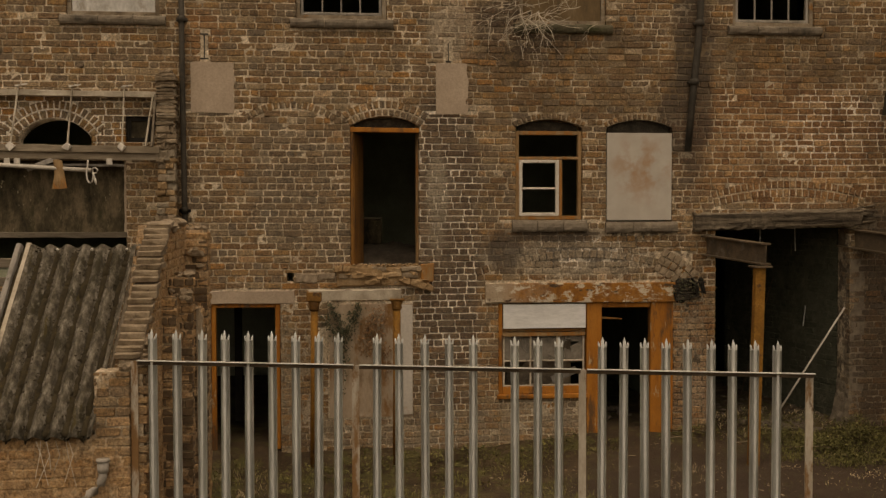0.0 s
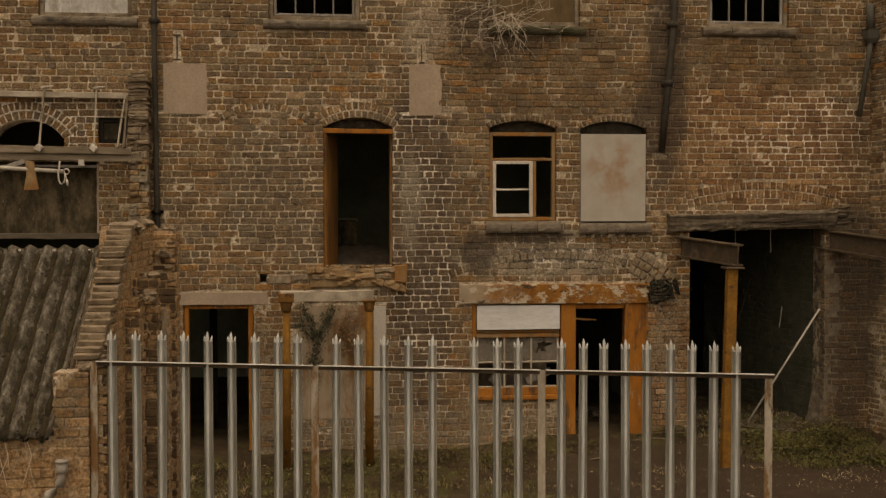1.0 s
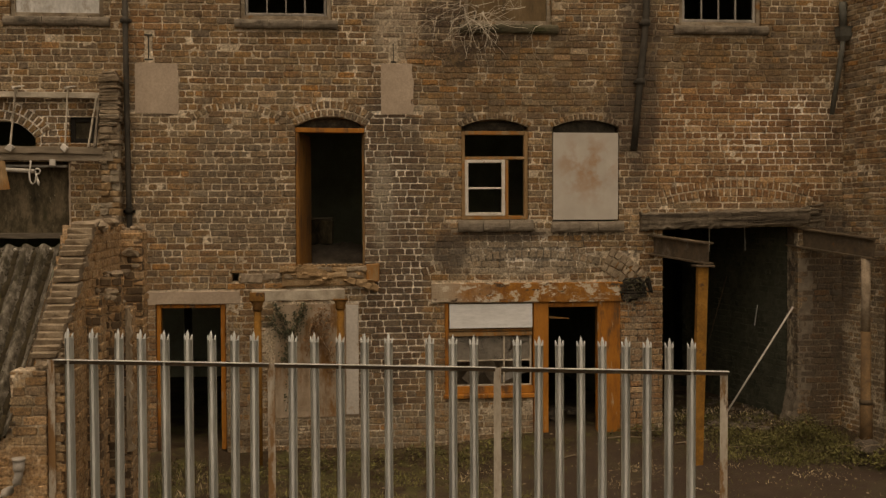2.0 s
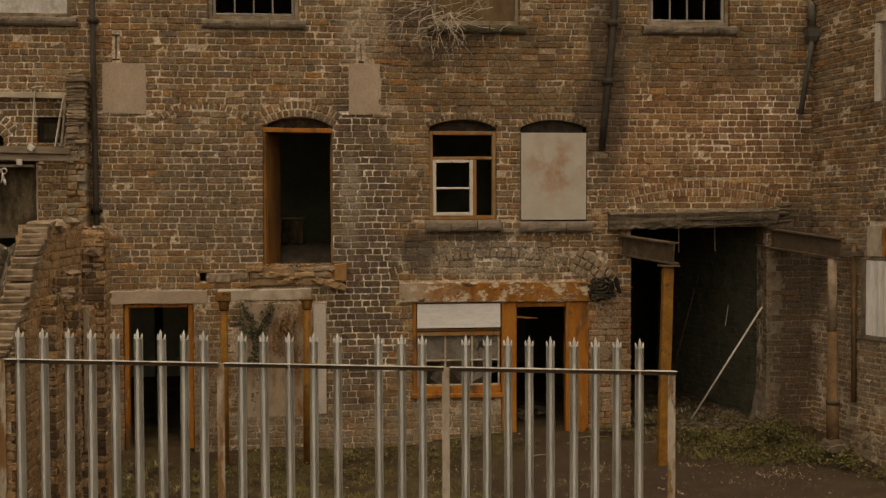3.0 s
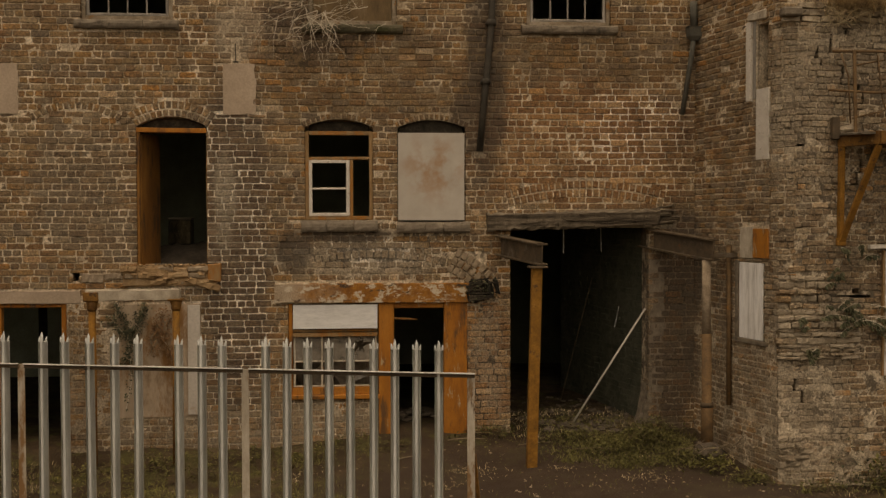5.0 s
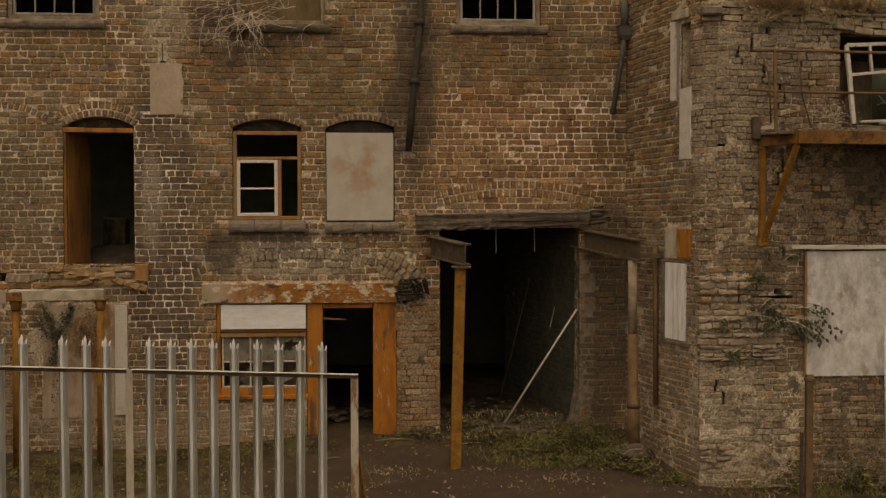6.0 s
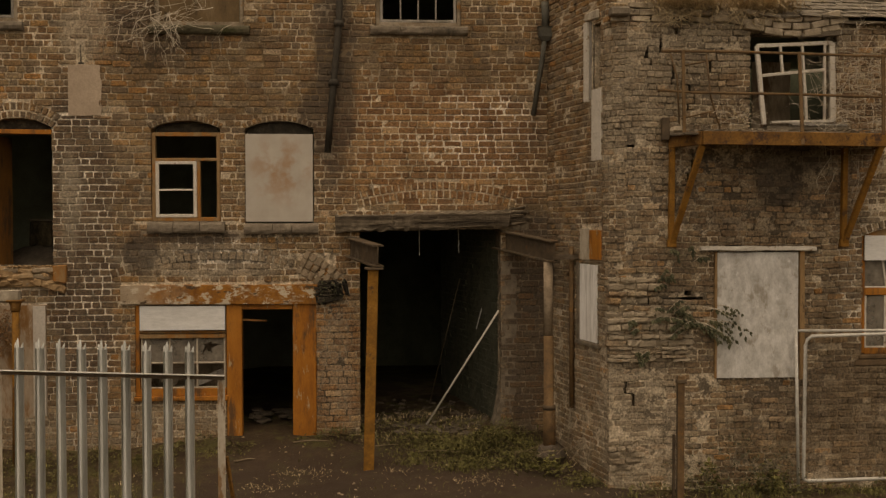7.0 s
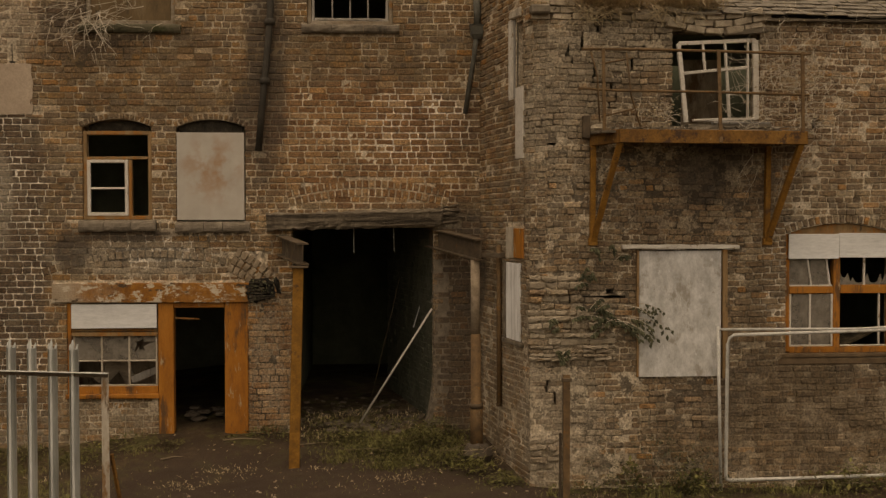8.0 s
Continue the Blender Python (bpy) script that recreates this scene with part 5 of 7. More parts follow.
pipe = downpipe([(7.65, -0.1, 5.6), (7.62, -0.1, 5.35), (7.5, -0.09, 4.58)], 0.034, "grey downpipe with hopper head in the corner", ())
s = Shape()
for z, r in ((5.57, 0.045), (5.63, 0.085), (5.74, 0.095), (5.76, 0.105)):
    s.v += [(7.66 + sx * r, -0.1 + sy * r * 0.8, z) for sx, sy in ((-1, -1), (1, -1), (1, 1), (-1, 1))]
s.f += [(i * 4 + j, i * 4 + (j + 1) % 4, i * 4 + 4 + (j + 1) % 4, i * 4 + 4 + j) for i in range(3) for j in range(4)] + [(3, 2, 1, 0), (12, 13, 14, 15)]
part("hopper", s, LEADGREY, pipe)
part("outlet", Shape().tube([(7.67, -0.06, 5.75), (7.66, -0.06, 6.1)], 0.05, 8), LEADGREY, pipe)
for ob in pipe.children:
    ob.data.materials[0] = LEADGREY

# bricks jumbled at the broken end of the shop-front arch
tumbled = [Shape().box(-0.051, 0.051, 0, 0.06, -0.036, 0.036, 0.006, None, 0.004).mesh("brick", COPING) for _ in range(4)]
for i in range(18):
    row, k = i // 6, i % 6
    ob = new("brick", random.choice(tumbled))
    ob.parent = wall_main
    ob.matrix_basis = pose(4.37 + 0.079 * k + 0.054 * row, -0.02 - random.uniform(0, 0.014), 2.525 - 0.036 * k - 0.004 * k * k + 0.1 * row, random.uniform(-4, 4), 118 + 3 * k + random.uniform(-4, 4), random.uniform(-5, 5))

# landing stub, columns and panel under the upper doorway
land = thing("landing_stub", (0.7, -0.05, 2.3), "broken brick landing left under the upper doorway", "landing", kind="structure")
part("bed", Shape().beam((0.1, 0.04, 2.43), (1.3, 0.04, 2.44), 0.16, 0.24, 10, 0.01, 0.012), LANDING, land, "dark earth and mortar behind the stones")
for z, h, x0, x1 in ((2.5, 0.085, 0.06, 1.2), (2.415, 0.08, 0.12, 1.16), (2.335, 0.075, 0.2, 1.0)):
    x = x0
    while x < x1 - 0.05:
        w = min(random.uniform(0.1, 0.34), x1 - x)
        y = -0.06 + random.uniform(-0.03, 0.03)
        hh = h * random.uniform(0.75, 1.0)
        if random.random() > 0.1:
            part("stone", Shape().beam((x + 0.006, y + 0.06, z + hh / 2), (x + w - 0.006, y + 0.06 + random.uniform(-0.02, 0.02), z + hh / 2 + random.uniform(-0.012, 0.012)), 0.13, hh, 4, 0.009, 0.016), random.choice((LANDING, LANDING, COPING)), land)
        x += w
part("end_block", Shape().box(1.19, 1.36, -0.06, 0.1, 2.38, 2.6, 0.012, None, 0.014), TANFRAME, land)
for i in range(4):
    part("stone", Shape().beam((0.95 + 0.1 * i, -0.04, 2.40 - 0.03 * i), (1.045 + 0.1 * i, -0.04, 2.36 - 0.03 * i), 0.12, 0.085, 3, 0.01, 0.016), LANDING, land)
for x0, x1, z0, z1 in ((-0.43, -0.16, 2.36, 2.49), (-0.15, 0.08, 2.4, 2.5)):
    part("rendered_block", Shape().beam((x0, 0.02, (z0 + z1) / 2), (x1, 0.02, (z0 + z1) / 2), 0.07, z1 - z0, 6, 0.01, 0.02), ROUGHRENDER, land)
s = Shape()
for _ in range(26):
    s.rock((random.uniform(0.12, 1.3), 0.0 + random.uniform(-0.05, 0.03), random.uniform(2.36, 2.52)), random.uniform(0.03, 0.07), 0.45, 0.45)
for _ in range(40):
    s.rock((random.uniform(0.3, 1.2), random.uniform(-0.08, 0.15), 2.59), random.uniform(0.01, 0.03), 0.6, 0.35)
solid("landing_rubble", s, LANDING, "crumbled brown stone and mortar under the upper doorway", "rubble", kind="stuff")
solid("landing_beam", Shape().beam((-0.26, -0.5, 2.235), (0.9, -0.5, 2.24), 0.14, 0.135, 12, 0.008, 0.01), PALEWOOD, "grey weathered beam lying across two iron columns", "beam")
for x in (-0.19, 0.845):
    col = thing("iron_column", (x, -0.5, 0.1), "slender rusty cast-iron column with moulded capital", "column", "columns under the landing")
    part("shaft", Shape().tube([(x - 0.005, -0.5, ground_z(x, -0.5) - 0.03), (x, -0.5, 1.2), (x, -0.5, 2.06)], [0.055, 0.05, 0.046], 12), RUSTOCHRE, col)
    cap = part("capital", Shape().tube([(x, -0.5, 2.04), (x, -0.5, 2.07), (x, -0.5, 2.1), (x, -0.5, 2.17)], [0.05, 0.066, 0.06, 0.085], 12), RUST, col)
    part("cap_plate", Shape().box(x - 0.095, x + 0.095, -0.59, -0.41, 2.165, 2.28 if x < 0 else 2.19, 0.008), RUST, cap)
rows = [[(0.0 + 1.085 * j / 16, -0.006 + 0.008 * noise.noise((j * 0.5, i * 0.5, 2)), 0.6 + 1.48 * i / 18) for j in range(17)] for i in range(19)]
pan = thing("infill_panel", (0.5, 0, 0.6), "stained rendered panel filling a former opening", "panel", kind="structure")
part("render", Shape().sheet(rows, (0, 0.03, 0)), PANELRENDER, pan)
part("pale_strip", Shape().box(0.92, 1.08, -0.035, -0.012, 0.63, 2.07, 0.004, None, 0.003), BOARD, pan)
ivy = thing("ivy", (0.1, -0.1, 1.5), "dark ivy hanging on the rendered panel", "ivy")
s, d, st = Shape(), Shape(), Shape()
for strand, leafy, n in (([(0.02, 2.1), (0.1, 1.9), (0.2, 1.72), (0.17, 1.5), (0.1, 1.3)], s, 210), ([(0.36, 2.08), (0.32, 1.9), (0.2, 1.72)], s, 130), ([(-0.1, 1.95), (0.02, 1.8), (0.17, 1.62)], s, 70), ([(0.17, 1.5), (0.2, 1.1), (0.12, 0.7)], s, 26),
                         ([(0.6, 2.04), (0.52, 1.8), (0.6, 1.62), (0.72, 1.45), (0.75, 1.2)], d, 170), ([(0.52, 1.8), (0.44, 1.62), (0.46, 1.45)], d, 70), ([(0.72, 2.0), (0.66, 1.8), (0.6, 1.62)], d, 60)):
    st.tube([(x, -0.02, z) for x, z in strand], 0.006, 5)
    for _ in range(round(n * 1.7)):
        t = random.random() * (len(strand) - 1)
        k, f = int(t), t % 1
        x, z = (strand[k][i] + (strand[k + 1][i] - strand[k][i]) * f for i in (0, 1))
        leafy.leaf((x + random.gauss(0, 0.045), -0.02 - random.random() * 0.05, z + random.gauss(0, 0.03)), (random.gauss(0, 0.6), -0.5, -0.7), random.uniform(0.02, 0.042), 0.8)
part("leaves", s, LEAF, ivy)
part("dead_foliage", d, DEADLEAF, ivy, "brown withered leaves")
part("stem", st, TWIG, ivy)

# passage: timber lintel, steel beams and posts
s = Shape().beam((4.86, 0.03, 3.135), (7.2, 0.03, 3.205), 0.3, 0.235, 40, 0.016, 0.03)
for i in range(14):
    x, z = random.uniform(4.9, 6.6), random.uniform(3.08, 3.26)
    s.beam((x, -0.125, z), (x + random.uniform(0.3, 0.9), -0.125, z + random.uniform(0.0, 0.03)), 0.02, random.uniform(0.012, 0.03), 5, 0.005, 0.004, (0, 0, 1), 0.4)
for i in range(6):
    z = 3.12 + 0.04 * i
    s.beam((7.18, -0.02 + 0.03 * (i % 3), z), (7.36 + random.uniform(0, 0.14), -0.04, z + random.uniform(-0.02, 0.05)), 0.06, 0.04, 4, 0.008, 0.01, (0, 0, 1), 0.5)
solid("passage_lintel", s, DARKBEAM, "massive charred timber beam over the passage", "beam", kind="structure")


def joist(p0, p1, w, h, label):
    p0, p1 = Vector(p0), Vector(p1)
    ob = thing("steel_joist", p0, label, "steel beam")
    up = Vector((0, 0, 1))
    part("top_flange", Shape().beam(p0 + up * (h / 2 - 0.01), p1 + up * (h / 2 - 0.01), w, 0.02, 4, 0.001, 0.002), RUSTDARK, ob)
    part("web", Shape().beam(p0, p1, 0.014, h - 0.04, 4, 0.001, 0.002), RUSTDARK, ob)
    part("bottom_flange", Shape().beam(p0 - up * (h / 2 - 0.01), p1 - up * (h / 2 - 0.01), w, 0.02, 4, 0.001, 0.002), RUSTDARK, ob)
    return ob


joist((5.03, 0.1, 2.83), (5.40, -1.17, 2.745), 0.15, 0.27, "rusty steel joist from the wall to a post")
joist((7.04, 0.25, 2.93), (7.62, -1.06, 2.785), 0.16, 0.27, "rusty steel joist beside the side wall")
solid("tie_bar", Shape().beam((7.6, -1.02, 2.72), (7.93, -1.04, 2.72), 0.05, 0.06, 3, 0.003, 0.004), RUSTDARK, "short rusty bar tying the joist to the flank", "steel bar")
post = thing("steel_post", (5.34, -1.11, 0.1), "orange rusted steel post standing on the bare earth", "post")
part("shaft", Shape().beam((5.275, -1.11, 0.05), (5.342, -1.11, 2.57), 0.13, 0.1, 6, 0.0015, 0.006, (0, 1, 0)), RUSTOCHRE, post)
part("cap_plate", Shape().box(5.235, 5.465, -1.22, -1.0, 2.575, 2.6, 0.004), RUSTDARK, post)
post = thing("iron_post", (7.53, -0.97, 0.3), "round iron post, pale above and rusty below", "post")
part("upper_shaft", Shape().tube([(7.552, -0.97, 1.72), (7.55, -0.97, 2.655)], 0.058, 12), ROUGHRENDER, post)
part("lower_shaft", Shape().tube([(7.57, -0.97, 0.2), (7.565, -0.97, 0.8), (7.56, -0.97, 0.81), (7.557, -0.97, 1.72)], [0.08, 0.08, 0.066, 0.064], 12), RAILRUST, post)
part("collar", Shape().tube([(7.565, -0.97, 0.78), (7.565, -0.97, 0.84)], 0.085, 12), RUSTDARK, post)
# ragged render on the jamb of the passage
rows = [[(7.085 - 0.16 * max(0.0, 1 - i / 13) ** 2 + 0.035 * noise.noise((j * 0.9, i * 0.8, 31)) + 0.02 * noise.noise((j * 2.1, i * 2.3, 3)), 0.0 + 0.05 * j, 0.25 + 2.4 * i / 36) for j in range(8)] for i in range(37)]
solid("jamb_render", Shape().sheet(rows, (0.2, 0, 0)), STONE, "ragged dirty render left on the passage jamb", "render", kind="structure")
solid("white_pole", Shape().tube([(7.06, 0.12, 1.955), (6.08, 0.2, 0.395)], 0.014, 8), BOARD, "long white pole leaning against the passage jamb", "pole")
solid("cable", Shape().tube([(6.66, 1.6, 2.3), (6.5, 1.7, 1.6), (6.22, 1.8, 0.42)], 0.008, 6), RUSTDARK, "grey cable hanging in the dark passage", "cable")
solid("wire", Shape().tube([(6.0, 0.5, 3.05), (6.0, 0.5, 2.7)], 0.006, 5), GREYSTEEL, "short wire hanging from the passage ceiling", "wire", "hanging wires")
solid("wire", Shape().tube([(6.55, 0.6, 3.05), (6.56, 0.6, 2.72)], 0.006, 5), GREYSTEEL, "short wire hanging from the passage ceiling", "wire", "hanging wires")
solid("wire", Shape().tube([(6.95, 1.1, 1.95), (6.84, 0.95, 1.62)], 0.008, 5), GREYSTEEL, "bent wire sticking out in the passage", "wire", "hanging wires")


# ---- wing beside the yard ----
WINGF = Matrix.Translation((0, -1.95, 0))
SIDE = Matrix.Translation((7.7, 0, 0)) @ Matrix.Rotation(radians(-78.4), 4, "Z")
BED = 0.0745


def crack(x, top, n, drift):
    """A stepped crack that falls from joint to joint."""
    out, k = [], round((top - PHASE) / BED)
    for _ in range(n):
        h = random.choice((1, 1, 2))
        zt, zb = PHASE + (k + 0.5) * BED, PHASE + (k + 0.5 - h) * BED
        out.append((x, x + random.uniform(0.006, 0.03), zb, zt))
        x2 = x + random.gauss(drift, 0.09)
        out.append((min(x, x2), max(x, x2) + 0.01, zb, zb + random.uniform(0.006, 0.016)))
        x, k = x2, k - h
    return out


CRACKS = crack(8.55, 5.2, 7, 0.06) + crack(8.9, 5.38, 4, -0.04) + crack(9.45, 5.2, 3, 0.03) + crack(8.4, 2.0, 2, 0.05) + crack(9.1, 3.9, 3, 0.02) + crack(8.3, 1.2, 3, -0.02)
WB, BW, RW = (9.39, 10.40, 1.294, 2.80), (9.80, 10.85, 4.27, 5.40), (11.19, 12.55, 1.50, 2.99)
gaps = [rect(*c) for c in CRACKS] + [rect(8.72, 8.86, 2.245, 2.262), rect(8.84, 9.02, 2.238, 2.266), rect(9.0, 9.24, 2.228, 2.268), rect(8.5, 8.63, 2.18, 2.33), rect(8.28, 8.4, 4.03, 4.07), rect(8.15, 8.22, 0.35, 0.45), rect(9.02, 9.1, 2.28, 2.34), rect(11.5, 11.58, 4.24, 4.37), rect(8.0, 8.282, 2.5, 5.5), rect(*WB), rect(*BW), rect(*RW), segment(11.87, 0.68, 2.985, 0.13)]
skips = [rect(8.1, 9.12, 1.5, 2.1), rect(8.1, 8.7, 2.1, 2.5), rect(8.1, 8.5, 0.2, 0.62), ring_hole(11.87, 0.68, 2.985, 0.13, ((0.11, 1),)), rect(11.1, 12.65, 1.42, 1.5), rect(9.2, 10.58, 2.8, 2.87), rect(11.44, 11.5, 4.25, 4.36)]
wing_front = brick_wall("wall_wing_front", "ruinous greyish brick front of the side wing", WINGF, 8.1, 13.6, -0.3, 5.5, gaps, skips, 0.34, (8.1, 9.4, 0.3, 5.4), wear=0.007, loose=0.008, wave=0.014, missing=0.012, joint=0.013, course=BED, long_=0.212,
                        smear=lambda u, z: 0.010 if u < 9.3 and z < 1.4 else 0.005 if z < 0.8 else 0.008 if 8.9 < u < 11.0 and 3.0 < z < 4.1 else 0.004 if u < 8.9 or z < 1.4 else 0.001, rough=1.0)
z = 1.5
while z < 2.08:
    h, x = random.uniform(0.04, 0.085), 8.09 + random.uniform(-0.02, 0.02)
    while x < 9.1 - 0.25 * (z - 1.5):
        w = random.uniform(0.16, 0.3) if x < 8.2 else random.choice((0.1, 0.15, 0.21, 0.3))
        y, g = -1.93 + random.uniform(-0.035, 0.03), random.uniform(0.006, 0.016)
        st = Shape().beam((x + 0.005, y, z + h / 2 + random.uniform(-0.006, 0.006)), (min(9.16, x + w) - 0.005, y + random.uniform(-0.02, 0.02), z + h / 2 + random.uniform(-0.01, 0.01)), 0.1, h - g, 5, 0.008, 0.014)
        part("stone", st, random.choice((PALESTONE, PALESTONE, PALESTONE, TOPBRICK, BRICK_ONE)), wing_front)
        x += w
    z += h
# pocket of loose stones and bricks over the layered courses, rubble at the corner
for z0, z1, x1 in ((2.1, 2.5, 8.68), (0.2, 0.6, 8.48)):
    z = z0
    while z < z1 - 0.03:
        h, x = random.uniform(0.055, 0.1), 8.09
        while x < x1:
            w = random.uniform(0.1, 0.26)
            y = -1.93 + random.uniform(-0.03, 0.05)
            st = Shape().beam((x + 0.008, y, z + h / 2), (min(x + w, x1 + 0.06) - 0.008, y + random.uniform(-0.02, 0.02), z + h / 2 + random.uniform(-0.012, 0.012)), 0.12, h - 0.012, 4, 0.01, 0.02)
            part("stone", st, random.choice((PALESTONE, PALESTONE, BRICK_ONE)), wing_front)
            x += w
        z += h
arch_ring(wing_front, WINGF, 11.87, 0.68, 2.985, 0.13, 0.11, 19)
gaps = [rect(1.14, 1.68, 1.68, 2.64), rect(1.52, 1.74, 4.75, 5.55), rect(1.794, 2.1, 2.5, 5.5)]
skips = [rect(1.2, 1.85, 2.68, 3.1), rect(1.28, 1.54, 4.62, 5.72), rect(1.5, 1.78, 3.9, 4.75)]
brick_wall("wall_wing_side", "narrow brick flank of the side wing, patched and limewashed", SIDE, 0.0, 1.97, -0.3, 6.9, gaps, skips, 0.34, (0.3, 2.0, 1.0, 5.5), wear=0.007, loose=0.005, wave=0.006, missing=0.006, joint=0.014, course=BED, long_=0.212, smear=lambda u, z: 0.004 if z < 2.0 else -0.002, rough=0.9)
T0 = SIDE @ Vector((1.794, 0, 0))
brick_wall("wall_wing_quoin", "rounded brick corner between the wing's flank and front", Bend(T0.x + 0.24 * math.cos(radians(11.6)), T0.y + 0.24 * math.sin(radians(11.6)), 0.24, radians(191.6)), -0.015, 0.24 * radians(78.4) + 0.02, 2.5, 5.5, [], [], 0.15, None, 0.007, 0.006, 0.006, 0.01, joint=0.013, course=BED, long_=0.17, smear=lambda u, z: -0.003, rough=0.7)
solid("wing_floor", Shape().box(8.3, 13.6, -1.6, 3.0, 3.75, 3.95, 0.01), PLASTER, "dusty upper floor inside the wing", "floor", kind="structure")
# the back room's shade is painted into this wall's dark plaster
solid("wall_wing_back", Shape().box(7.75, 13.6, 3.0, 3.3, -0.3, 7.6, 0.01), SHADEWALL, "back wall of the wing, coloured dark for shade", "wall", kind="structure")
solid("wall_wing_end", Shape().box(13.6, 13.9, -1.95, 3.3, -0.3, 6.2, 0.01), PLASTER, "plain end wall of the wing", "wall", kind="structure")
# stops short of the back wall so some sky lights the room
solid("wing_ceiling", Shape().box(8.35, 13.6, -1.6, 2.7, 5.62, 5.7, 0.01), PLASTER, "ceiling of the wing, cut short at the back to let light in", "ceiling", kind="structure")

# slate roof
roof = thing("wing_roof", (11.5, -2, 5.5), "sagging roof of grey mossy slates over the wing", "roof", kind="structure")
part("roof_deck", Shape().sheet([[(8.3, -1.7, 5.62), (9.9, -1.85, 5.59), (13.7, -1.95, 5.52)], [(8.3, 0.6, 6.82), (9.9, 0.6, 6.82), (13.7, 0.6, 6.82)]], (0, 0.03, -0.05)), DARKBEAM, roof)
eave = Shape().beam((10.9, -2.0, 5.52), (13.7, -2.0, 5.51), 0.05, 0.035, 14, 0.004)
part("eaves_board", eave, DARKBEAM, roof)
slates = [Shape().box(-0.115, 0.115, -0.001, 0.3, -0.006, 0.014, 0.003, None, 0.008).mesh("slate", SLATE) for _ in range(4)]
for r in range(12):
    y, z = -2.06 + 0.14 * r, 5.54 + 0.0695 * r
    for i in range(15):
        x = 10.0 + 0.25 * i + (0.125 if r % 2 else 0)
        if x < 10.35 + 0.05 * r and random.random() < 0.4:
            continue
        ob = new("slate", random.choice(slates))
        ob.parent = roof
        ob.matrix_parent_inverse = Matrix.Translation((-11.5, 2, -5.5))
        ob.matrix_basis = pose(x + random.uniform(-0.01, 0.01), y, z + 0.012 + 0.02 * math.sin(x * 1.3) + random.uniform(0, 0.008), 20 + random.uniform(-3, 3), random.uniform(-3, 3), random.uniform(-5, 5))
# loose coping on the broken wall head
cop = thing("wall_head", (9.3, -1.8, 5.5), "broken top courses of loose grey bricks", "brickwork", kind="structure")
bl = [Shape().box(-0.11, 0.11, -0.055, 0.055, 0, 0.072, 0.008, None, 0.007).mesh("brick", TOPBRICK) for _ in range(4)]
for row in range(3):
    for i in range(9 - row * 2):
        x = 8.25 + 0.235 * i + 0.1 * row + random.uniform(-0.015, 0.015)
        if row == 0 and i % 4 == 3:
            continue
        ob = new("brick", random.choice(bl))
        ob.parent = cop
        ob.matrix_parent_inverse = Matrix.Translation((-9.3, 1.8, -5.5))
        ob.matrix_basis = pose(x, -1.88 + random.uniform(-0.03, 0.02), 5.51 + row * 0.084, random.uniform(-3, 3), random.uniform(-4, 4), random.uniform(-7, 7))
for i in range(5):
    ob = new("brick", random.choice(bl))
    ob.parent = cop
    ob.matrix_parent_inverse = Matrix.Translation((-9.3, 1.8, -5.5))
    ob.matrix_basis = pose(9.45 + 0.2 * i, -1.93, 5.52 - 0.03 * (i % 3), 0, 14 + random.uniform(-14, 10), random.uniform(-8, 8))
# courses that sag over the crooked window
for row in range(3):
    for i in range(5):
        x = 9.82 + 0.236 * i + 0.1 * (row % 2)
        ob = new("brick", random.choice(bl))
        ob.parent = cop
        ob.matrix_parent_inverse = Matrix.Translation((-9.3, 1.8, -5.5))
        ob.matrix_basis = pose(x, -1.955 - random.uniform(0, 0.02), 5.39 + 0.082 * row - 0.07 * math.sin(math.pi * min(1, max(0, (x - 9.8) / 1.0))) + 0.03, random.uniform(-5, 5), 11 * math.cos(math.pi * min(1, max(0, (x - 9.8) / 1.0))) + random.uniform(-5, 5), random.uniform(-6, 6))
s = Shape().box(8.1, 8.33, -2.06, -1.75, 5.56, 5.66, 0.02, None, 0.01)
solid("pad_stone", s, STONE, "dark pad stone on the wing's corner", "stone", kind="structure")

# boarded doorway
win = thing("window_8", (9.9, -1.97, 1.29), "tall opening closed with a weathered white board", "window", kind="structure")
part("board", Shape().box(9.40, 10.385, -1.985, -1.955, 1.30, 2.795, 0.004, None, 0.004), WHITEBOARD, win)
part("side_post", Shape().beam((10.44, -1.96, 1.28), (10.43, -1.96, 2.81), 0.06, 0.08, 8, 0.004, 0.006, (0, 1, 0)), TANFRAME, win)
part("side_post", Shape().beam((9.385, -1.965, 1.3), (9.385, -1.965, 2.8), 0.025, 0.06, 8, 0.003, 0.004, (0, 1, 0)), TANFRAME, win)
part("head_batten", Shape().beam((9.19, -2.0, 2.845), (10.59, -2.0, 2.84), 0.07, 0.05, 10, 0.006), OLDWHITE, win)

# right-hand arched window with four lights
win = thing("window_9", (11.87, -1.85, 1.5), "arched mullioned window, orange frame, boarded head, broken panes", "window", kind="structure")
for a, b, c, d in ((11.19, 11.255, 1.57, 2.99), (12.49, 12.55, 1.57, 2.99), (11.80, 11.885, 1.6, 2.72), (11.255, 12.49, 1.555, 1.63), (11.255, 11.8, 2.27, 2.355), (11.885, 12.49, 2.27, 2.37)):
    part("frame_bar", Shape().box(a, b, -1.88, -1.78, c, d, 0.006, None, 0.003), ORANGEPAINT, win)
part("head_board", Shape().box(11.23, 11.845, -1.925, -1.9, 2.69, 2.985, 0.003, None, 0.006), CLEANBOARD, win, "white board nailed over the head")
part("head_board", Shape().box(11.85, 12.53, -1.92, -1.895, 2.70, 2.995, 0.003, None, 0.006), CLEANBOARD, win, "white board nailed over the head")
s = Shape()
k = 12
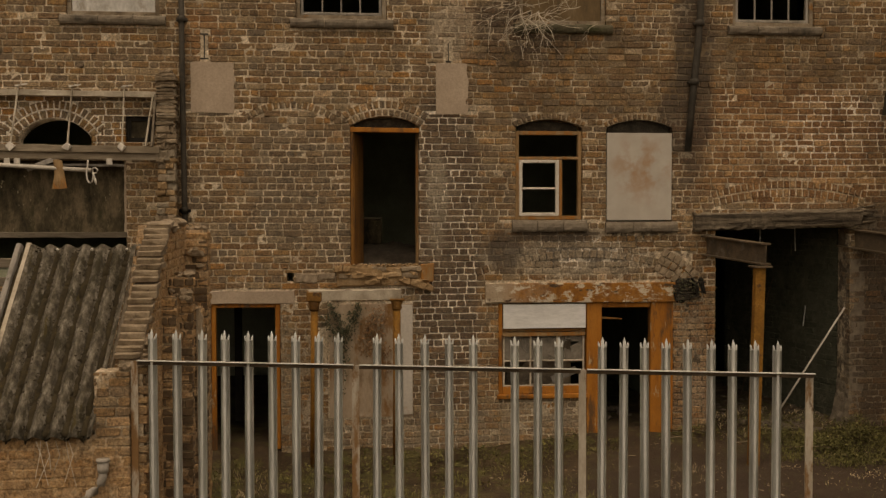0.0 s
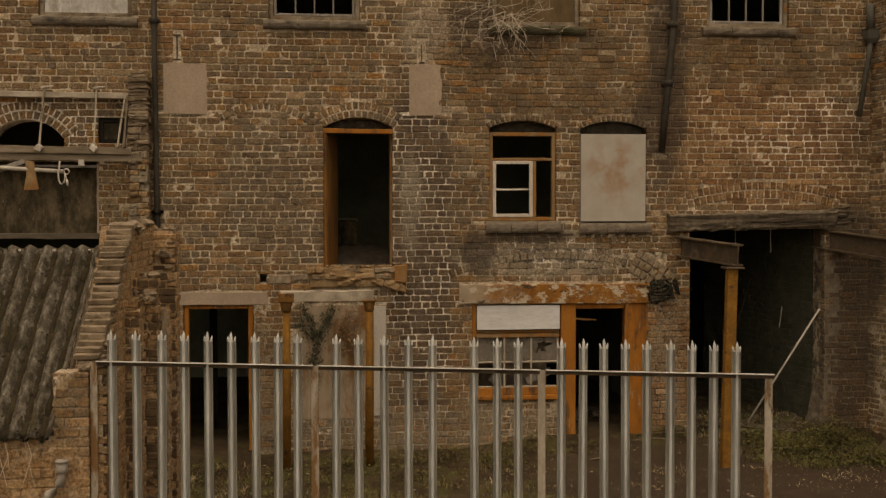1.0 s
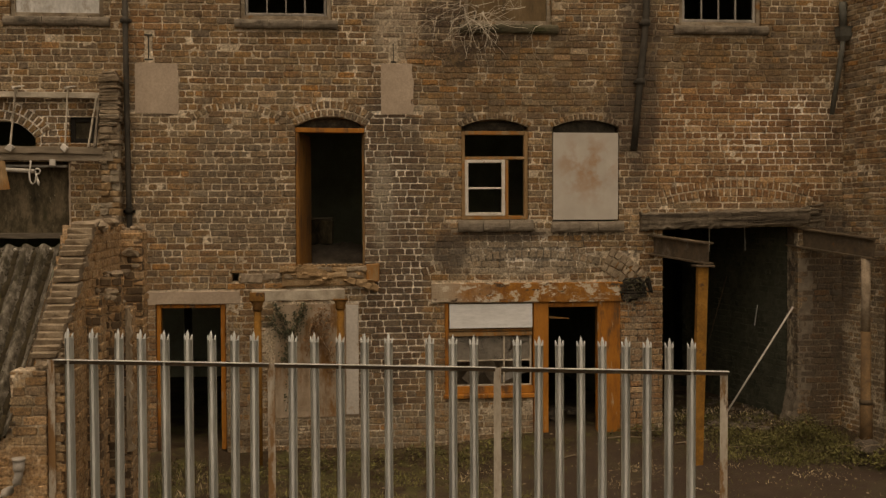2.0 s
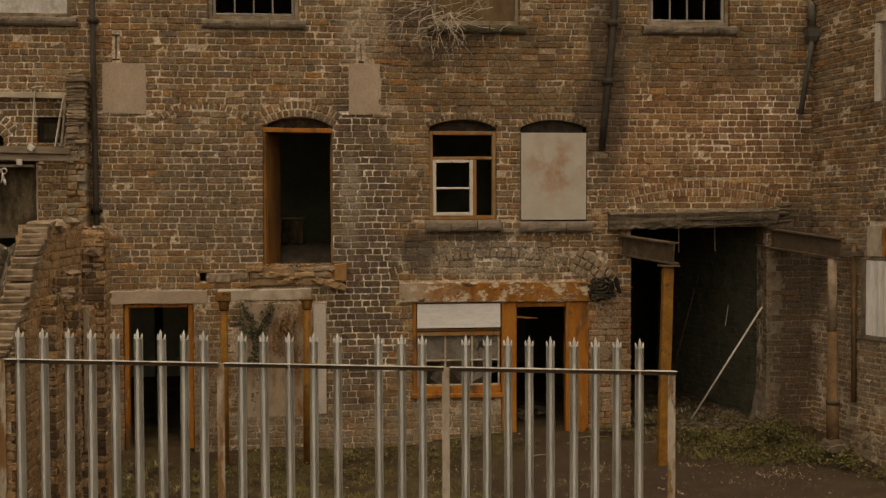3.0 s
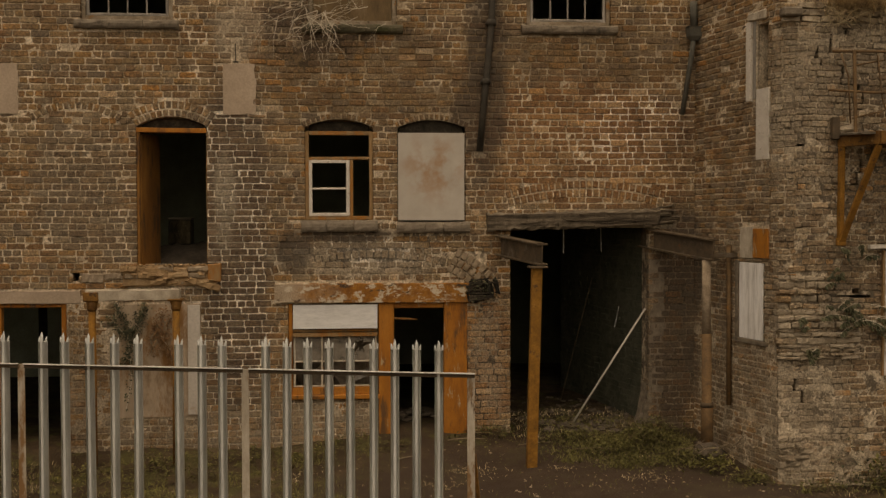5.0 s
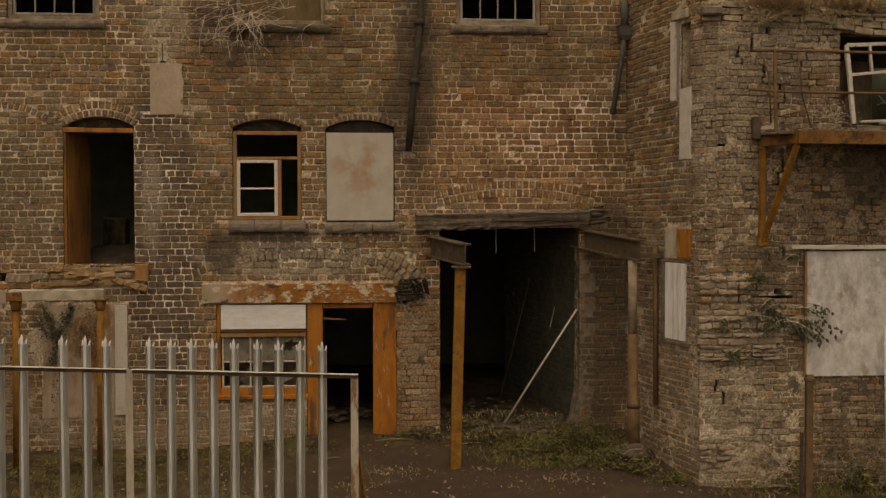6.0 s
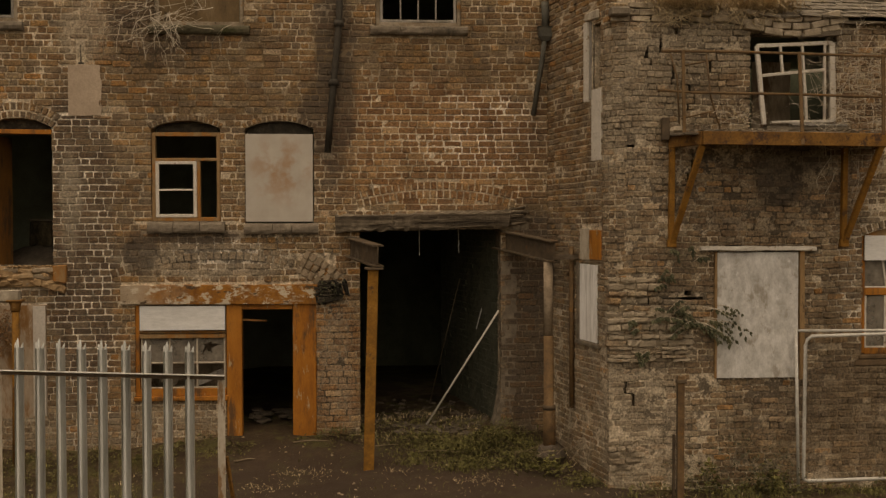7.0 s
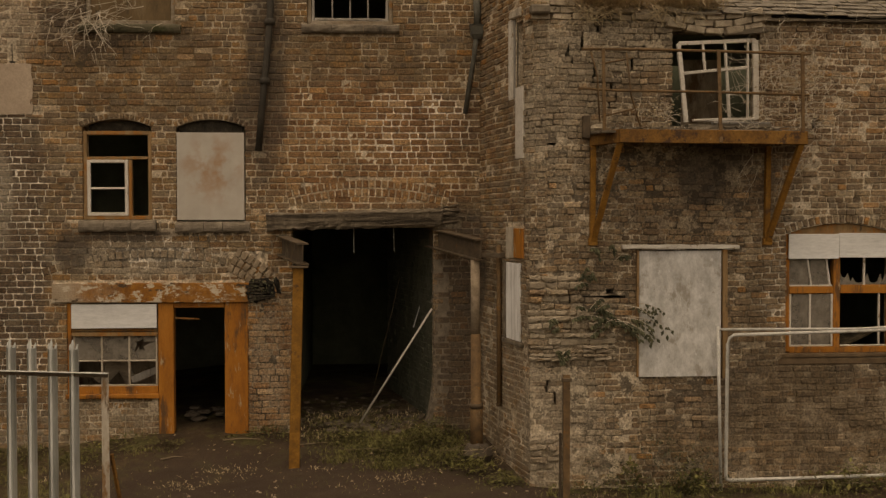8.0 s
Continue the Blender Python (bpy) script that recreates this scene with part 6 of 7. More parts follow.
pts = [(11.87 + 0.68 * (2 * i / k - 1), 2.985 + 0.125 * (1 - (2 * i / k - 1) ** 2)) for i in range(k + 1)]
s.sheet([[(x, -1.9, 2.985) for x, z in pts], [(x, -1.9, z) for x, z in pts]], (0, 0.04, 0))
part("arch_board", s, TANFRAME, win)
for x in (11.27, 11.515, 11.785):
    part("glazing_bar", Shape().box(x - 0.012, x + 0.012, -1.875, -1.845, 1.635, 2.265, 0.004), OLDWHITE, win)
part("glazing_bar", Shape().box(11.26, 11.79, -1.875, -1.845, 1.632, 1.652, 0.004), OLDWHITE, win)
for x, dx in ((11.53, -0.05), (11.76, -0.05)):
    part("glazing_bar", Shape().beam((x, -1.86, 2.36), (x + dx, -1.86, 2.7), 0.022, 0.03, 4, 0.001, 0.004, (0, 1, 0)), OLDWHITE, win)
part("glazing_bar", Shape().box(11.26, 11.79, -1.875, -1.845, 2.357, 2.375, 0.004), OLDWHITE, win)
part("glazing_bar", Shape().box(12.17, 12.195, -1.875, -1.845, 2.37, 2.72, 0.004), OLDWHITE, win)
part("glazing_bar", Shape().box(12.36, 12.38, -1.875, -1.845, 1.63, 2.27, 0.004), OLDWHITE, win)
part("glazing_bar", Shape().box(11.89, 12.48, -1.875, -1.845, 1.632, 1.648, 0.004), OLDWHITE, win)
for a, b, c, d, m, br in ((11.28, 11.505, 1.65, 2.262, DIRTGLASS, False), (11.525, 11.775, 1.65, 2.262, DIRTGLASS, False), (11.26, 11.5, 2.375, 2.7, DIRTGLASS, False), (11.52, 11.74, 2.375, 2.7, DIRTGLASS, False),
                         (11.89, 12.17, 2.375, 2.72, DIRTGLASS, True), (12.195, 12.48, 2.375, 2.72, DIRTGLASS, True)):
    pane(win, a, b, c, d, -1.86, m, br)
part("sill_course", Shape().box(11.1, 12.65, -1.958, -1.8, 1.42, 1.5, 0.012, None, 0.006).box(11.15, 12.6, -1.96, -1.8, 1.505, 1.556, 0.01), PIERBRICK, win)
solid("sill_litter", Shape().beam((11.95, -1.6, 1.62), (12.4, -1.5, 1.8), 0.3, 0.03, 3, 0.01), RENDER, "dark litter lying inside the window", "litter")

# crooked window over the balcony
win = thing("window_10", (10.3, -2.0, 4.3), "crooked white casement sagging out of its ragged opening", "window", kind="structure")
tl, tr, bl_, br_ = Vector((9.86, -1.98, 5.235)), Vector((10.80, -1.93, 5.29)), Vector((9.95, -2.0, 4.31)), Vector((10.81, -1.94, 4.36))


def quad_at(u, v):
    return bl_.lerp(br_, u).lerp(tl.lerp(tr, u), v)


for a, b, w in (((0, 0), (0, 1), 0.05), ((1, 0), (1, 1), 0.07), ((0, 1), (1, 1), 0.045), ((0.88, 0), (0.9, 1), 0.022), ((0.02, 0.62), (0.9, 0.66), 0.035), ((0.62, 0.0), (0.6, 0.98), 0.03), ((0.32, 0.62), (0.31, 0.98), 0.028), ((0.1, 0.02), (1, 0.0), 0.03), ((0.64, 0.33), (0.9, 0.34), 0.022)):
    part("frame_bar", Shape().beam(quad_at(*a), quad_at(*b), w, 0.045, 6, 0.003, 0.005, (0, 1, 0)), OLDWHITE, win)
part("sill_plank", Shape().beam((9.95, -2.02, 4.255), (10.95, -2.0, 4.265), 0.14, 0.05, 8, 0.006), GREYWOOD, win)
part("sill_plank", Shape().beam((10.25, -2.06, 4.3), (10.93, -2.04, 4.3), 0.08, 0.03, 6, 0.004), GREYPOST, win)
part("head_plank", Shape().beam((10.4, -1.96, 5.36), (10.9, -1.96, 5.40), 0.12, 0.05, 6, 0.006), GREYWOOD, win)
solid("inner_partition", Shape().beam((10.45, -0.9, 4.0), (10.45, -0.9, 5.2), 0.5, 0.04, 4, 0.004, 0.005, (0, 1, 0)), PALERENDER, "dim upright board inside the upper room", "board")

# balcony
balc = thing("balcony", (10.1, -2.2, 4.1), "rusty steel balcony with bent rails and rotten deck", "balcony")
A, B_, C, D = Vector((8.83, -1.96, 4.105)), Vector((9.03, -2.57, 4.105)), Vector((11.17, -2.56, 4.09)), Vector((11.32, -1.96, 4.09))
for p, q in ((A, B_), (B_, C), (C, D)):
    part("edge_channel", Shape().beam(p, q, 0.05, 0.15, 8, 0.0015, 0.004), RUST, balc)
for i in range(9):
    x = 8.95 + 0.27 * i
    part("deck_plank", Shape().beam((x, -2.54, 4.165 + random.uniform(-0.01, 0.012)), (x + random.uniform(-0.03, 0.03), -1.97, 4.17 + random.uniform(-0.01, 0.012)), 0.25, 0.03, 4, 0.004), GREYWOOD, balc)
for x0, x1 in ((8.835, 9.04), (10.93, 11.13)):
    part("wall_upright", Shape().beam((x0, -1.995, 2.89), (x0 + 0.01, -1.995, 4.03), 0.06, 0.07, 5, 0.0015, 0.004, (0, 1, 0)), RUSTOCHRE, balc)
    part("strut", Shape().beam((x0 + 0.01, -2.01, 2.92), (x1, -2.53, 4.03), 0.065, 0.06, 5, 0.0015, 0.004, (0, 1, 0)), RUSTOCHRE, balc)
    part("foot_plate", Shape().box(x0 - 0.045, x0 + 0.06, -2.03, -1.965, 2.86, 2.95, 0.006), RUSTOCHRE, balc)
part("top_rail", Shape().tube([(8.70, -2.03, 5.155), (9.4, -2.2, 5.13), (10.3, -2.42, 5.08), (11.22, -2.56, 5.035)], 0.017, 8), RAILRUST, balc)
part("middle_rail", Shape().tube([(8.66, -2.03, 4.70), (9.1, -2.15, 4.66), (10.2, -2.4, 4.62), (11.21, -2.56, 4.575)], 0.016, 8), RAILRUST, balc)
for p, q in (((8.95, -2.13, 4.15), (8.94, -2.1, 5.16)), ((10.18, -2.59, 4.03), (10.2, -2.42, 5.1)), ((11.14, -2.56, 4.15), (11.13, -2.55, 5.06))):
    part("rail_post", Shape().beam(p, q, 0.04, 0.02, 5, 0.002, 0.004, (0, 1, 0)), RAILRUST, balc)
for pts in ([(8.8, -2.06, 5.12), (8.87, -2.1, 4.85), (8.9, -2.1, 4.3)], [(9.2, -2.15, 5.1), (9.26, -2.15, 4.6), (9.38, -2.15, 4.2)], [(8.95, -2.1, 4.98), (9.28, -2.14, 5.04)], [(8.92, -2.1, 4.36), (9.33, -2.15, 4.46)]):
    part("bent_bar", Shape().tube(pts, 0.01, 6), RAILRUST, balc)
solid("wall_plate", Shape().box(8.715, 8.805, -2.03, -1.96, 4.12, 4.38, 0.006, None, 0.004), RUSTDARK, "rusty iron plate bolted to the wall by the balcony", "plate")
solid("loose_block", Shape().rock((8.9, -2.0, 4.23), 0.1, 0.6, 0.25), PALESTONE, "pale broken block lodged by the balcony", "stone")
s = Shape()
for _ in range(90):
    x, y = random.uniform(9.1, 11.0), random.uniform(-2.5, -2.0)
    s.beam((x, y, 4.19), (x + random.uniform(-0.16, 0.16), y + random.uniform(-0.06, 0.06), 4.195 + random.uniform(0, 0.05)), random.uniform(0.01, 0.05), 0.008, 1, 0.002)
for _ in range(20):
    s.rock((random.uniform(9.1, 11.0), random.uniform(-2.5, -2.05), 4.2), random.uniform(0.01, 0.04))
solid("balcony_litter", s, GREYWOOD, "splinters and rubbish lying on the balcony deck", "litter", kind="stuff")

# flank: boarded window, timber jamb, render strip
win = thing("window_11", (7.98, -1.4, 1.7), "narrow side window boarded with a peeling white sheet", "window", kind="structure")


def on_side(x0, x1, y0, y1, z0, z1, c=0.004, jit=0.002):
    return Shape().box(x0, x1, y0, y1, z0, z1, c, SIDE, jit)


part("board", on_side(1.15, 1.67, -0.012, 0.012, 1.69, 2.635), WHITESTREAK, win)
part("side_post", on_side(1.06, 1.13, -0.02, 0.06, 1.66, 2.66), GREYWOOD, win)
part("head_panel", on_side(1.17, 1.45, -0.015, 0.03, 2.69, 3.08), PALEWOOD, win)
part("head_panel", on_side(1.46, 1.78, -0.02, 0.03, 2.7, 3.06), ORANGEPAINT, win)
part("sill_board", on_side(1.03, 1.76, -0.03, 0.06, 1.63, 1.685), GREYWOOD, win)
jam = thing("loading_door_jamb", (8.0, -1.4, 4.6), "weathered timber jamb and head of a blocked upper doorway", "jamb", kind="structure")
part("post", on_side(1.3, 1.4, -0.03, 0.12, 4.63, 5.6), OLDWHITE, jam)
part("post", on_side(1.42, 1.47, -0.005, 0.12, 4.65, 5.6), GREYPOST, jam)
part("head", on_side(1.33, 1.72, -0.035, 0.12, 5.6, 5.7, 0.014, 0.012), PALEWOOD, jam)
part("render_strip", on_side(1.5, 1.78, -0.012, 0.03, 3.9, 4.76), OLDWHITE, jam)
solid("side_pipe", Shape().tube([SIDE @ Vector((0.97, -0.04, 0.8)), SIDE @ Vector((0.95, -0.04, 2.85))], 0.032, 8), RAILRUST, "brown upright pipe on the wing's flank", "pipe")
solid("post_footing", Shape().rock((7.58, -1.0, 0.2), 0.2, 0.8, 0.15), EARTHSTONE, "rounded footing under the iron post", "stone")

# tube-framed barrier against the wing
gate = thing("barrier_panel", (11.3, -2.15, 0.05), "galvanised tube barrier panel standing along the wing", "barrier")
part("upright", Shape().tube([(10.36, -2.1, -0.08), (10.315, -2.1, 1.9)], 0.019, 8), TUBEGREY, gate)
part("frame_tube", Shape().tube([(13.5, -2.14, 0.14), (11.5, -2.13, 0.1), (10.46, -2.12, 0.085), (10.42, -2.12, 0.1), (10.41, -2.12, 0.14), (10.425, -2.12, 1.7), (10.445, -2.12, 1.765), (10.5, -2.12, 1.805), (12.0, -2.13, 1.84), (13.5, -2.14, 1.9)], 0.021, 8), TUBEGREY, gate)
part("top_tube", Shape().tube([(10.315, -2.1, 1.87), (12.0, -2.13, 1.865), (13.5, -2.14, 1.94)], 0.017, 8), TUBEGREY, gate)

# ---- palisade fence ----
P0, P3 = Vector((-1.683, -4.715, 0)), Vector((4.018, -5.49, 0))


def fence_at(x):
    t = (x - P0.x) / (P3.x - P0.x)
    return P0.lerp(P3, t), 2.0 - 0.1 * t


fence = thing("palisade_fence", (1.2, -5.1, 0), "grey galvanised palisade fence with rust-streaked posts", "fence")
YAW = math.atan2(P3.y - P0.y, P3.x - P0.x)


def pale_mesh(h):
    s = Shape()
    prof = [(-0.036, 0.0), (-0.034, 0.03), (-0.021, 0.036), (-0.010, -0.024), (0.010, -0.024), (0.021, 0.036), (0.034, 0.03), (0.036, 0.0)]
    t = 0.0035
    n = len(prof)
    zs = [0.0, h * 0.5, h - 0.045]
    vs = [(x, y, z) for z in zs for x, y in prof] + [(x, y + t, z) for z in zs for x, y in prof]
    m = n * len(zs)
    fs = []
    for k in range(len(zs) - 1):
        for i in range(n - 1):
            a = k * n + i
            fs += [(a, a + 1, a + n + 1, a + n), (m + a, m + a + n, m + a + n + 1, m + a + 1)]
        fs += [(k * n, k * n + n, m + k * n + n, m + k * n), (k * n + n - 1, m + k * n + n - 1, m + k * n + 2 * n - 1, k * n + 2 * n - 1)]
    s.add(vs, fs)
    # three splayed points
    for xc, w, xt, dz in ((-0.026, 0.02, -0.034, 0.05), (0.0, 0.03, 0.0, 0.09), (0.026, 0.02, 0.034, 0.05)):
        z, y = h - 0.052, -0.022 if xc == 0 else 0.004
        ring = [(xc - w / 2, y, z), (xc + w / 2, y, z), ((xc + xt) / 2 + w * 0.42, y + 0.006, z + dz * 0.55), (xt, y + 0.014, z + dz), ((xc + xt) / 2 - w * 0.42, y + 0.006, z + dz * 0.55)]
        rid = [(xc, y - 0.006, z), ((xc + xt) / 2, y - 0.001, z + dz * 0.55)]
        back = [(x, v + 0.006, q) for x, v, q in ring]
        s.add(ring + rid + back, [(0, 5, 6, 4), (5, 1, 2, 6), (4, 6, 3), (6, 2, 3), (7, 11, 10, 9, 8), (1, 8, 9, 2), (2, 9, 10, 3), (3, 10, 11, 4), (4, 11, 7, 0)])
    return s.mesh("pale", GREYSTEEL)


PALE = [pale_mesh(2.3) for _ in range(2)]
PALES = (-1.523, -1.316, -1.109, -0.907, -0.701, -0.499, -0.293, -0.112, 0.055, 0.385, 0.585, 0.803, 1.003, 1.206, 1.561, 1.75, 1.93, 2.288, 2.466, 2.654, 2.832, 3.01, 3.202, 3.38, 3.562, 3.748)
for i, x in enumerate(PALES):
    p, z = fence_at(x)
    ob = new("pale", PALE[i % 2])
    ob.parent = fence
    ob.matrix_parent_inverse = Matrix.Translation((-1.2, 5.1, 0))
    ob.matrix_basis = Matrix.Translation((p.x, p.y + 0.04, z + 0.235 - 2.3)) @ pose(0, 0, 0, random.uniform(-0.4, 0.4), random.uniform(-0.25, 0.25), math.degrees(YAW))
POSTS = (-1.683, 0.208, 2.123, 4.018)
for a, b in zip(POSTS, POSTS[1:]):
    (p, z), (q, w) = fence_at(a + 0.03), fence_at(b - (0.02 if b < 4 else -0.03))
    # lit top and shaded leg of the rail painted as two colours
    rail = part("rail", Shape().beam(p + Vector((0, 0.012, z - 0.022)), q + Vector((0, 0.012, w - 0.022)), 0.008, 0.034, 8, 0.001, 0.002), RUSTDARK, fence, "rusty angle rail, its shaded leg coloured dark")
    part("rail_flange", Shape().beam(p + Vector((0, -0.004, z - 0.002)), q + Vector((0, -0.004, w - 0.002)), 0.045, 0.007, 8, 0.001, 0.002), TUBEGREY, rail, "upper flange coloured pale as the lit top")
for x in POSTS:
    p, z = fence_at(x)
    part("post", Shape().box(-0.032, 0.032, -0.002, 0.004, -0.1, z - 0.01, 0.002, Matrix.Translation((p.x, p.y + 0.03, 0)) @ Matrix.Rotation(YAW, 4, "Z")).box(-0.004, 0.004, 0.004, 0.05, -0.1, z - 0.01, 0.002, Matrix.Translation((p.x - 0.02, p.y + 0.03, 0)) @ Matrix.Rotation(YAW, 4, "Z")), POSTSTEEL, fence, "rust-streaked pale post")
part("stay", Shape().beam((4.05, -5.4, 1.2), (4.2, -5.1, -0.1), 0.03, 0.03, 4, 0.002), RUST, fence)
gp = thing("gate_post", (7.85, -5.6, 0), "lone rusty angle-iron gate post", "post")
part("flange", Shape().box(7.862, 7.92, -5.6, -5.594, -0.1, 1.86, 0.002, None, 0.001), RAILRUST, gp)
part("web", Shape().box(7.862, 7.868, -5.594, -5.55, -0.1, 1.86, 0.002), RUSTDARK, gp)
part("clip", Shape().box(7.85, 7.935, -5.61, -5.56, 1.8, 1.83, 0.003), RUSTDARK, gp)
part("rear_bar", Shape().beam((7.847, -5.52, -0.1), (7.852, -5.52, 1.35), 0.02, 0.04, 3, 0.001, 0.003, (0, 1, 0)), RUSTDARK, gp)


# ---- yard wall and shed beside the fence ----
CROSS = Matrix.Translation((-1.58, 0, 0)) @ Matrix.Rotation(radians(90), 4, "Z")
TOP = [(-4.72, 1.9), (-4.6, 1.98), (-4.25, 2.36), (-3.97, 2.72), (-3.57, 3.15), (-2.0, 3.17), (-0.6, 3.2), (0, 3.25)]
brick_wall("wall_yard", "stepped brick yard wall ending raggedly before the facade", CROSS, -4.66, -1.72, -0.3, 3.24, [above(TOP)], [], 0.24, (-4.6, -2.2, 0.8, 2.4), wear=0.007, loose=0.008, wave=0.006, missing=0.008)
cop = thing("coping", (-1.69, -4.1, 2.6), "worn brick-on-edge coping stepping down the yard wall", "coping", kind="structure")
cm = [Shape().box(-0.112, 0.112, -0.11, 0.11, -0.025, 0.025, 0.006, None, 0.008).mesh("brick", COPING) for _ in range(4)]
run = []
for (a, za), (b, zb) in zip(TOP[1:5], TOP[2:5]):
    n = max(1, round((zb - za) / 0.057), round((b - a) / 0.2))
    run += [(a + (b - a) * (i + 0.5) / n, za + (zb - za) * (i + 0.5) / n, math.degrees(math.atan2(zb - za, b - a))) for i in range(n)]
for y, z, tilt in run:
    ob = new("brick", random.choice(cm))
    ob.parent = cop
    ob.matrix_parent_inverse = Matrix.Translation((1.69, 4.1, -2.6))
    ob.matrix_basis = pose(-1.74 + 0.12 * (y + 4.6) + random.uniform(-0.012, 0.012), y, z + 0.03 + random.uniform(-0.006, 0.006), tilt * 0.12 + random.uniform(-2, 2), random.uniform(-1.6, 1.6), random.uniform(-6, 6))
# piers on the yard wall's face, ragged
for y0, y1, w, top in ((-3.77, -3.42, 0.13, 2.46), (-3.345, -3.12, 0.23, 2.63), (-3.08, -2.7, 0.28, 2.3), (-2.06, -1.7, 0.24, 3.08)):
    brick_wall("brick_pier", "ragged brick pier bonded to the yard wall", Matrix.Translation((-1.58 + w, 0, 0)) @ Matrix.Rotation(radians(90), 4, "Z"), y0, y1, -0.2, top, [], [], w + 0.02, None, 0.009, 0.01, 0.004, 0.02, category="pier")
    # brown front brick, darkened in colour against the lit ochre sides
    brick_wall("brick_pier", "front of a ragged brick pier, coloured darker than its lit side", Matrix.Translation((0, y0, 0)), -1.58, -1.58 + w, -0.2, top, [], [], 0.1, None, 0.009, 0.01, 0.0, 0.02, category="pier", mats=(PIERBRICK, PIERJOINT))
s = Shape()
for i in range(34):
    y = random.uniform(-3.5, -1.75)
    s.rock((-1.68 + random.uniform(-0.1, 0.1), y, 3.17 - 0.08 * random.random()), random.uniform(0.04, 0.1), 0.6, 0.35)
for i in range(26):
    y = random.uniform(-4.68, -4.42)
    s.rock((-1.7 + random.uniform(-0.1, 0.1), y, 1.9 + (y + 4.68) * 0.95 + random.uniform(-0.03, 0.05)), random.uniform(0.04, 0.085), 0.55, 0.35)
for y, z in ((-3.6, 2.48), (-3.25, 2.62), (-2.9, 2.32), (-2.8, 2.45), (-1.95, 3.08), (-2.02, 2.85), (-2.02, 2.65)):
    for i in range(7):
        s.rock((-1.47 + random.uniform(-0.07, 0.1), y + random.uniform(-0.1, 0.14), z + random.uniform(-0.04, 0.04)), random.uniform(0.03, 0.075), 0.6, 0.35)
solid("wall_rubble", s, COPING, "broken crumbling head of the yard wall", "rubble", kind="stuff")

brick_wall("wall_shed", "low mottled brick wall under the shed roof", Matrix.Translation((0, -4.72, 0)), -5.5, -1.72, -0.3, 1.9, [rect(-5.5, -2.02, 1.36, 1.9)], [], 0.3, (-3.2, -1.72, 0.6, 1.9), wear=0.007, loose=0.007, wave=0.008, missing=0.01, smear=lambda u, z: 0.004 if z < 1.25 else 0.0)
roof = thing("shed_roof", (-3, -4.2, 2.1), "mossy corrugated fibre-cement roof of a low shed", "roof")
R0, R1 = Vector((-1.80, -3.74, 2.945)), Vector((-2.02, -4.79, 1.35))
slope = R1 - R0
nrm = Vector((0, slope.z, -slope.y)).normalized()
nrm = nrm if nrm.z > 0 else -nrm


def corrugated(w0, w1, f0, f1, lift):
    rows = []
    nx = int((w1 - w0) / 0.0165)
    for i in range(13):
        f = f0 + (f1 - f0) * i / 12
        row = []
        for j in range(nx + 1):
            w = w0 + (w1 - w0) * j / nx
            p = R0 + slope * f + Vector((-w, 0, 0)) + nrm * (0.034 * math.cos(w * 2 * math.pi / 0.158) + lift + 0.006 * noise.noise((w * 3, f * 4, 1)))
            row.append(p)
        rows.append(row[::-1])
    s = Shape().sheet(rows[::-1], -nrm * 0.008)
    s.soft = True
    return s


part("sheet", corrugated(0.0, 0.98, 0.0, 1.0, 0.02), ASBESTOS, roof)
# valley moss, spread up the flanks to make up for weak shade
moss = Shape()
for v in range(7):
    w = 0.079 + 0.158 * v
    f = 0.02
    while f < 0.97:
        l = random.uniform(0.05, 0.22)
        pts, rs = [], []
        for k in range(6):
            g = min(0.99, f + l * k / 5)
            pts.append(R0 + slope * g + Vector((-w + random.gauss(0, 0.006), 0, 0)) + nrm * -0.03)
            rs.append(random.uniform(0.03, 0.052) * (0.5 if k in (0, 5) else 1))
        moss.tube(pts, rs, 7)
        f += l - 0.03
for _ in range(7000):
    w = 0.079 + 0.158 * random.randrange(6) + random.gauss(0, 0.023)
    p = R0 + slope * random.random() + Vector((-w, 0, 0)) + nrm * (0.034 * math.cos(w * 2 * math.pi / 0.158) + 0.01)
    moss.rock(p, random.uniform(0.004, 0.011) if random.random() < 0.85 else random.uniform(0.011, 0.018), 0.6, 0.3)
part("moss", moss, MOSS, roof, "dark moss in the valleys, widened to stand in for shade")
part("verge_board", Shape().beam(R0 + Vector((0.02, 0, 0.02)), R1 + Vector((0.03, 0.08, 0.1)), 0.035, 0.04, 10, 0.006), GREYWOOD, roof)
part("verge_board", Shape().beam(R0 + Vector((-0.98, 0, 0.03)), R1 + Vector((-0.98, 0, 0.03)), 0.05, 0.05, 10, 0.004), PALEWOOD, roof)
part("verge_board", Shape().beam(R0 + Vector((-1.07, 0, 0.02)), R1 + Vector((-1.07, 0, 0.02)), 0.05, 0.07, 10, 0.004), GREYPOST, roof)
s = Shape()
for w in (0.08, 0.4, 0.71):
    s.rock(R0 + slope * 0.03 + Vector((-w, 0, 0)) + nrm * 0.05, 0.014, 0.8, 0.1)
part("bolts", s, OLDWHITE, roof)
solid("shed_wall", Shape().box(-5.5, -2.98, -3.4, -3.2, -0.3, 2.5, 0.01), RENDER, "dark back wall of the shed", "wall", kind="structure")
for z, x1 in ((2.78, -2.86), (2.6, -2.9)):
    solid("shed_beam", Shape().beam((-5.5, -3.3, z), (x1, -3.3, z), 0.08, 0.09, 5, 0.003), GREYWOOD, "weathered rail beside the shed roof", "beam", "shed rails")
drain = thing("drain_elbow", (-1.95, -4.8, 1.0), "grey drain elbow with a socket on the shed wall", "pipe")
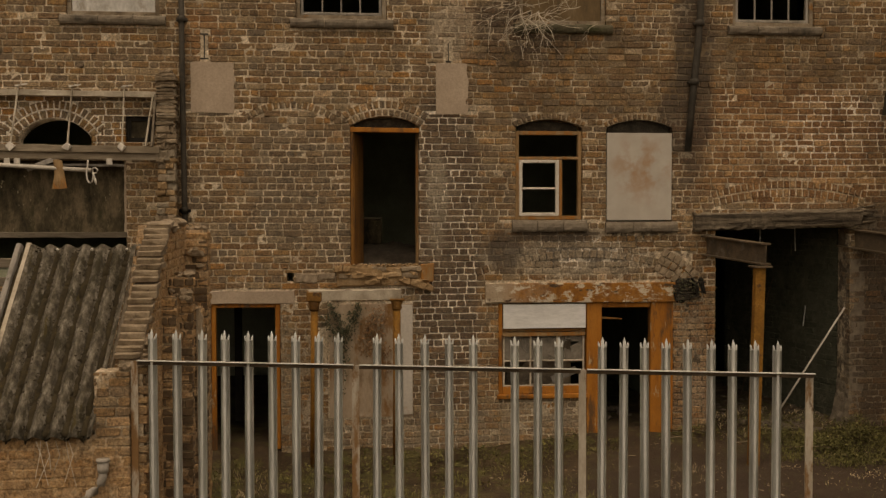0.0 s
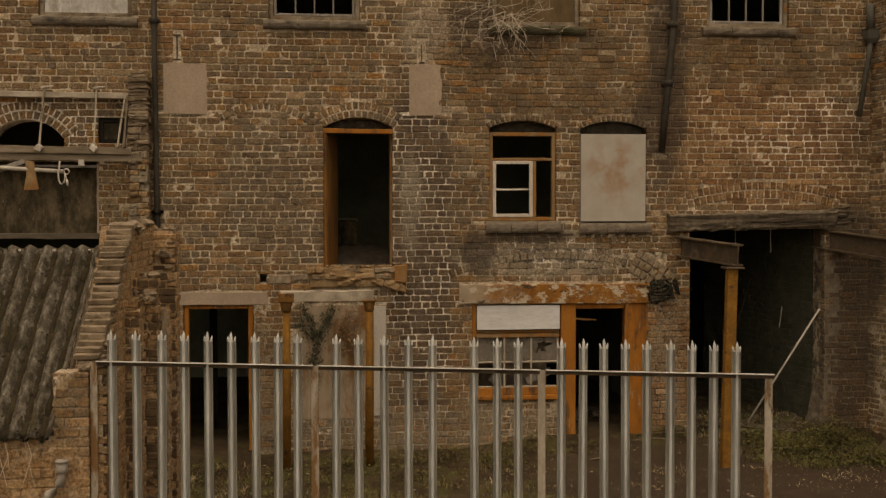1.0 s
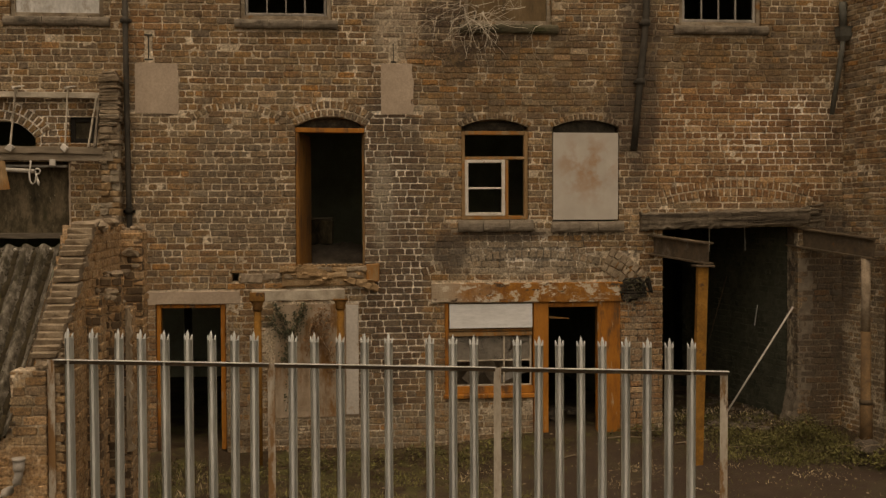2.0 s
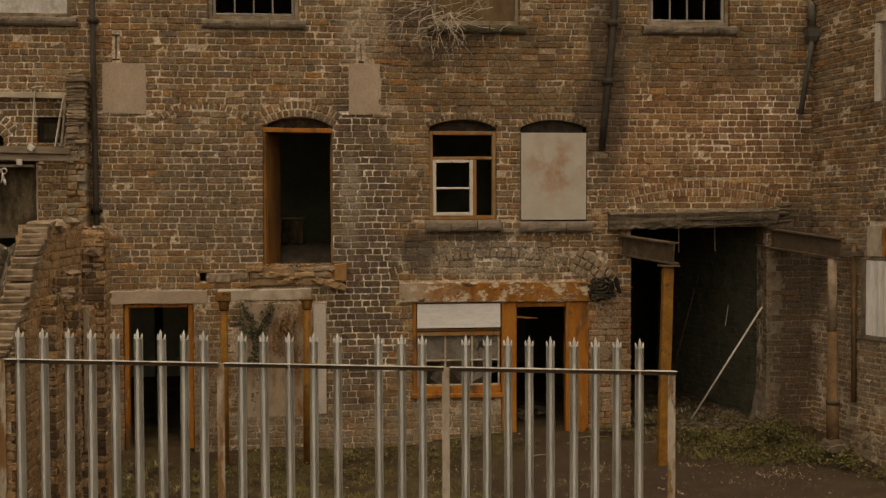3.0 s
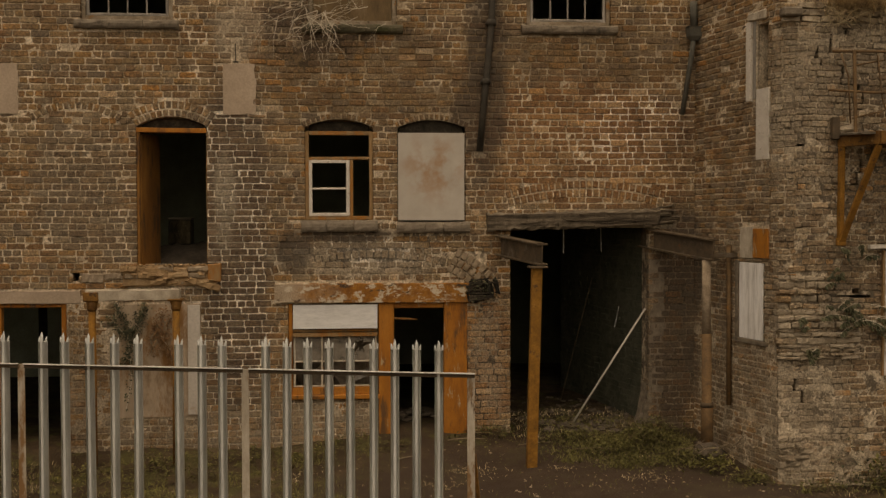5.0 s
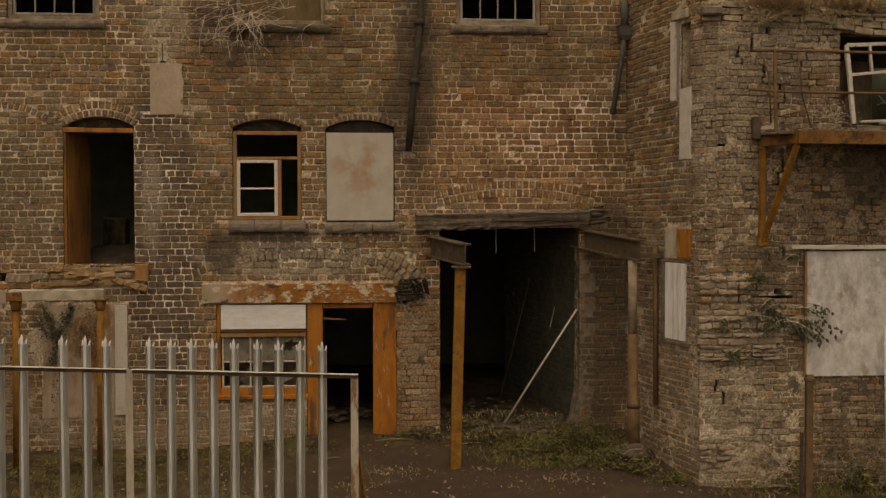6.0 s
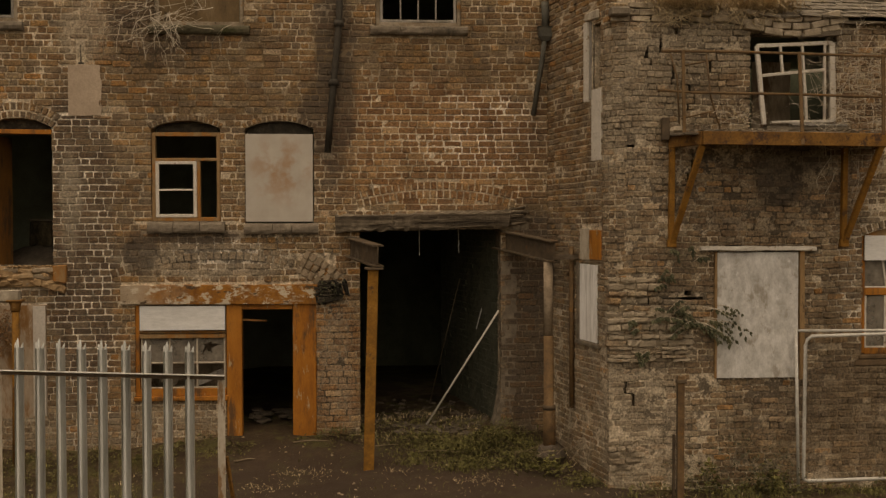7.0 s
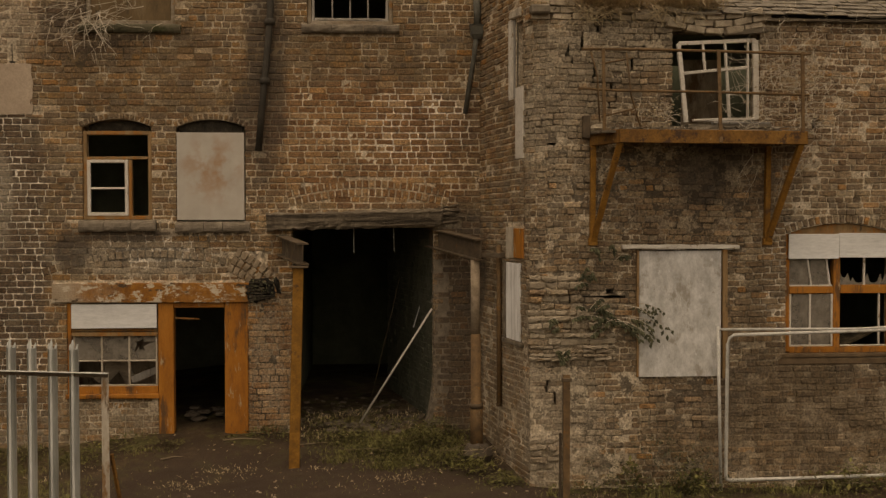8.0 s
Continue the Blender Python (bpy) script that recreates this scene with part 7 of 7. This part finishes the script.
part("elbow", Shape().tube([(-1.93, -4.80, 1.12), (-1.932, -4.80, 1.03), (-1.95, -4.81, 0.96), (-1.99, -4.82, 0.91), (-2.05, -4.82, 0.88), (-2.09, -4.82, 0.84), (-2.1, -4.82, 0.7)], 0.037, 12), PVC, drain)
sock = part("socket", Shape().tube([(-1.93, -4.80, 1.06), (-1.93, -4.80, 1.09), (-1.93, -4.80, 1.16)], [0.045, 0.05, 0.05], 12), PVC, drain)
part("rim", Shape().tube([(-1.93, -4.80, 1.15), (-1.93, -4.80, 1.175)], 0.058, 12), PVC, sock)
s = Shape()
for _ in range(7):
    x = random.uniform(-2.5, -2.2)
    z = 1.33
    s.tube([(x, -4.76, z), (x + random.uniform(-0.04, 0.06), -4.78, z - 0.12), (x + random.uniform(-0.1, 0.12), -4.77, z - random.uniform(0.2, 0.4))], 0.003, 4)
solid("dead_roots", s, TWIG, "thin dry roots hanging under the shed eaves", "roots", kind="stuff")

# plaster left hanging on the wall's end pier
rows = [[(-1.34 + (0.06 + 0.06 * noise.noise((i * 0.55, 3, 9))) * j / 5, -3.1 + 0.012 * noise.noise((i * 0.5, j * 0.7, 5)), 0.85 + 1.45 * i / 34) for j in range(6)] for i in range(35)]
solid("plaster_edge", Shape().sheet(rows, (0, 0.03, 0)), PALERENDER, "ragged strip of pale plaster on the yard wall's end", "plaster", kind="structure")

# stub pier against the facade
stub = thing("pier_stub", (-2.02, -0.13, 3.0), "tall ragged stub of tan stones left from a demolished wall", "pier", kind="structure")
z = 3.0
while z < 4.92:
    h = random.uniform(0.028, 0.05) if z > 4.35 else random.uniform(0.06, 0.105)
    x, end = -2.15 + random.uniform(-0.015, 0.02), -1.905 + random.uniform(-0.03, 0.015)
    while x < end - 0.03:
        w = random.uniform(0.2, 0.3) if z > 4.35 else random.uniform(0.09, 0.16)
        w = end - x if end - x - w < 0.05 else w
        y = -0.25 + random.uniform(-0.025, 0.035)
        st = Shape().beam((x + 0.004, y + 0.12, z + h / 2), (x + w - 0.004, y + 0.12, z + h / 2 + random.uniform(-0.008, 0.008)), 0.24, h - 0.007, 4, 0.008, 0.014)
        part("stone", st, random.choice((COPING, COPING, LANDING, PALESTONE)), stub)
        x += w
    z += h
solid("stub_core", Shape().box(-2.12, -1.93, -0.2, -0.01, 3.0, 4.9, 0.02, None, 0.01), MORTAR, "crumbling mortar core of the ragged stub", "mortar", kind="structure")
cap = thing("pier_cap", (-2.03, -0.14, 4.92), "worn thin slabs capping the ragged stub", "coping")
for x0, x1, z, h in ((-2.15, -1.9, 4.945, 0.045), (-2.14, -1.92, 4.992, 0.04), (-2.1, -1.95, 5.033, 0.036)):
    part("slab", Shape().beam((x0, -0.14, z), (x1, -0.14, z + 0.006), 0.26, h, 5, 0.007, 0.014), COPING, cap)

# remains of a glazed lean-to
lean = thing("lean_to_frame", (-3.2, -0.3, 4.0), "remains of a timber lean-to frame fixed to the wall", "frame")
part("wall_plate", Shape().beam((-5.5, -0.08, 4.79), (-2.16, -0.08, 4.76), 0.1, 0.075, 18, 0.006), PALEWOOD, lean)
part("lower_beam", Shape().beam((-5.5, -0.26, 4.10), (-2.1, -0.26, 4.055), 0.07, 0.09, 16, 0.004), LEANWOOD, lean)
part("lower_beam", Shape().beam((-5.5, -0.22, 4.0), (-1.98, -0.22, 3.98), 0.08, 0.1, 16, 0.005), LEANWOOD, lean)
part("lower_batten", Shape().beam((-5.5, -0.16, 3.87), (-2.56, -0.16, 3.87), 0.05, 0.03, 10, 0.003), GREYPOST, lean)
for x, t in ((-3.86, 0.03), (-3.195, 0.014), (-2.55, 0.002)):
    part("glazing_bar", Shape().beam((x - t, -0.3, 4.12), (x + t, -0.14, 4.84), 0.02, 0.025, 4, 0.002, 0.004, (0, 1, 0)), PALEWOOD, lean)
    part("lead_cap", Shape().beam((x + t - 0.03, -0.16, 4.845), (x + t + 0.11, -0.15, 4.875), 0.05, 0.03, 4, 0.008, 0.01, (0, 0, 1), 0.3), OLDWHITE, lean, "torn white flashing")
    part("lead_foot", Shape().box(-0.04, 0.04, -0.02, 0.02, -0.04, 0.04, 0.006, pose(x - t, -0.32, 4.09, 0, 38, 0), 0.012), OLDWHITE, lean)
part("end_bar", Shape().beam((-2.27, -0.3, 4.1), (-2.2, -0.13, 4.72), 0.02, 0.05, 5, 0.003, 0.004, (0, 1, 0)), PALEWOOD, lean)
part("end_bar", Shape().beam((-2.19, -0.3, 4.1), (-2.16, -0.13, 4.75), 0.03, 0.07, 5, 0.006, 0.004, (0, 1, 0)), GREYWOOD, lean)
for x in (-3.98, -3.86, -2.75):
    part("bracket", Shape().box(x, x + 0.07, -0.27, -0.25, 3.87, 3.95, 0.004, None, 0.004), OLDWHITE, lean)
pole = thing("metal_pole", (-3.5, -0.3, 3.84), "white metal pole hung under the lean-to beam", "pole")
part("pole", Shape().tube([(-5.2, -0.36, 3.93), (-2.93, -0.3, 3.80)], 0.026, 10), OLDWHITE, pole)
loop = [(-2.93 - 0.04 * math.cos(k * 0.55), -0.36, 3.735 - 0.095 * math.sin(k * 0.55)) for k in range(8)]
bow = [(-2.872 + 0.034 * math.cos(2.6 - k * 0.7), -0.37, 3.795 + 0.034 * math.sin(2.6 - k * 0.7)) for k in range(8)]
part("rope_loop", Shape().tube([(-2.955, -0.34, 3.93), (-2.962, -0.345, 3.85), (-2.972, -0.355, 3.78)] + loop + bow + [(-2.88, -0.37, 3.73), (-2.868, -0.37, 3.68)], 0.0105, 7), OLDWHITE, pole, "looped white rope")
part("rope_end", Shape().tube([(-2.868, -0.37, 3.7), (-2.862, -0.37, 3.66), (-2.858, -0.37, 3.62)], [0.011, 0.018, 0.008], 7), OLDWHITE, pole)
part("diagonal", Shape().beam((-3.7, -0.3, 3.81), (-3.35, -0.24, 3.95), 0.02, 0.06, 3, 0.003), GREYPOST, pole)
part("rag", Shape().sheet([[(-3.38 + 0.02 * math.sin(i), -0.33, 3.93 - 0.09 * i), (-3.31 + 0.01 * i, -0.34 - 0.01 * (i % 2), 3.93 - 0.09 * i), (-3.27 + 0.014 * i, -0.33, 3.92 - 0.085 * i)] for i in range(5)], (0, 0.004, 0)), TANFRAME, pole, "ochre rag hanging on the pole")
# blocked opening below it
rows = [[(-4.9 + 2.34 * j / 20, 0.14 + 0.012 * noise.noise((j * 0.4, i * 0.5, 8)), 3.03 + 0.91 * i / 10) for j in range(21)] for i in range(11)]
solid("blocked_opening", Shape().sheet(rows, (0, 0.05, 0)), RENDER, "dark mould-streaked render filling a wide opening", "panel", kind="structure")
solid("opening_edge", Shape().beam((-2.575, 0.1, 3.03), (-2.57, 0.1, 3.93), 0.035, 0.14, 10, 0.006, 0.006, (0, 1, 0)), CONCRETE, "worn tan render edge of the blocked opening", "render", kind="structure")
solid("opening_sill", Shape().beam((-4.9, 0.1, 3.0), (-2.4, 0.1, 2.99), 0.14, 0.07, 10, 0.004), GREYWOOD, "worn board under the blocked opening", "sill", kind="structure")
win = thing("window_12", (-2.4, 0.05, 4.17), "small dark window with a dusty pane", "window", kind="structure")
frame_bars(win, -2.56, -2.236, 4.17, 4.5, 0.05, 0.1, 0.06, BLACKWOOD)
part("pane", Shape().box(-2.52, -2.276, 0.075, 0.08, 4.21, 4.46, 0.001), RENDER, win, "blind dusty pane")


# ---- plants, rubble and litter ----
def twiggy(at, n, reach, mat, name, label, spread, up=0.3, r=0.004, category="twigs", lean_y=-0.1):
    s = Shape()
    for _ in range(n):
        p = Vector(at) + Vector((random.gauss(0, spread[0]), random.uniform(-0.05, 0), random.gauss(0, spread[1])))
        d = Vector((random.gauss(0, 0.7), lean_y + random.gauss(0, 0.15), up + random.gauss(0, 0.6))).normalized()
        pts = [p]
        for k in range(5):
            d = (d + Vector((random.gauss(0, 0.35), random.gauss(0, 0.12), random.gauss(-0.08, 0.3)))).normalized()
            q = pts[-1] + d * reach / 5
            pts.append(q)
            if random.random() < 0.6:
                e = (d + Vector((random.gauss(0, 0.8), random.gauss(0, 0.2), random.gauss(0, 0.6)))).normalized()
                s.tube([q, q + e * reach * 0.14, q + e * reach * 0.25 + Vector((0, 0, -0.02))], [r * 0.6, r * 0.5, r * 0.3], 4)
        s.tube(pts, [r * (1 - 0.14 * k) for k in range(6)], 4)
    return solid(name, s, mat, label, category, kind="stuff")


twiggy((2.75, -0.1, 5.88), 18, 0.6, TWIG, "twigs", "bare pale twigs growing from the upper window", (0.26, 0.1), 0.15, 0.004)
twiggy((2.6, -0.12, 5.9), 12, 0.62, TWIG, "twigs", "stout bare branches sprawling over the upper sill", (0.16, 0.06), -0.05, 0.0055)
twiggy((2.55, -0.1, 5.8), 7, 0.55, TWIG, "twigs", "bare pale twigs hanging over the upper sill", (0.2, 0.06), -0.2, 0.0035)
twiggy((11.25, -2.02, 4.6), 105, 0.42, TWIG, "twigs", "tangle of dead climber stems beside the balcony", (0.27, 0.42), 0.35, 0.0036)
s = Shape()
for _ in range(420):
    s.rock((11.2 + random.gauss(0, 0.24), -2.06 - random.uniform(0, 0.1), 4.65 + random.gauss(0, 0.36)), random.uniform(0.004, 0.009), 0.9, 0.3)
for _ in range(90):
    s.rock((9.6 + random.gauss(0, 0.12), -2.15 - random.uniform(0, 0.1), 4.4 + random.gauss(0, 0.09)), random.uniform(0.004, 0.01), 0.9, 0.3)
solid("seed_heads", s, STRAW, "tiny pale seed heads on the dead climber", "seed heads", kind="stuff")
twiggy((11.6, -2.02, 4.75), 26, 0.5, TWIG, "twigs", "tangle of dead climber stems on the wing wall", (0.35, 0.4), 0.3, 0.0034)
twiggy((10.75, -2.05, 4.6), 14, 0.6, TWIG, "twigs", "dead climber stems across the crooked window", (0.2, 0.3), 0.3, 0.004)
twiggy((9.55, -2.1, 4.35), 16, 0.3, TWIG, "twigs", "small dry shrub rooted on the balcony", (0.1, 0.05), 0.5, 0.004)
twiggy((7.75, -1.2, 0.3), 26, 0.5, BRAMBLE, "brambles", "dry arching bramble stems by the iron post", (0.16, 0.08), 0.6, 0.004)


def grass(area, n, size, mat, name, label, lean=0.5, z=None, category="grass", w=0.006):
    s = Shape()
    x0, x1, y0, y1 = area
    for _ in range(n):
        x, y = random.uniform(x0, x1), random.uniform(y0, y1)
        if noise.noise((x * 1.9, y * 1.9, 20)) < -0.08:
            continue
        d = Vector((random.gauss(0, lean), random.gauss(0, lean), 1)).normalized()
        s.blade((x, y, ground_z(x, y) if z is None else z(x)), d, size * random.uniform(0.5, 1.3), w * random.uniform(0.7, 1.4))
    return solid(name, s, mat, label, category, kind="stuff")


# dry tufts on the broken wing top
s = Shape()
for _ in range(1300):
    x = random.choice((8.8, 8.95, 9.1, 9.3, 9.7, 10.2, 9.95)) + random.gauss(0, 0.12)
    d = Vector((random.gauss(0, 0.7), random.gauss(-0.5, 0.4), random.gauss(0.35, 0.5))).normalized()
    s.blade((x, random.uniform(-2.0, -1.8), 5.62 + random.uniform(0, 0.12)), d, random.uniform(0.14, 0.38), 0.011)
for _ in range(300):
    s.blade((random.uniform(8.4, 10.3), random.uniform(-1.8, -1.3), 5.6 + random.uniform(0, 0.2)), Vector((random.gauss(0, 0.5), random.gauss(-0.3, 0.4), 0.8)).normalized(), random.uniform(0.2, 0.45), 0.009)
solid("dry_grass", s, STRAW, "straw-coloured dry grass on the broken wall top", "grass", kind="stuff")
s = Shape()
for _ in range(70):
    x = random.choice((8.75, 8.85, 9.05, 9.6, 10.0)) + random.gauss(0, 0.06)
    s.tube([(x, -1.98, 5.68), (x + random.gauss(0, 0.08), -2.06, 5.62), (x + random.gauss(0, 0.16), -2.03, 5.6 - random.uniform(0.05, 0.2))], 0.0035, 4)
solid("hanging_grass", s, STRAW, "dry stalks hanging down the wing wall", "grass", kind="stuff")

grass((-1.5, 8.0, -4.0, -0.1), 2600, 0.05, WEED, "short_grass", "sparse short green grass on the yard", 0.8)
grass((8.0, 13.5, -4.0, -2.05), 1000, 0.05, WEED, "short_grass", "sparse short grass along the wing", 0.8)
grass((5.2, 7.1, -0.3, 1.2), 900, 0.08, STRAW, "dead_grass", "dead straw in the mouth of the passage", 1.4)
grass((-1.5, 13.0, -4.2, -0.3), 1100, 0.04, STRAW, "dead_grass", "dead straw lying on the yard", 1.6)


def tufts(area, clumps, per, size, mat, name, label, lean=0.6):
    """Clumps of grass blades scattered over the ground."""
    s = Shape()
    x0, x1, y0, y1 = area
    for _ in range(clumps):
        cx, cy, r = random.uniform(x0, x1), random.uniform(y0, y1), random.uniform(0.06, 0.28)
        for _ in range(int(per * r / 0.15)):
            x, y = cx + random.gauss(0, r), cy + random.gauss(0, r * 0.5)
            s.blade((x, y, ground_z(x, y)), Vector((random.gauss(0, lean), random.gauss(0, lean), 1)).normalized(), size * random.uniform(0.4, 1.4), 0.008)
    return solid(name, s, mat, label, "grass", kind="stuff")


tufts((-1.4, 3.4, -3.6, -0.5), 40, 130, 0.055, GRASS, "grass_tufts", "yellow-green grass tufts on the bare yard", 1.0)
tufts((5.7, 7.9, -1.3, -0.1), 22, 130, 0.06, GRASS, "grass_tufts", "yellow-green grass tufts before the passage")
tufts((8.2, 13.0, -2.35, -2.05), 6, 90, 0.1, GRASS, "grass_tufts", "yellow-green grass along the foot of the wing")
tufts((-1.4, 12.0, -4.2, -0.5), 18, 60, 0.05, STRAW, "straw_tufts", "flattened straw tufts on the bare yard", 1.3)


def weeds(spots, name, label, mat, size=0.04):
    s = Shape()
    for x, y, r, h, n in spots:
        for _ in range(n):
            px, py = x + random.gauss(0, r), y + random.gauss(0, r * 0.6)
            fall = max(0.15, 1 - math.hypot(px - x, (py - y) * 1.5) / (2.4 * r))
            z = ground_z(px, py) + random.random() ** 0.7 * h * fall
            s.leaf((px, py, z), (random.gauss(0, 1), random.gauss(-0.3, 1), random.gauss(0.3, 0.5)), size * random.uniform(0.6, 1.5), 0.55)
    return solid(name, s, mat, label, "weeds", kind="stuff")


weeds([(5.7, 0.2, 0.3, 0.1, 350), (6.5, 0.15, 0.3, 0.12, 420), (6.9, -0.55, 0.28, 0.32, 1300), (6.4, -0.75, 0.3, 0.2, 900), (7.2, -1.15, 0.22, 0.25, 700), (5.9, -0.35, 0.3, 0.14, 500), (7.1, -0.2, 0.2, 0.3, 500), (7.8, -1.9, 0.14, 0.2, 320), (6.6, -1.15, 0.25, 0.12, 500)], "weeds", "low green weeds at the mouth of the passage", WEED)
weeds([(4.9, -0.15, 0.25, 0.15, 300), (3.0, -0.2, 0.25, 0.14, 220), (1.9, -0.35, 0.22, 0.2, 260), (0.4, -0.6, 0.3, 0.18, 300), (1.2, -0.9, 0.25, 0.15, 260), (3.6, -0.5, 0.15, 0.1, 120), (-1.2, -0.7, 0.2, 0.2, 200), (2.4, -0.5, 0.3, 0.12, 200)], "weeds", "small weeds along the foot of the facade", WEED)
weeds([(9.6, -2.06, 0.28, 1.0, 700), (10.1, -2.06, 0.25, 0.7, 420), (9.0, -2.06, 0.2, 0.8, 260), (12.3, -2.06, 0.4, 0.7, 260)], "wall_weeds", "straggling dark weeds growing up the wing wall", LEAF, 0.035)
weeds([(9.9, -2.15, 0.25, 0.3, 380), (9.2, -2.1, 0.3, 0.25, 260), (11.5, -2.1, 0.3, 0.25, 300), (8.6, -2.1, 0.18, 0.15, 150), (12.2, -2.1, 0.3, 0.3, 300), (10.6, -2.15, 0.2, 0.15, 150)], "weeds", "weeds along the foot of the wing", WEED)

weeds([(1.2, -0.5, 0.22, 0.2, 260), (0.5, -0.65, 0.25, 0.16, 200), (2.7, -0.45, 0.25, 0.16, 200), (-0.3, -0.8, 0.2, 0.15, 140)], "weeds", "bright yellow-green weeds by the iron columns", GRASS, 0.04)
weeds([(10.05, -2.1, 0.13, 0.42, 170), (11.9, -2.1, 0.2, 0.36, 170), (9.3, -2.08, 0.1, 0.5, 80), (12.6, -2.1, 0.2, 0.4, 120), (7.5, -1.5, 0.15, 0.3, 150)], "weeds", "yellow-green broad weeds at the foot of the wing", GRASS, 0.065)
# drooping shrub on the wing wall
shrub = thing("wall_shrub", (9.2, -1.97, 1.9), "leafy shrub rooted in the cracked wing wall", "shrub")
stems, leaves = Shape(), Shape()
for x, z, n, a0, a1, l0, l1 in ((9.25, 1.98, 7, -0.3, 0.5, 0.3, 0.6), (9.1, 1.95, 9, -0.4, 3.4, 0.2, 0.35), (8.8, 2.05, 7, 0.3, 3.2, 0.15, 0.3), (8.5, 1.95, 3, 2.4, 3.6, 0.1, 0.16), (8.55, 1.58, 4, -0.3, 3.4, 0.1, 0.22), (8.82, 2.45, 4, 0.6, 2.6, 0.12, 0.25), (9.05, 2.72, 4, -0.5, 2.2, 0.12, 0.3), (9.3, 2.15, 3, 0.1, 0.5, 0.3, 0.4)):
    for i in range(n):
        ang, ln = random.uniform(a0, a1), random.uniform(l0, l1)
        pts = [Vector((x + random.uniform(-0.12, 0.1), -1.97, z + random.uniform(-0.06, 0.06)))]
        d = Vector((math.cos(ang), -0.35, math.sin(ang) * 0.8))
        for k in range(7):
            d = (d + Vector((0.02, random.gauss(0, 0.05), -0.14 + random.gauss(0, 0.08)))).normalized()
            pts.append(pts[-1] + d * ln / 7)
            pts[-1].y = min(pts[-1].y, -2.0)
        stems.tube(pts, [0.005 - 0.0005 * k for k in range(8)], 5)
        for k in range(2, 8):
            for side in (-1, 1):
                leaves.leaf(pts[k], (random.gauss(0.2, 0.4), -0.3 + side * 0.2, -0.8 + random.gauss(0, 0.3)), random.uniform(0.045, 0.085), 0.5, (0, 1, 0.2))
tagged(part("stem", stems, TWIG, shrub), kind="stuff")
part("foliage", leaves, LEAF, shrub)

grass((-1.5, -0.6, -2.6, -0.4), 500, 0.1, STRAW, "dead_grass", "dry straw beside the yard wall", 0.9)
weeds([(4.8, 0.02, 0.1, 0.1, 60)], "weeds", "small weeds by the brick pier", WEED)
# stones and litter
s = Shape()
for _ in range(600):
    x, y = random.uniform(-1.4, 13), random.uniform(-4.2, 0.2)
    s.rock((x, y, ground_z(x, y)), random.choice((0.006, 0.009, 0.012, 0.02)), 0.6)
solid("gravel", s, PALERENDER, "pale grit and chips scattered over the yard", "gravel", kind="stuff")
s = Shape()
for _ in range(130):
    x, y = random.uniform(5.25, 7.1), random.uniform(0.1, 2.2)
    s.rock((x, y, ground_z(x, y)), random.uniform(0.015, 0.06), 0.5)
for _ in range(60):
    x, y = random.uniform(5.6, 6.8), random.uniform(-0.1, 0.4)
    s.rock((x, y, ground_z(x, y)), random.uniform(0.03, 0.1), 0.45)
solid("rubble", s, EARTHSTONE, "earthy rubble strewn through the passage", "rubble", kind="stuff")
for x, y, a, l in ((4.3, -0.35, 3, 0.5), (5.2, -0.5, 12, 0.7), (5.9, -0.7, -8, 0.6), (12.0, -2.6, 6, 0.7), (3.6, -0.9, 20, 0.35)):
    z = ground_z(x, y) + 0.02
    solid("stick", Shape().tube([(x, y, z), (x + l * 0.5 * math.cos(radians(a)), y + l * 0.5 * math.sin(radians(a)), z + 0.02), (x + l * math.cos(radians(a)), y + l * math.sin(radians(a)), z)], [0.009, 0.008, 0.005], 6), BRAMBLE, "dull dry stick lying on the earth", "stick", "fallen sticks")
